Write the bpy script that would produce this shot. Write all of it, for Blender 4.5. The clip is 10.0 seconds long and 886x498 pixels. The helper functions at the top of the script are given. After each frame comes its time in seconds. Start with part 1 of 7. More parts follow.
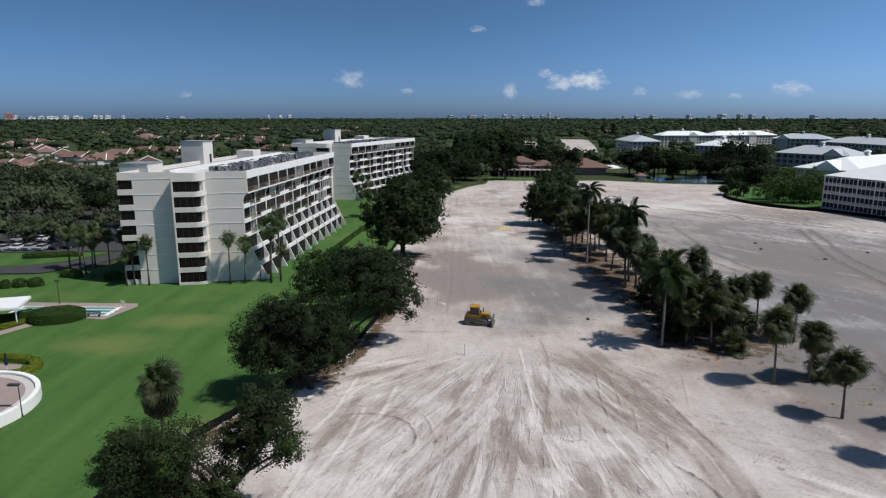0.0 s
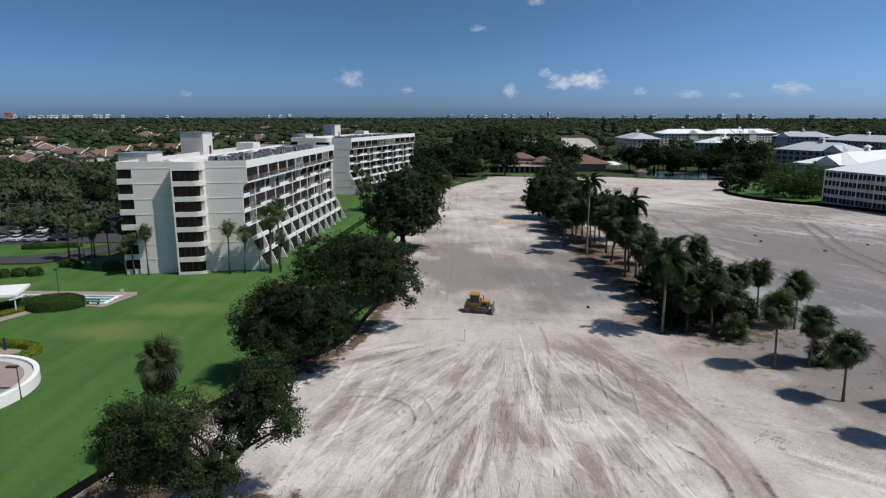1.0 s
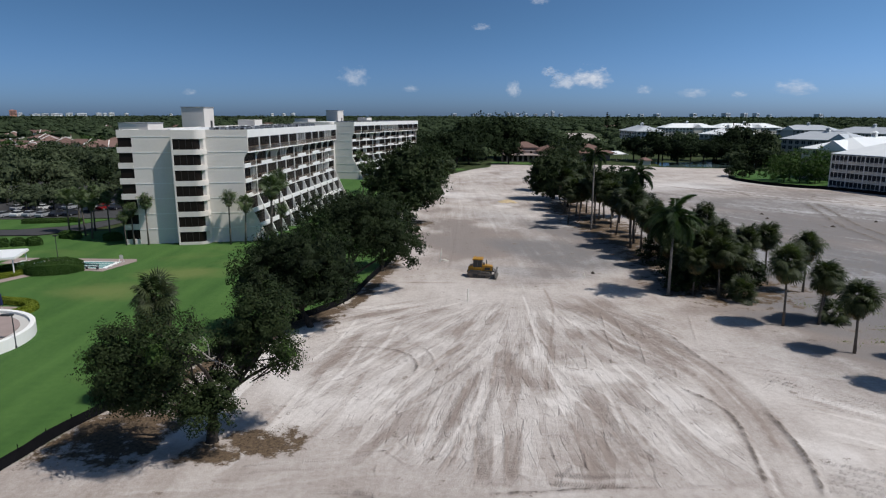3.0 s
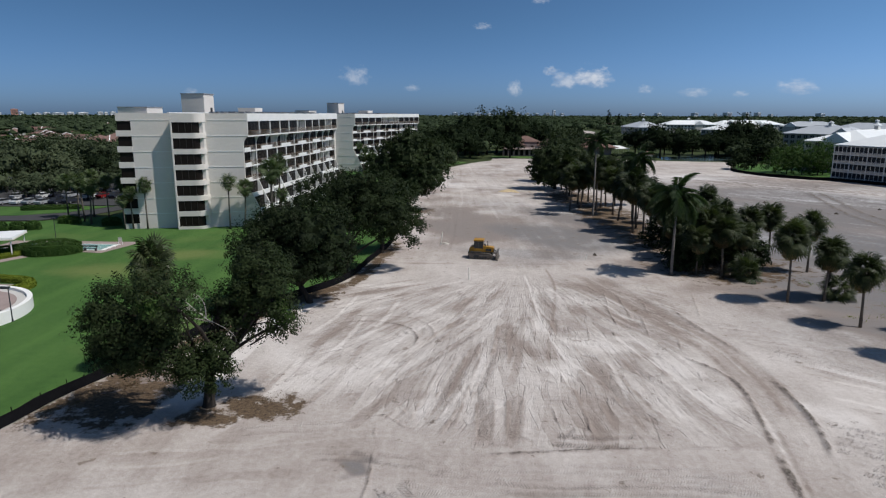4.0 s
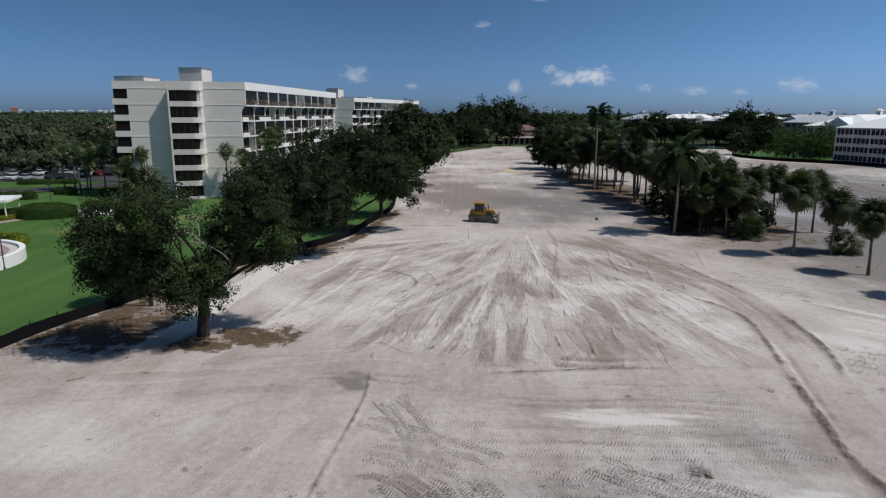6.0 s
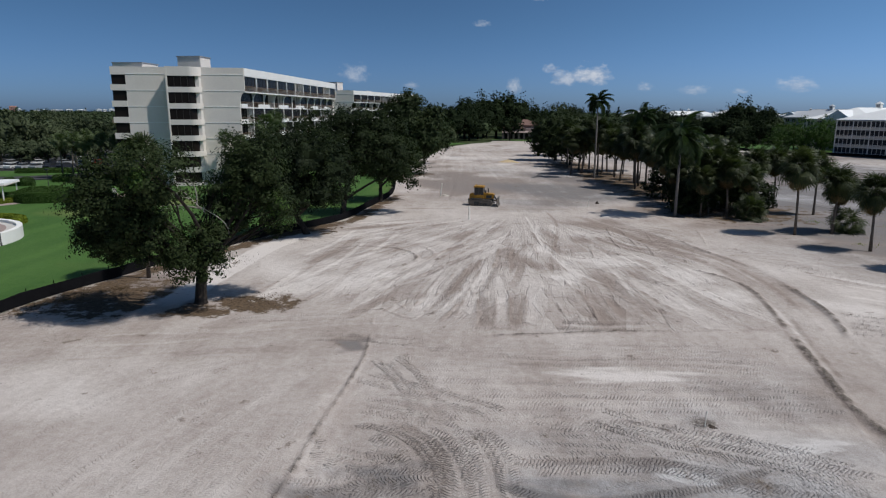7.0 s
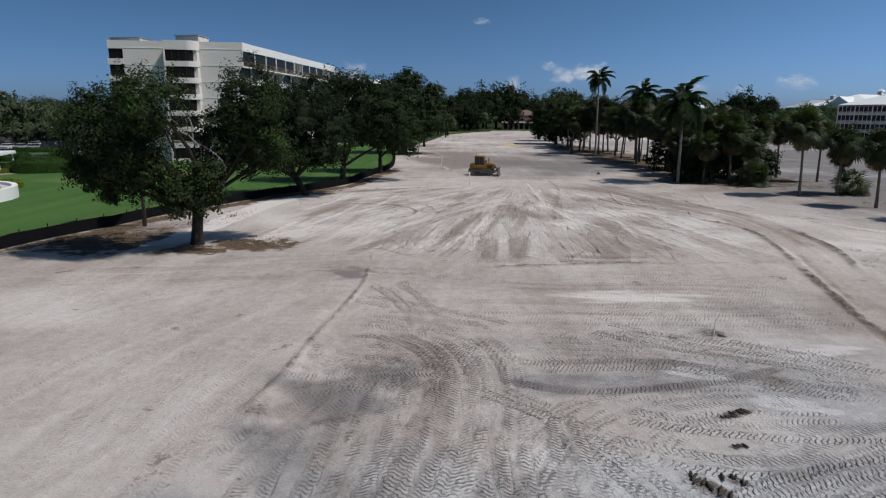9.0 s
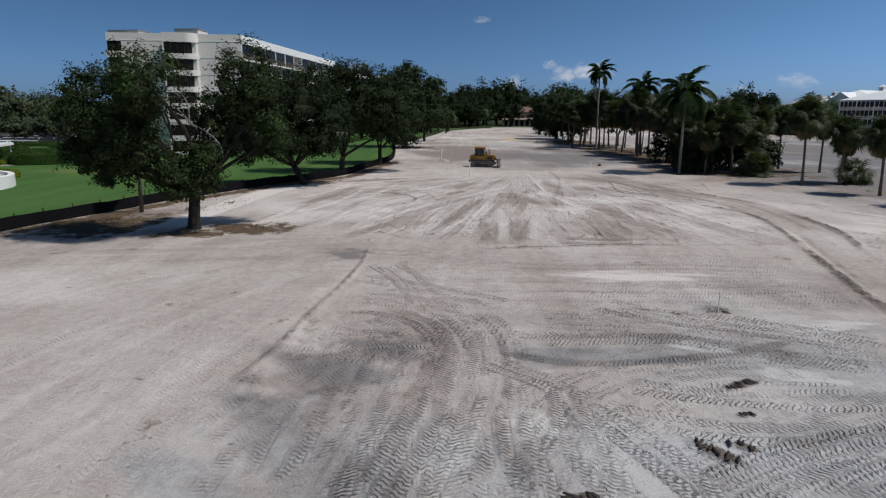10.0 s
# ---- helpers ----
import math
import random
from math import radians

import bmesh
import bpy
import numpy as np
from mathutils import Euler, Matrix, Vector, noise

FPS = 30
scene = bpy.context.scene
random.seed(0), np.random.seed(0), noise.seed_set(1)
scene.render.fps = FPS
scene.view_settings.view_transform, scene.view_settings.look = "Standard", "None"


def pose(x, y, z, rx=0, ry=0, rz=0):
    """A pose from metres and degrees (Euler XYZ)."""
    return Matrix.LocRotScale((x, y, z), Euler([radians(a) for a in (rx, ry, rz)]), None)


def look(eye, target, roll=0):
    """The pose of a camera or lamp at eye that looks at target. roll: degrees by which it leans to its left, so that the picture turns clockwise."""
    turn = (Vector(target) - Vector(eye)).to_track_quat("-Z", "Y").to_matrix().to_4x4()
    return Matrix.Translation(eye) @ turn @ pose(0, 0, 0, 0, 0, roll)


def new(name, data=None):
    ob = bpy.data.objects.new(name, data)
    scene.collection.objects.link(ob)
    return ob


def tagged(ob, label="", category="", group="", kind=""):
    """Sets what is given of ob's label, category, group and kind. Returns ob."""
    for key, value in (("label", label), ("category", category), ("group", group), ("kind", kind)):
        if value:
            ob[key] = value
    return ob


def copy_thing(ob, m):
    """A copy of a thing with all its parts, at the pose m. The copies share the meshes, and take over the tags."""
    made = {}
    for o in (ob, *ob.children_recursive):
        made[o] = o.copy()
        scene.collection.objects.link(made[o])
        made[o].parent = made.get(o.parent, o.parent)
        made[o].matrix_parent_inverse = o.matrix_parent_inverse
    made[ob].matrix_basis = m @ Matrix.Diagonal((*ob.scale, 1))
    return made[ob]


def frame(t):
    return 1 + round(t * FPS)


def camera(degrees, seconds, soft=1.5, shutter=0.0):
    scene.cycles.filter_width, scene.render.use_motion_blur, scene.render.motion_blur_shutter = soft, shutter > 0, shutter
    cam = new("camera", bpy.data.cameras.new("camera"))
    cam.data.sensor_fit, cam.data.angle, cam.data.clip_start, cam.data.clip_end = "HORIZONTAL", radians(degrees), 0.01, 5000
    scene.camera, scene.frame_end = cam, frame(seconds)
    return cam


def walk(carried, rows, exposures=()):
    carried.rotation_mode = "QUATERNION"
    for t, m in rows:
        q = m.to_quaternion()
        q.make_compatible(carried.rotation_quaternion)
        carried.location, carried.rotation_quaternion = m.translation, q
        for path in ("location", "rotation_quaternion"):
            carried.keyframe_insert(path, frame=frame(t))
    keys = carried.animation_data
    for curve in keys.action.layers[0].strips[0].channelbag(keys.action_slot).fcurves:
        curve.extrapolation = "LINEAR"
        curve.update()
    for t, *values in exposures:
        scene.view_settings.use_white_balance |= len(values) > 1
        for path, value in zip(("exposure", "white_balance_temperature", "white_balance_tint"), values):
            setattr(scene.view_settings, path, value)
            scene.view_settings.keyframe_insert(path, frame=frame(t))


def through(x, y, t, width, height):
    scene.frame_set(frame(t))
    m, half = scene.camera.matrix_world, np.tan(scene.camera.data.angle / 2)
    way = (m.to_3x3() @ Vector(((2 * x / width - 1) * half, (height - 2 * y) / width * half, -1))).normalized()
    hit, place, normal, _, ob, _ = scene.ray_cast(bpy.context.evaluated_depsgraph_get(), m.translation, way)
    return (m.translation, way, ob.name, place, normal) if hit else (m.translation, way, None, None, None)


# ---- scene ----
cam = camera(70.0, 10.0, soft=1.2)
PATH = [
    (0, 0.091, 0.214, 31.582, -11.931, -0.03, 0.598),
    (0.5, 0.066, 0.059, 30.865, -11.944, 0.00, 0.552),
    (1, 0.061, -0.007, 29.715, -11.956, 0.03, 0.572),
    (1.5, 0.068, -0.007, 28.387, -11.969, 0.05, 0.631),
    (2, 0.085, 0.036, 26.993, -11.981, 0.07, 0.708),
    (2.5, 0.105, 0.106, 25.576, -11.994, 0.09, 0.788),
    (4, 0.160, 0.331, 21.250, -12.036, 0.14, 0.953),
    (4.5, 0.168, 0.379, 19.815, -12.052, 0.15, 0.971),
    (5, 0.169, 0.404, 18.415, -12.070, 0.16, 0.972),
    (5.5, 0.163, 0.406, 17.067, -12.089, 0.17, 0.958),
    (7, 0.111, 0.291, 13.411, -12.160, 0.18, 0.877),
    (7.5, 0.089, 0.237, 12.296, -12.189, 0.18, 0.854),
    (8, 0.069, 0.194, 11.213, -12.221, 0.17, 0.840),
    (8.5, 0.056, 0.176, 10.171, -12.256, 0.17, 0.838),
    (9, 0.054, 0.202, 9.216, -12.295, 0.16, 0.848),
    (9.5, 0.070, 0.293, 8.458, -12.337, 0.15, 0.866),
    (10, 0.108, 0.473, 8.092, -12.383, 0.14, 0.888),
]
walk(cam, [(t, pose(x, y, z, 90 + pitch, 0, yaw) @ pose(0, 0, 0, 0, 0, roll)) for t, x, y, z, pitch, roll, yaw in PATH], [(0, 0.11), (2.5, 0.08), (4.5, -0.02), (7, -0.12), (10, -0.15)])

# ---- light ----
SUN_AZ, SUN_EL = radians(-17), radians(57)
SUN_DIR = Vector((math.cos(SUN_AZ) * math.cos(SUN_EL), math.sin(SUN_AZ) * math.cos(SUN_EL), math.sin(SUN_EL)))
sun_data = bpy.data.lights.new("sun", "SUN")
sun_data.energy, sun_data.angle, sun_data.color = 3.8, radians(0.53), (1.0, 0.965, 0.92)
new("sun", sun_data).matrix_world = look(SUN_DIR * 400, (0, 0, 0))
world = bpy.data.worlds.new("world")
scene.world = world
world.use_nodes = True
wn, wl = world.node_tree.nodes, world.node_tree.links
sky = wn.new("ShaderNodeTexSky")
sky.sky_type, sky.sun_disc = "NISHITA", False
sky.sun_elevation, sky.sun_rotation = SUN_EL, math.pi / 2 - SUN_AZ
sky.altitude, sky.air_density, sky.dust_density, sky.ozone_density = 0, 0.5, 1.0, 6.0
tint = wn.new("ShaderNodeMix")
tint.data_type, tint.blend_type = "RGBA", "MULTIPLY"
tint.inputs[0].default_value = 1.0
# a bluer haze low down, brighter on the sun's side
way = wn.new("ShaderNodeSeparateXYZ")
wl.new(wn.new("ShaderNodeTexCoord").outputs["Generated"], way.inputs[0])
low = wn.new("ShaderNodeMapRange")
low.interpolation_type = "SMOOTHSTEP"
for i, v in ((1, 0.0), (2, 0.15), (3, 1.0), (4, 0.0)):
    low.inputs[i].default_value = v
wl.new(way.outputs[2], low.inputs[0])
haze = wn.new("ShaderNodeMix")
haze.data_type = "RGBA"
haze.inputs[6].default_value, haze.inputs[7].default_value = (0.74, 0.98, 1.04, 1), (0.80, 0.99, 1.22, 1)
wl.new(low.outputs[0], haze.inputs[0])
glow = wn.new("ShaderNodeMapRange")
glow.interpolation_type = "SMOOTHSTEP"
for i, v in ((1, -0.15), (2, 0.7), (3, 0.074), (4, 0.112)):
    glow.inputs[i].default_value = v
wl.new(way.outputs[0], glow.inputs[0])
wl.new(glow.outputs[0], wn["Background"].inputs[1])
wl.new(haze.outputs[2], tint.inputs[7])
wl.new(sky.outputs[0], tint.inputs[6])
wl.new(tint.outputs[2], wn["Background"].inputs[0])

# ---- materials ----
class Nodes:
    """Short hand for a node material."""

    def __init__(self, name, rough=0.8, metal=0.0, spec=0.3):
        self.mat = bpy.data.materials.new(name)
        self.mat.use_nodes = True
        self.t = self.mat.node_tree
        self.b = self.t.nodes["Principled BSDF"]
        self.b.inputs["Roughness"].default_value = rough
        self.b.inputs["Metallic"].default_value = metal
        self.b.inputs["Specular IOR Level"].default_value = spec

    def n(self, kind, **inputs):
        node = self.t.nodes.new("ShaderNode" + kind)
        for k, v in inputs.items():
            self.put(node.inputs[k.replace("_", " ")], v)
        return node

    def put(self, socket, v):
        if isinstance(v, bpy.types.NodeSocket):
            self.t.links.new(v, socket)
        else:
            socket.default_value = v

    def pos(self):
        return self.n("NewGeometry").outputs["Position"]

    def local(self):
        return self.n("TexCoord").outputs["Object"]

    def attr(self, name):
        a = self.n("Attribute")
        a.attribute_name = name
        return a.outputs["Fac"]

    def noise(self, scale, detail=4.0, rough=0.55, vec=None, stretch=None):
        vec = vec or self.pos()
        if stretch:
            m = self.n("Mapping", Vector=vec)
            m.inputs["Scale"].default_value = stretch
            vec = m.outputs[0]
        return self.n("TexNoise", Vector=vec, Scale=scale, Detail=detail, Roughness=rough).outputs[0]

    def math(self, op, a, b=0.0, c=None):
        m = self.n("Math")
        m.operation = op
        self.put(m.inputs[0], a)
        self.put(m.inputs[1], b)
        if c is not None:
            self.put(m.inputs[2], c)
        return m.outputs[0]

    def span(self, v, lo, hi, a=0.0, b=1.0):
        r = self.n("MapRange")
        for i, x in enumerate((v, lo, hi, a, b)):
            self.put(r.inputs[i], x)
        return r.outputs[0]

    def mix(self, fac, a, b, mode="MIX"):
        m = self.n("Mix")
        m.data_type, m.blend_type = "RGBA", mode
        self.put(m.inputs[0], fac)
        for i, v in ((6, a), (7, b)):
            self.put(m.inputs[i], v if isinstance(v, bpy.types.NodeSocket) else (*v, 1.0))
        return m.outputs[2]

    def colour(self, c):
        self.put(self.b.inputs["Base Color"], c if isinstance(c, bpy.types.NodeSocket) else (*c, 1.0))
        return self

    def bump(self, height, strength=0.5, distance=0.05):
        bp = self.n("Bump", Height=height, Strength=strength, Distance=distance)
        self.put(self.b.inputs["Normal"], bp.outputs[0])
        return self


def paint(name, c, rough=0.6, vary=0.12, scale=0.6, metal=0.0, spec=0.3, fine=6.0, bump=0.0):
    """A painted or plain surface with stains at two scales."""
    k = Nodes(name, rough, metal, spec)
    vec = k.local()
    big, small = k.noise(scale, 5, 0.6, vec), k.noise(fine, 3, 0.6, vec)
    f = k.math("ADD", k.math("MULTIPLY", big, 0.65), k.math("MULTIPLY", small, 0.35))
    f = k.span(f, 0.3, 0.7)
    k.colour(k.mix(f, [x * (1 - vary) for x in c], [min(1, x * (1 + vary * 0.5)) for x in c]))
    if bump:
        k.bump(small, 0.4, bump)
    return k.mat


def leafy(name, dark, light, rough=0.65, through=0.25, spec=0.12, by_object=False, clumpy=0.35):
    """Foliage: colour varies leaf by leaf and clump by clump."""
    k = Nodes(name, rough, 0, spec)
    rnd = k.n("ObjectInfo").outputs["Random"] if by_object else k.n("NewGeometry").outputs["Random Per Island"]
    clump = k.math("ADD", k.math("MULTIPLY", k.noise(0.45, 2, 0.5), 0.5), k.math("MULTIPLY", k.noise(0.07, 2, 0.5), 0.5))
    f = k.math("ADD", k.math("MULTIPLY", rnd, 0.28), k.span(clump, 0.40, 0.60, 0.0, clumpy))
    f = k.math("ADD", f, k.math("MULTIPLY", k.n("ObjectInfo").outputs["Random"], 0.25))
    c = k.mix(f, dark, light)
    k.colour(c)
    tr = k.n("BsdfTranslucent")
    k.put(tr.inputs[0], k.mix(1.0, c, (1.0, 1.25, 0.55), "MULTIPLY"))
    ms = k.n("MixShader")
    k.put(ms.inputs[0], through)
    k.t.links.new(k.b.outputs[0], ms.inputs[1])
    k.t.links.new(tr.outputs[0], ms.inputs[2])
    k.t.links.new(ms.outputs[0], k.t.nodes["Material Output"].inputs[0])
    return k.mat


def make_ground():
    k = Nodes("sandy_soil", 0.95, 0, 0.1)
    tone, turf, m, s, damp, straw, dug = (k.attr(a) for a in ("tone", "turf", "tread", "along", "damp", "straw", "dug"))
    grain = k.noise(2.2, 8, 0.65)
    fine = k.noise(14, 6, 0.7)
    blot = k.noise(0.12, 6, 0.62)
    streak = k.noise(0.5, 6, 0.6, None, (1.0, 0.22, 1.0))
    sway = k.math("MULTIPLY", k.math("SUBTRACT", k.noise(0.05, 2, 0.4), 0.5), 6.0)
    u, v = k.math("ADD", k.attr("fan_u"), sway), k.attr("fan_v")

    def strips(wide, long):
        """Overlapping passes of the blade: the tone of each, and how near its edge is."""
        place = k.n("CombineXYZ", X=k.math("DIVIDE", u, wide), Y=k.math("DIVIDE", v, long)).outputs[0]
        cell, edge = (k.n("TexVoronoi", Vector=place, Scale=1.0, Randomness=0.9) for _ in range(2))
        cell.voronoi_dimensions = edge.voronoi_dimensions = "2D"
        edge.feature = "DISTANCE_TO_EDGE"
        return k.n("SeparateColor", Color=cell.outputs["Color"]).outputs[0], edge.outputs["Distance"]

    broad, broad_edge = strips(1.5, 7.5)
    narrow, narrow_edge = strips(0.55, 4.0)
    ray = k.n("CombineXYZ", X=k.math("MULTIPLY", u, 3.2), Y=k.math("MULTIPLY", v, 0.35)).outputs[0]
    scratch = k.span(k.noise(1.0, 5, 0.7, ray), 0.3, 0.7)
    passes = k.math("ADD", k.math("MULTIPLY", broad, 0.45), k.math("MULTIPLY", narrow, 0.35))
    passes = k.math("ADD", passes, k.math("MULTIPLY", scratch, 0.20))
    plain = streak
    streak = k.n("Mix", Factor=k.attr("fan"))
    k.put(streak.inputs[2], plain)
    k.put(streak.inputs[3], passes)
    streak = streak.outputs[0]
    f = k.math("ADD", k.math("MULTIPLY", grain, 0.30), k.math("MULTIPLY", blot, 0.42))
    f = k.math("ADD", f, k.math("MULTIPLY", streak, 0.28))
    f = k.math("ADD", f, k.math("MULTIPLY", tone, 0.16))
    f = k.math("ADD", f, k.math("MULTIPLY", k.math("SUBTRACT", fine, 0.5), 0.28))
    rills = k.noise(1.0, 4, 0.7, k.n("CombineXYZ", X=k.math("MULTIPLY", u, 4.5), Y=k.math("MULTIPLY", v, 0.3)).outputs[0])
    fan_on = k.attr("fan")
    line = k.math("MULTIPLY", fan_on, k.span(rills, 0.55, 0.72))
    part_gone = k.span(k.noise(0.6, 4, 0.6), 0.48, 0.60)
    cut = k.math("MAXIMUM", k.span(broad_edge, 0.05, 0.015), k.span(narrow_edge, 0.06, 0.02, 0.0, 0.6))
    cut = k.math("MULTIPLY", k.math("MULTIPLY", cut, part_gone), fan_on)
    sand = k.mix(k.span(f, 0.31, 0.72), (0.275, 0.226, 0.197), (0.60, 0.552, 0.515))
    # dark shading of the small ridges, put into the colour along the rills
    sand = k.mix(k.math("MULTIPLY", line, 0.3), sand, (0.230, 0.192, 0.168))
    sand = k.mix(k.math("MULTIPLY", cut, 0.26), sand, (0.150, 0.124, 0.108))
    sand = k.mix(k.math("MULTIPLY", damp, 0.8), sand, k.mix(k.span(f, 0.4, 0.66), (0.155, 0.156, 0.162), (0.44, 0.447, 0.46)))
    brown = k.math("MULTIPLY", damp, k.span(k.math("ADD", k.math("MULTIPLY", k.noise(0.55, 5, 0.65), 0.6), k.math("MULTIPLY", k.noise(3.0, 5, 0.7), 0.4)), 0.50, 0.62, 0.0, 0.5))
    sand = k.mix(brown, sand, (0.215, 0.172, 0.140))
    shake = k.math("MULTIPLY", k.noise(2.4, 4, 0.65), 0.11)
    worn = k.span(k.math("ADD", k.math("MULTIPLY", k.noise(0.3, 3, 0.5), 0.6), k.math("MULTIPLY", k.noise(1.4, 5, 0.65), 0.4)), 0.36, 0.60, 0.12, 1.0)
    m, m2 = k.math("MULTIPLY", m, worn), k.math("MULTIPLY", k.attr("tread_old"), k.span(k.noise(0.9, 5, 0.65), 0.38, 0.60))
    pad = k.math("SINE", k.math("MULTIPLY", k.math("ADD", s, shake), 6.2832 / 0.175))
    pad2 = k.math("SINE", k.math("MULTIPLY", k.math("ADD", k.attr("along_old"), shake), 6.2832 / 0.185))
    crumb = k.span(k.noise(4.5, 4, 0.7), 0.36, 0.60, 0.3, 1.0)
    # shade in the tread grooves is put into the colour, on top of the bump
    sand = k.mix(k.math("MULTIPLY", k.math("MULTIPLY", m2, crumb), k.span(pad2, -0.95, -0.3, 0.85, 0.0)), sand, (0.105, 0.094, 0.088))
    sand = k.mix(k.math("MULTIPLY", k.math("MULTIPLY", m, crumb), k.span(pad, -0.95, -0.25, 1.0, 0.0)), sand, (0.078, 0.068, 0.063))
    spoil = k.mix(k.span(k.noise(5, 5, 0.7), 0.35, 0.65), (0.085, 0.070, 0.060), (0.26, 0.225, 0.195))
    sand = k.mix(k.span(k.math("ADD", dug, k.math("MULTIPLY", k.math("SUBTRACT", k.noise(4.5, 6, 0.75), 0.5), 1.9)), 0.42, 0.78, 0.0, 0.9), sand, spoil)
    # brown of the litter, which also carries shade under trees and palms
    litter = k.mix(k.span(k.noise(3.5, 6, 0.75), 0.35, 0.65), (0.052, 0.037, 0.027), (0.165, 0.116, 0.073))
    sand = k.mix(k.span(k.math("ADD", straw, k.span(k.noise(0.55, 8, 0.75), 0.34, 0.66, -0.75, 0.6)), 0.38, 0.72), sand, litter)
    soil = k.mix(k.span(k.noise(0.25, 5, 0.6), 0.35, 0.65), (0.03, 0.045, 0.018), (0.06, 0.075, 0.03))
    edge = k.math("ADD", turf, k.math("MULTIPLY", k.math("SUBTRACT", k.noise(0.35, 5, 0.6), 0.5), 0.5))
    k.colour(k.mix(k.span(edge, 0.45, 0.55), sand, soil))
    h = k.math("ADD", k.math("MULTIPLY", grain, 0.75), k.math("MULTIPLY", fine, 0.35))
    h = k.math("ADD", h, k.math("MULTIPLY", streak, 0.6))
    h = k.math("ADD", h, k.math("MULTIPLY", m, k.math("MULTIPLY", k.span(pad, -0.95, -0.1), 1.1)))
    h = k.math("ADD", h, k.math("MULTIPLY", m2, k.math("MULTIPLY", k.span(pad2, -0.95, -0.1), 0.9)))
    h = k.math("SUBTRACT", h, k.math("ADD", k.math("MULTIPLY", line, 0.35), k.math("MULTIPLY", cut, 0.55)))
    h = k.math("ADD", h, k.math("MULTIPLY", dug, k.math("MULTIPLY", k.noise(5.0, 6, 0.75), 2.2)))
    k.bump(h, 1.0, 0.10)
    return k.mat


def make_lawn():
    k = Nodes("mown_grass", 0.85, 0, 0.15)
    patch = k.noise(0.06, 4, 0.55)
    tuft = k.noise(1.6, 6, 0.7)
    mow = k.noise(0.35, 3, 0.5, None, (1.0, 0.12, 1.0))
    f = k.math("ADD", k.math("MULTIPLY", tuft, 0.4), k.math("MULTIPLY", mow, 0.6))
    green = k.mix(k.span(f, 0.35, 0.65), (0.041, 0.096, 0.022), (0.070, 0.141, 0.034))
    dry = None
    for x, y, rx, ry in ((-41.6, 94.5, 8.5, 5.0), (-47.5, 84, 9.5, 5.5)):
        place = k.n("Mapping", Vector=k.pos())
        place.inputs["Location"].default_value, place.inputs["Scale"].default_value = (-x / rx, -y / ry, 0), (1 / rx, 1 / ry, 0)
        r = k.n("VectorMath", Vector=place.outputs[0])
        r.operation = "LENGTH"
        one = k.math("SUBTRACT", 1.0, r.outputs["Value"])
        dry = one if dry is None else k.math("MAXIMUM", dry, one)
    dry = k.math("ADD", dry, k.math("MULTIPLY", k.math("SUBTRACT", k.noise(0.22, 5, 0.65), 0.5), 1.2))
    dry = k.math("MAXIMUM", k.span(patch, 0.55, 0.75, 0.0, 0.6), k.span(dry, 0.0, 0.7, 0.0, 0.8))
    k.colour(k.mix(dry, green, (0.135, 0.165, 0.052)))
    k.bump(k.noise(9, 5, 0.75), 0.7, 0.06)
    return k.mat


def make_bark(name, a, b, rings=False):
    k = Nodes(name, 0.9, 0, 0.15)
    vec = k.local()
    f = k.noise(2.2, 5, 0.65, vec, (1, 1, 6.0) if rings else (3.0, 3.0, 0.6))
    k.colour(k.mix(k.span(f, 0.3, 0.7), a, b))
    k.bump(f, 0.7, 0.06)
    return k.mat


def make_glass(name, tint, rough=0.08):
    k = Nodes(name, rough, 0, 0.10 if rough > 0.1 else 0.4)
    v = k.noise(0.7, 2, 0.5)
    k.colour(k.mix(v, tint, [t * 1.8 for t in tint]))
    return k.mat


def make_tiles():
    k = Nodes("clay_roof_tiles", 0.85, 0, 0.2)
    rnd = k.n("ObjectInfo").outputs["Random"]
    f = k.math("ADD", k.math("MULTIPLY", k.noise(1.2, 5, 0.7), 0.6), k.math("MULTIPLY", rnd, 0.4))
    k.colour(k.mix(k.span(f, 0.25, 0.75), (0.105, 0.062, 0.050), (0.200, 0.125, 0.105)))
    k.bump(k.noise(3.0, 3, 0.6), 0.6, 0.05)
    return k.mat


GROUND, LAWN = make_ground(), make_lawn()
STUCCO = paint("cream_stucco", (0.69, 0.64, 0.585), 0.85, 0.10, 0.15, fine=3.0)
WHITE = paint("white_trim_paint", (0.78, 0.765, 0.73), 0.7, 0.08, 0.4)
ROOFGREY = paint("grey_roof_gravel", (0.30, 0.295, 0.30), 0.95, 0.25, 0.3, fine=9)
ROOFWHITE = paint("white_roof_coating", (0.66, 0.655, 0.645), 0.85, 0.15, 0.35)
METALROOF = paint("white_metal_roof", (0.76, 0.77, 0.76), 0.5, 0.06, 0.3)
GREYROOF = paint("grey_metal_roof", (0.46, 0.48, 0.50), 0.5, 0.08, 0.3)
CONDO = paint("pale_grey_stucco", (0.44, 0.43, 0.42), 0.85, 0.1, 0.3)
CONDOBEIGE = paint("pale_beige_stucco", (0.58, 0.54, 0.47), 0.85, 0.1, 0.3)
BRONZE = paint("bronze_frame", (0.030, 0.025, 0.022), 0.5, 0.2, 2.0)
RAILBROWN = paint("brown_rail_paint", (0.15, 0.098, 0.065), 0.6, 0.2, 1.5)
GLASS = make_glass("dark_window_glass", (0.010, 0.008, 0.007), 0.22)
GLASSGREY = make_glass("grey_window_glass", (0.035, 0.038, 0.042))
SCREEN = paint("dark_screen_mesh", (0.028, 0.029, 0.032), 0.9, 0.3, 0.5)
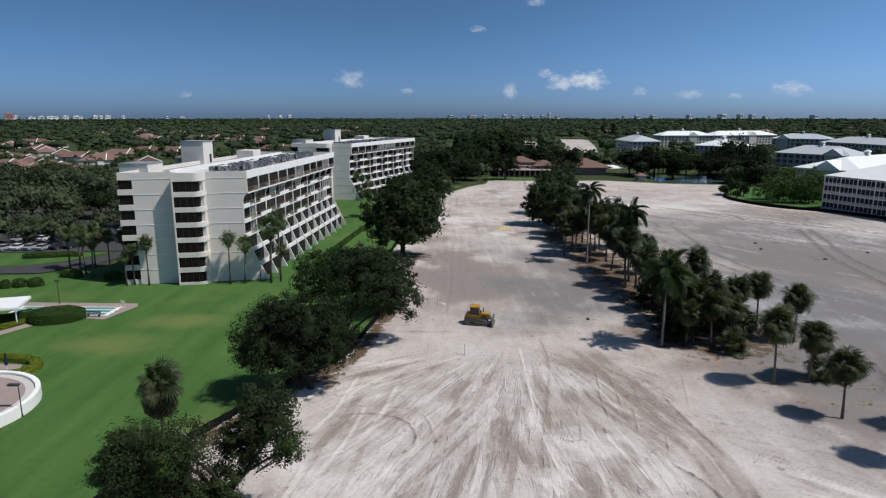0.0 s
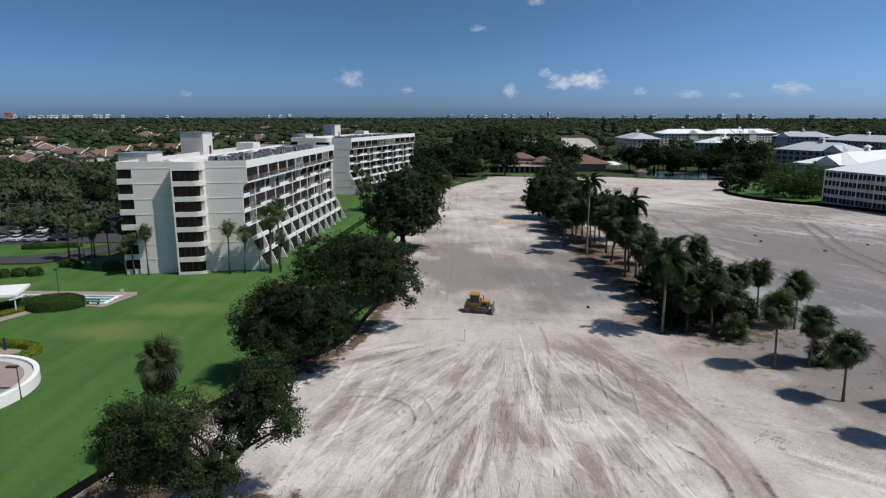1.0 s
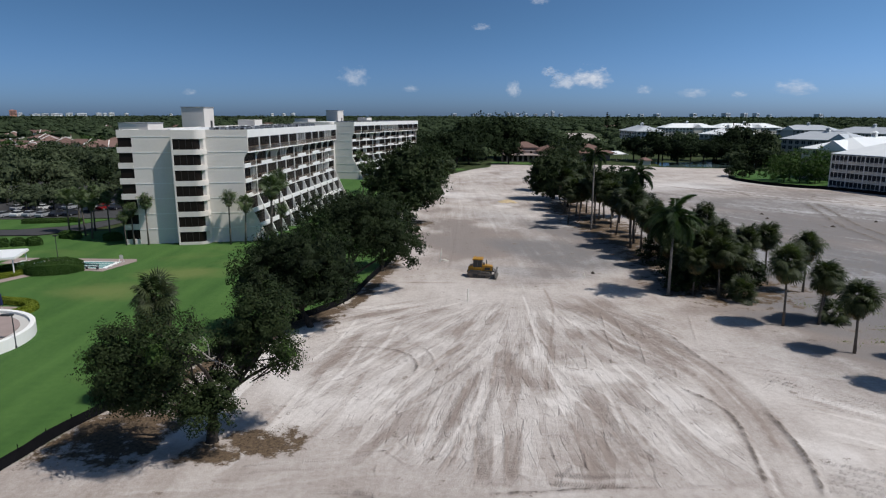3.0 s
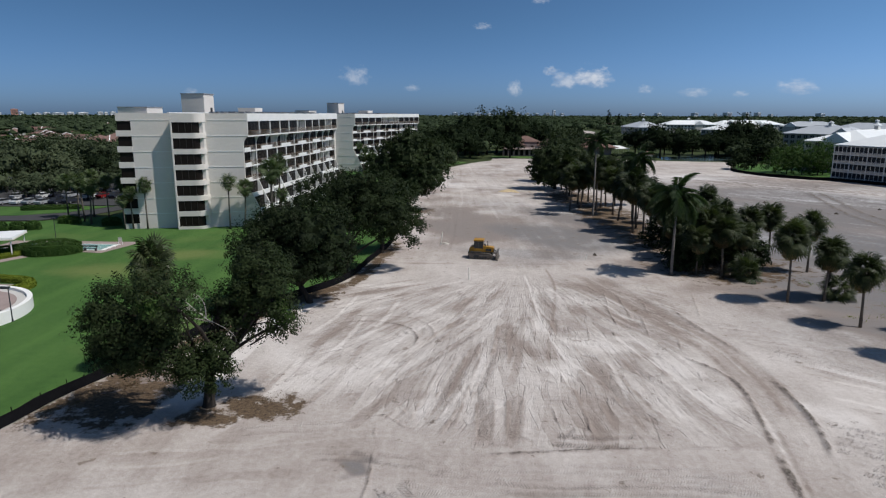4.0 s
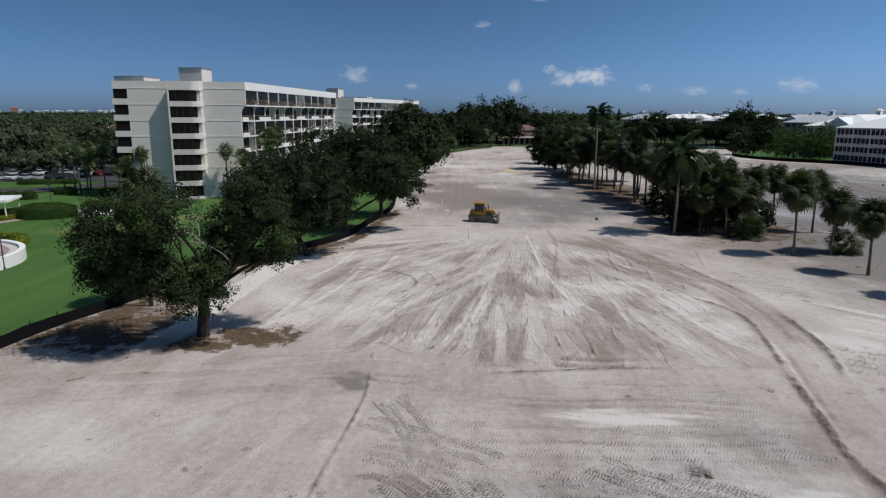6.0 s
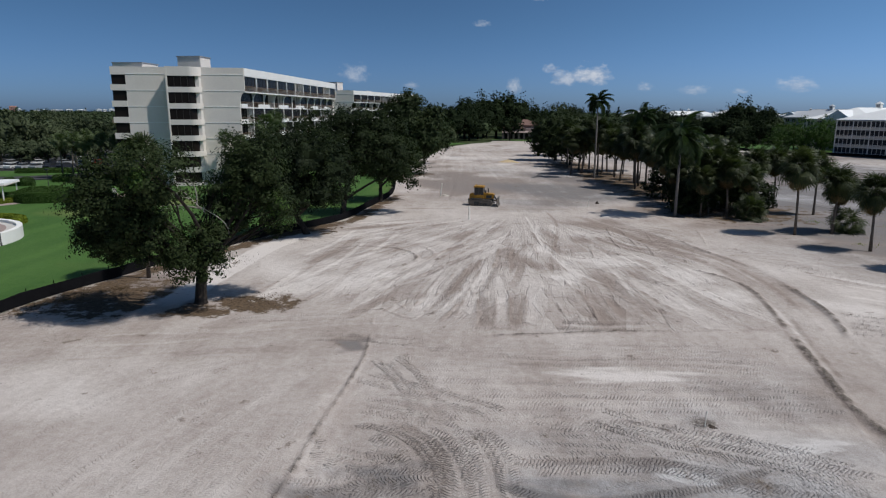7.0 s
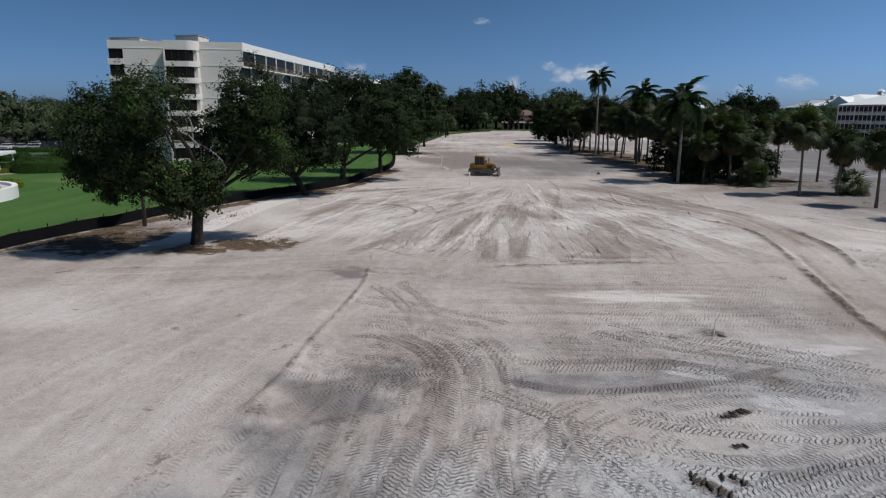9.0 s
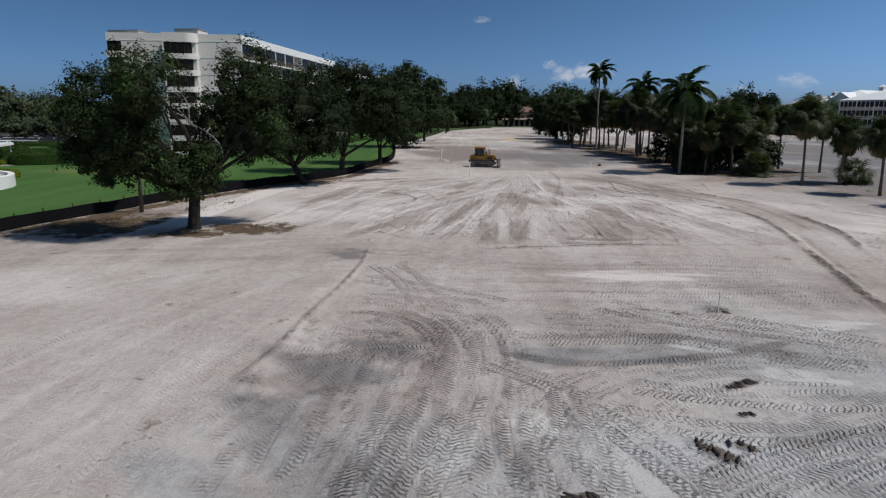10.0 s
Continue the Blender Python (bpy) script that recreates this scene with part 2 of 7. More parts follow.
GALV = paint("galvanised_metal", (0.34, 0.35, 0.36), 0.5, 0.25, 0.9, metal=0.4)
DARKMETAL = paint("dark_grey_metal", (0.05, 0.052, 0.055), 0.5, 0.3, 1.5, metal=0.3)
BLACKCLOTH = paint("black_silt_cloth", (0.008, 0.008, 0.009), 0.95, 0.3, 1.5, spec=0.05)
STAKEWOOD = paint("weathered_stake_wood", (0.72, 0.69, 0.63), 0.85, 0.2, 2.0)
YELLOW = paint("yellow_machine_paint", (0.40, 0.205, 0.022), 0.5, 0.4, 1.4, fine=9)
RUBBER = paint("black_rubber", (0.018, 0.018, 0.019), 0.8, 0.3, 2.0)
STEEL = paint("worn_track_steel", (0.16, 0.14, 0.12), 0.55, 0.35, 2.5, metal=0.5)
CABGLASS = make_glass("cab_glass", (0.018, 0.020, 0.022), 0.05)
ASPHALT = paint("asphalt", (0.050, 0.050, 0.052), 0.95, 0.2, 0.3, fine=8)
PAVING = paint("pinkish_paving", (0.30, 0.235, 0.215), 0.9, 0.15, 0.7)
CONCRETE = paint("pale_concrete", (0.50, 0.48, 0.45), 0.9, 0.12, 0.5)
COURT = paint("teal_court_paint", (0.10, 0.25, 0.23), 0.7, 0.12, 0.5)
POND = make_glass("pond_water", (0.035, 0.055, 0.055), 0.12)
TILES = make_tiles()
BARK = make_bark("grey_brown_bark", (0.018, 0.015, 0.012), (0.058, 0.047, 0.039))
PALEBARK = make_bark("pale_dead_branch", (0.22, 0.20, 0.18), (0.40, 0.37, 0.335))
PALMBARK = make_bark("palm_trunk_bark", (0.075, 0.063, 0.052), (0.18, 0.155, 0.13), True)
ROYALBARK = make_bark("royal_palm_trunk", (0.12, 0.108, 0.096), (0.235, 0.215, 0.198), True)
LEAF = leafy("broad_leaf", (0.0075, 0.013, 0.005), (0.039, 0.057, 0.019), through=0.17, spec=0.12)
LEAFWOOD = leafy("dark_wood_leaf", (0.007, 0.012, 0.006), (0.027, 0.040, 0.016), 0.8, 0.15, 0.05)
LEAFLIGHT = leafy("young_leaf", (0.024, 0.050, 0.014), (0.075, 0.125, 0.030))
LEAFFAR = leafy("woodland_leaf", (0.011, 0.019, 0.011), (0.052, 0.071, 0.036), 0.85, 0.15, 0.04, clumpy=0.8)
LEAFPARK = leafy("olive_grey_leaf", (0.030, 0.043, 0.024), (0.098, 0.118, 0.064), 0.8, 0.2, 0.05)
FROND = leafy("palm_frond", (0.014, 0.022, 0.010), (0.080, 0.096, 0.038), 0.5, 0.28, 0.22)
ROYALFROND = leafy("royal_palm_frond", (0.020, 0.038, 0.015), (0.070, 0.102, 0.040), 0.5, 0.32, 0.3)
SLIMFROND = leafy("slim_palm_frond", (0.030, 0.048, 0.020), (0.125, 0.165, 0.066), 0.5, 0.3, 0.25)
DEADFROND = leafy("dry_palm_frond", (0.080, 0.058, 0.028), (0.22, 0.175, 0.085), 0.8, 0.15)
HEDGE = leafy("hedge_leaf", (0.026, 0.056, 0.014), (0.070, 0.125, 0.028))
HEDGEYELLOW = leafy("yellow_green_hedge_leaf", (0.10, 0.135, 0.016), (0.27, 0.31, 0.04))
STRAW = leafy("dry_grass_blade", (0.065, 0.044, 0.026), (0.145, 0.102, 0.056), 0.9, 0.1)

# ---- shapes ----
rng = np.random.default_rng(7)


class Geo:
    """Vertices and faces of one part."""

    def __init__(self):
        self.v, self.f = [], []

    def add(self, verts, faces):
        o = len(self.v)
        self.v += [tuple(p) for p in verts]
        self.f += [tuple(i + o for i in q) for q in faces]
        return self

    def box(self, x0, y0, z0, x1, y1, z1, m=None):
        p = [(x, y, z) for z in (z0, z1) for y in (y0, y1) for x in (x0, x1)]
        if m:
            p = [m @ Vector(q) for q in p]
        return self.add(p, [(0, 2, 3, 1), (4, 5, 7, 6), (0, 1, 5, 4), (2, 6, 7, 3), (0, 4, 6, 2), (1, 3, 7, 5)])

    def prism(self, outline, a, b, axis="z", m=None):
        """An outline in two axes, drawn out from a to b along the third."""
        put = {"z": lambda p, c: (p[0], p[1], c), "y": lambda p, c: (p[0], c, p[1]), "x": lambda p, c: (c, p[0], p[1])}[axis]
        n = len(outline)
        p = [put(q, a) for q in outline] + [put(q, b) for q in outline]
        if m:
            p = [m @ Vector(q) for q in p]
        return self.add(p, [tuple(range(n)), tuple(range(2 * n - 1, n - 1, -1))] + [(i, i + n, (i + 1) % n + n, (i + 1) % n) for i in range(n)])

    def tube(self, pts, radii, sides=8, cap=True):
        """A tapered tube along points."""
        pts = [Vector(p) for p in pts]
        ring, o = [], len(self.v)
        for i, p in enumerate(pts):
            d = (pts[min(i + 1, len(pts) - 1)] - pts[max(i - 1, 0)]).normalized()
            a = d.cross(Vector((0, 0, 1)) if abs(d.z) < 0.9 else Vector((1, 0, 0))).normalized()
            b = d.cross(a)
            ring += [p + (a * math.cos(6.2832 * j / sides) + b * math.sin(6.2832 * j / sides)) * radii[i] for j in range(sides)]
        faces = [(i * sides + j, i * sides + (j + 1) % sides, (i + 1) * sides + (j + 1) % sides, (i + 1) * sides + j) for i in range(len(pts) - 1) for j in range(sides)]
        if cap:
            faces += [tuple(range(sides - 1, -1, -1)), tuple(range((len(pts) - 1) * sides, len(pts) * sides))]
        return self.add(ring, faces)

    def mesh(self, name, material, smooth=False):
        me = bpy.data.meshes.new(name)
        me.from_pydata([tuple(p) for p in self.v], [], self.f)
        me.update()
        if material:
            me.materials.append(material)
        if smooth:
            me.shade_smooth()
        return me


def part(name, geo, material, parent, label="", smooth=False):
    me = geo if isinstance(geo, bpy.types.Mesh) else geo.mesh(name, material, smooth)
    ob = new(name, me)
    ob.parent = parent
    if label:
        tagged(ob, label)
    return ob


def thing(name, label, category, m=None, group="", kind="", data=None):
    ob = tagged(new(name, data), label, category, group, kind)
    if m is not None:
        ob.matrix_world = m
    return ob


def quads(name, corners, material):
    """A mesh of loose quads from an array n x 4 x 3."""
    n = len(corners)
    me = bpy.data.meshes.new(name)
    me.vertices.add(4 * n)
    me.vertices.foreach_set("co", corners.astype(np.float32).ravel())
    me.loops.add(4 * n)
    me.loops.foreach_set("vertex_index", np.arange(4 * n, dtype=np.int32))
    me.polygons.add(n)
    me.polygons.foreach_set("loop_start", np.arange(0, 4 * n, 4, dtype=np.int32))
    me.materials.append(material)
    me.update(calc_edges=True)
    me.validate()
    return me


def leaves_at(centres, size, wide=0.55, upward=0.35, spread=0.35):
    """Leaf-shaped quads round the centres; n x 6 centres bring the way that each leaf faces."""
    n = len(centres)
    d = rng.normal(size=(n, 3))
    d[:, 2] -= 0.2
    if centres.shape[1] == 6:
        face = centres[:, 3:] + rng.normal(size=(n, 3)) * 0.26
        s = np.cross(d, face)
        s /= np.linalg.norm(s, axis=1)[:, None] + 1e-9
        d = np.cross(face, s)
        centres = centres[:, :3]
    else:
        s = np.cross(d, rng.normal(size=(n, 3)) + np.array([0, 0, upward * 3]))
        s /= np.linalg.norm(s, axis=1)[:, None] + 1e-9
    d /= np.linalg.norm(d, axis=1)[:, None] + 1e-9
    k = (size * (1 - spread + 2 * spread * rng.random(n)))[:, None] if np.isscalar(size) else size[:, None]
    return np.stack([centres - d * k * 0.5, centres + s * k * wide * 0.5, centres + d * k * 0.5, centres - s * k * wide * 0.5], axis=1)


def crown_points(blobs, clumps, per, radius, rough=0.18):
    """Places for leaves: sprays spread over the outsides of blobs (x, y, z, rx, ry, rz), the leaves of each spray facing out and up."""
    out = []
    vol = np.array([b[3] * b[4] + b[3] * b[5] for b in blobs])
    share = np.maximum(3, clumps * vol / vol.sum()).astype(int)
    for (x, y, z, rx, ry, rz), n in zip(blobs, share):
        d = rng.normal(size=(n, 3))
        d /= np.linalg.norm(d, axis=1)[:, None]
        r = np.where(rng.random(n) < 0.8, 1 + rng.normal(size=n) * rough * 0.5, 0.35 + 0.5 * rng.random(n))
        c = np.array([x, y, z]) + d * r[:, None] * np.array([rx, ry, rz])
        size = radius * (0.55 + 0.75 * rng.random((n, 1, 1)))
        e = rng.normal(size=(n, per, 3))
        e /= np.linalg.norm(e, axis=2)[:, :, None]
        e[:, :, 2] = np.where(e[:, :, 2] < 0, e[:, :, 2] * 0.8, e[:, :, 2])
        a = d * 0.7 + rng.normal(size=(n, 3)) * 0.5 - np.array([0, 0, 0.25])
        a /= np.linalg.norm(a, axis=1)[:, None]
        e = e * 0.72 + a[:, None, :] * (e * a[:, None, :]).sum(2, keepdims=True) * 0.75 + 0.2 * d[:, None, :]
        p = c[:, None, :] + e * (rng.random((n, per, 1)) ** 0.35) * size * np.array([1, 1, 0.85])
        face = e * 0.9 + d[:, None, :] * 0.45 + np.array([0, 0, 0.45])
        face /= np.linalg.norm(face, axis=2)[:, :, None] + 1e-9
        out.append(np.concatenate([p, face], axis=2).reshape(-1, 6))
    return np.concatenate(out)

# ---- ground ----
def inside(px, py, poly):
    """Signed distance to an outline: below 0 inside."""
    p = np.array(poly, float)
    q = np.roll(p, -1, 0)
    dist, odd = np.full(px.shape, 1e9), np.zeros(px.shape, bool)
    for (ax, ay), (bx, by) in zip(p, q):
        vx, vy = bx - ax, by - ay
        k = np.clip(((px - ax) * vx + (py - ay) * vy) / (vx * vx + vy * vy), 0, 1)
        dist = np.minimum(dist, np.hypot(px - ax - k * vx, py - ay - k * vy))
        cross = (ay > py) != (by > py)
        with np.errstate(divide="ignore", invalid="ignore"):
            odd ^= cross & (px < vx * (py - ay) / (vy if vy else 1e-9) + ax)
    return np.where(odd, -dist, dist)


FENCE = [(-36, 20), (-31.2, 39), (-29.9, 44.8), (-27.6, 51), (-25.9, 56.6), (-22, 65), (-19, 71.2), (-14.1, 79.5), (-12.0, 92), (-10.2, 106.4), (-11.5, 128), (-13.5, 150), (-10, 180)]
SAND_EDGE = FENCE + [(-6, 215), (-3, 256), (8, 284), (18, 300), (19, 316), (43, 312), (77, 313), (102, 300), (129, 294), (116, 268), (108, 249), (112, 236), (121, 221), (129, 213), (137, 197)]
SAND = SAND_EDGE + [(190, 130), (330, 20), (330, -160), (-200, -160), (-120, -40), (-60, 0)]
FAR_LOTS = [[(55, 470), (76, 470), (92, 640), (106, 800), (84, 800), (70, 640)], [(90, 480), (114, 480), (150, 660), (182, 850), (146, 850), (118, 660)]]


def spaced(stops):
    """Coordinates through (place, step) stops, the step growing evenly between them."""
    out = [stops[0][0]]
    for (a, sa), (b, sb) in zip(stops, stops[1:]):
        n = max(2, int(round((b - a) / ((sb - sa) / math.log(sb / sa) if abs(sb - sa) > 1e-6 else sa))))
        k = np.arange(1, n + 1) / n
        ratio = sb / sa
        out += list(a + (b - a) * ((ratio**k - 1) / (ratio - 1) if abs(ratio - 1) > 1e-6 else k))
    return np.array(out)


GX = spaced([(-4600, 400), (-400, 30), (-60, 3), (-17, 0.14), (-7, 0.11), (16, 0.11), (24, 0.2), (45, 0.5), (105, 0.85), (140, 4), (400, 30), (4600, 400)])
GY = spaced([(-4600, 500), (-60, 20), (8, 0.3), (11, 0.10), (26, 0.115), (40, 0.17), (70, 0.36), (130, 0.9), (200, 1.6), (330, 5), (700, 30), (4700, 300)])
NX, NY = len(GX), len(GY)
X, Y = np.meshgrid(GX, GY)
height, tone, tread, along, damp, straw, dug = (np.zeros(X.shape) for _ in range(7))


def wobble(scale, seed, depth=1.0):
    """Smooth random relief from a few sums of waves."""
    r = np.random.default_rng(seed)
    out = np.zeros(X.shape)
    for i in range(9):
        a, k = r.random() * 6.2832, (0.5 + 1.4 * r.random()) / scale
        out += np.sin(k * (X * math.cos(a) + Y * math.sin(a)) + r.random() * 6.2832)
    return out * depth / 3


def window(x0, x1, y0, y1):
    i0, i1 = np.searchsorted(GY, (y0, y1))
    j0, j1 = np.searchsorted(GX, (x0, x1))
    return slice(i0, i1), slice(j0, j1)


def curve(points, step=1.2):
    """A smooth line through the points."""
    p = np.array(points, float)
    if len(p) == 2:
        return p
    e = np.vstack([2 * p[0] - p[1], p, 2 * p[-1] - p[-2]])
    out = []
    for i in range(1, len(e) - 2):
        a, b, c, d = e[i - 1 : i + 3]
        n = max(2, int(np.hypot(*(c - b)) / step))
        for t in np.arange(n) / n:
            out.append(0.5 * (2 * b + (c - a) * t + (2 * a - 5 * b + 4 * c - d) * t * t + (3 * b - a - 3 * c + d) * t**3))
    return np.array(out + [p[-1]])


def along_line(points, reach):
    """For the grid round a line: the window, the distance along it and the signed distance off it."""
    p = curve(points)
    w = window(p[:, 0].min() - reach, p[:, 0].max() + reach, p[:, 1].min() - reach, p[:, 1].max() + reach)
    x, y = X[w], Y[w]
    best, s, off, run = np.full(x.shape, 1e9), np.zeros(x.shape), np.full(x.shape, 1e9), 0.0
    for (ax, ay), (bx, by) in zip(p, p[1:]):
        vx, vy = bx - ax, by - ay
        n = math.hypot(vx, vy)
        if n < 1e-6:
            continue
        k = np.clip(((x - ax) * vx + (y - ay) * vy) / (n * n), 0, 1)
        d = np.hypot(x - ax - k * vx, y - ay - k * vy)
        near = d < best
        best = np.where(near, d, best)
        s = np.where(near, run + k * n, s)
        off = np.where(near, d * np.sign((x - ax) * vy - (y - ay) * vx), off)
        run += n
    return w, s, off, run


def soft(d, w):
    return np.clip(0.5 - d / w, 0, 1)


def swath(points, wide, light, ridge=0.0, rut=0.0):
    """A blade's pass: a strip of another tone, with spill ridges along its sides."""
    w, s, off, run = along_line(points, wide + 1)
    a = np.abs(off)
    ends = np.clip(np.minimum(s, run - s) / 2.0, 0, 1)
    m = soft(a - wide / 2, 0.16) * ends
    tone[w] += light * m
    height[w] -= rut * m
    if ridge:
        wob = 0.55 + 0.45 * np.sin(s * 2.1 + np.sin(s * 0.7) * 3)
        edge = np.exp(-(((off - wide / 2) / 0.14) ** 2)) * ends * wob
        height[w] += ridge * edge
        tone[w] -= 1.5 * edge * min(1, ridge / 0.1)


def berm(points, wide, tall, dark=0.8):
    """A ragged spill of soil."""
    w, s, off, run = along_line(points, wide * 3)
    ends = np.clip(np.minimum(s, run - s) / 1.5, 0, 1)
    rag = 0.85 + 0.18 * np.sin(s * 1.9 + 3 * np.sin(s * 0.37)) + 0.16 * np.sin(s * 5.3 + 2 * np.sin(s * 0.9) + 3 * off)
    rag = rag * np.clip(0.85 + 0.25 * np.sin(s * 9.1 + 4 * off / wide) * np.sin(s * 3.7 + 2.2 * off / wide), 0.35, 1.2)
    lump = np.exp(-((off / wide) ** 2)) * ends * np.clip(rag, 0.15, 1.2)
    height[w] += tall * lump
    tone[w] -= 0.6 * dark * lump
    dug[w] = np.maximum(dug[w], np.clip(0.75 * dark * lump, 0, 1))


def patch(x, y, rx, ry, light, wet=0.0, turn=0.0):
    w = window(x - 2 * max(rx, ry), x + 2 * max(rx, ry), y - 2 * max(rx, ry), y + 2 * max(rx, ry))
    c, n = math.cos(turn), math.sin(turn)
    dx, dy = X[w] - x, Y[w] - y
    r = np.hypot((dx * c + dy * n) / rx, (dy * c - dx * n) / ry) + 0.22 * np.sin(dx * 2.3 / rx + 1.7 * np.sin(dy * 3.1 / ry)) + 0.15 * np.sin(dy * 5.0 / ry + dx * 3 / rx)
    m = np.clip(1.25 - r, 0, 1)
    m = m * m * (3 - 2 * m)
    tone[w] += light * m
    damp[w] = np.maximum(damp[w], wet * m)


def smooth(v, a, b):
    k = np.clip((v - a) / (b - a), 0, 1)
    return k * k * (3 - 2 * k)


def lie(x, y):
    """The broad lie of the land: a dip on the near side, a low rise under the fanned-out sand."""
    dip = -0.38 * (1 - smooth(y, 26, 36)) * smooth(x, -6.5, -4.5)
    return dip + 0.45 * smooth(y, 33, 42) * (1 - smooth(y, 54, 68)) * smooth(x, -5, 5) * (1 - smooth(x, 28, 36))


def prints(points, rows, gap=0.62, pad=0.52, strong=0.9, light=-0.15, skew=0.35, layer=0, seed=1, sink=0.012):
    """Rows of single crawler tracks side by side along a line."""
    r = random.Random(seed)
    p = np.array(points, float)
    d = np.gradient(p, axis=0)
    d /= np.hypot(d[:, 0], d[:, 1])[:, None]
    side = np.stack([d[:, 1], -d[:, 0]], 1)
    tr, al = (tread, along) if layer == 0 else (tread_old, along_old)
    for i in range(rows):
        o = (i - (rows - 1) / 2) * gap + r.uniform(-0.12, 0.12)
        q = p + side * o + np.array([[r.uniform(-0.15, 0.15), r.uniform(-0.15, 0.15)] for _ in p])
        w, s, off, run = along_line([tuple(v) for v in q], 1.0)
        a0, a1 = r.uniform(0, 0.12) * run, r.uniform(0.86, 1.0) * run
        ends = np.clip(np.minimum(s - a0, a1 - s) / 0.8, 0, 1)
        m = soft(np.abs(off) - pad / 2, 0.12) * ends
        on = m > 0.45
        k = strong * r.uniform(0.7, 1.1)
        tr[w] = np.where(on, m * k, tr[w] * (1 - m))
        al[w] = np.where(on, s * r.uniform(0.9, 1.15) + r.uniform(0, 5) + r.choice((-1, 1)) * (skew * 0.6 * off + np.where(off > 0, 0.09, 0.0)), al[w])
        tone[w] += (light + r.uniform(-0.15, 0.15)) * m
        height[w] -= sink * m
        height[w] += 0.012 * np.exp(-(((np.abs(off) - pad / 2 - 0.05) / 0.08) ** 2)) * ends


def mud(x, y, rx, ry, turn=0.0, k=1.0):
    """A patch of dark moist earth turned up."""
    w = window(x - 2 * max(rx, ry), x + 2 * max(rx, ry), y - 2 * max(rx, ry), y + 2 * max(rx, ry))
    c, n = math.cos(turn), math.sin(turn)
    dx, dy = X[w] - x, Y[w] - y
    r = np.hypot((dx * c + dy * n) / rx, (dy * c - dx * n) / ry)
    m = np.clip(1.5 - r, 0, 1)
    dug[w] = np.maximum(dug[w], k * m)
    height[w] += 0.03 * m


height += wobble(9, 3, 0.05) + wobble(2.2, 5, 0.012) + lie(X, Y)
tone += wobble(14, 11, 0.25) + wobble(4, 12, 0.15)
tread_old, along_old = np.zeros(X.shape), np.zeros(X.shape)


def spread(x, y):
    """The heading of the blade's passes, which fan out from one place."""
    return math.atan2(x - 10, 92 - y) * (1.25 if x < 10 else 1.0)


# passes of the blade, fanning out towards the near side
R = random.Random(5)
for i in range(190):
    x, y = R.uniform(-14, 24), R.uniform(42, 82)
    a = spread(x, y) + R.gauss(0, 0.07)
    length = R.uniform(4, 12)
    bend = R.uniform(-0.1, 0.1)
    p = [(x + length * k * math.sin(a + bend * k), y - length * k * math.cos(a + bend * k)) for k in (0, 0.5, 1)]
    if p[2][0] > 21 or p[2][1] < 37.6 or p[2][0] < -14 or (p[2][0] < -9 and p[2][1] < 48):
        continue
    wide = R.choice((0.35, 0.5, 0.7, 0.9, 1.2, 1.6))
    swath(p, wide, R.choice((-1, 1)) * R.uniform(0.3, 1.0), R.choice((0.0, 0.0, 0.05, 0.08)), 0.025)
# broad strips down to the edge of the fan
for a, b, wide, light in (((2.6, 45.5), (2.2, 37.4), 1.1, -1.2), ((3.8, 45.5), (3.2, 37.4), 0.8, 1.5), ((4.9, 45.5), (4.1, 37.4), 0.9, -1.0), ((6.0, 46), (5.2, 37.6), 0.8, 1.2),
                          ((1.1, 53), (-1.5, 40.4), 1.1, -1.4), ((-0.2, 51), (-2.4, 40.6), 1.2, 1.6), ((3.4, 54), (0.6, 39), 1.0, 1.2), ((4.6, 56), (1.6, 43), 0.8, -0.9),
                          ((11.7, 52), (13.8, 40), 1.2, -1.2), ((13.4, 53), (15.8, 40), 1.0, 1.0), ((15.0, 54), (17.6, 40.6), 1.2, -1.0), ((17.2, 55), (19.4, 41.5), 1.0, 1.2), ((9.2, 51), (10.2, 44), 1.2, 1.4),
                          ((4.1, 62), (-3.6, 49), 0.7, -1.3), ((7.0, 77), (-7.6, 45.5), 0.5, -0.8), ((2.6, 66), (-6.4, 50), 0.9, 1.0), ((6.4, 70), (0.4, 57), 1.1, 0.9), ((8.0, 66), (5.0, 55), 1.0, -1.1)):
    swath([a, ((a[0] + b[0]) / 2, (a[1] + b[1]) / 2), b], wide, light * (0.42 if light > 0 else 0.32), 0.07, 0.03)
    if light < 0:
        prints([a, ((a[0] + b[0]) / 2, (a[1] + b[1]) / 2), b], 1, pad=wide * 0.8, strong=0.45, light=0.0, seed=int(a[1] * 7))
for x, y in ((-11, 74), (-9, 66), (-12, 60), (-8, 58), (-13, 54), (-10, 70), (-6, 72)):
    swath([(x, y), (x - 1.2, y - 9), (x - 3.0, y - 15)], R.uniform(0.4, 1.0), R.choice((-0.8, 0.9, -0.6)), 0.04, 0.02)
# a pale wheel line and the machine's way across
swath([(9.8, 84), (9.8, 77), (9.5, 66.6), (9.6, 55.6), (10.5, 51), (12.2, 47)], 0.22, 1.6, 0.0, 0.02)
swath([(13.2, 88), (13.0, 78), (11.0, 66), (9.4, 58), (8.2, 50)], 0.3, -0.9, 0.04, 0.02)
swath([(-13.2, 90.5), (2.4, 89.7), (17, 89.8)], 0.35, -0.8, 0.05, 0.02)
prints([(-12, 92), (0, 92.6), (14, 92)], 2, 1.7, strong=0.4, light=-0.1, seed=3)

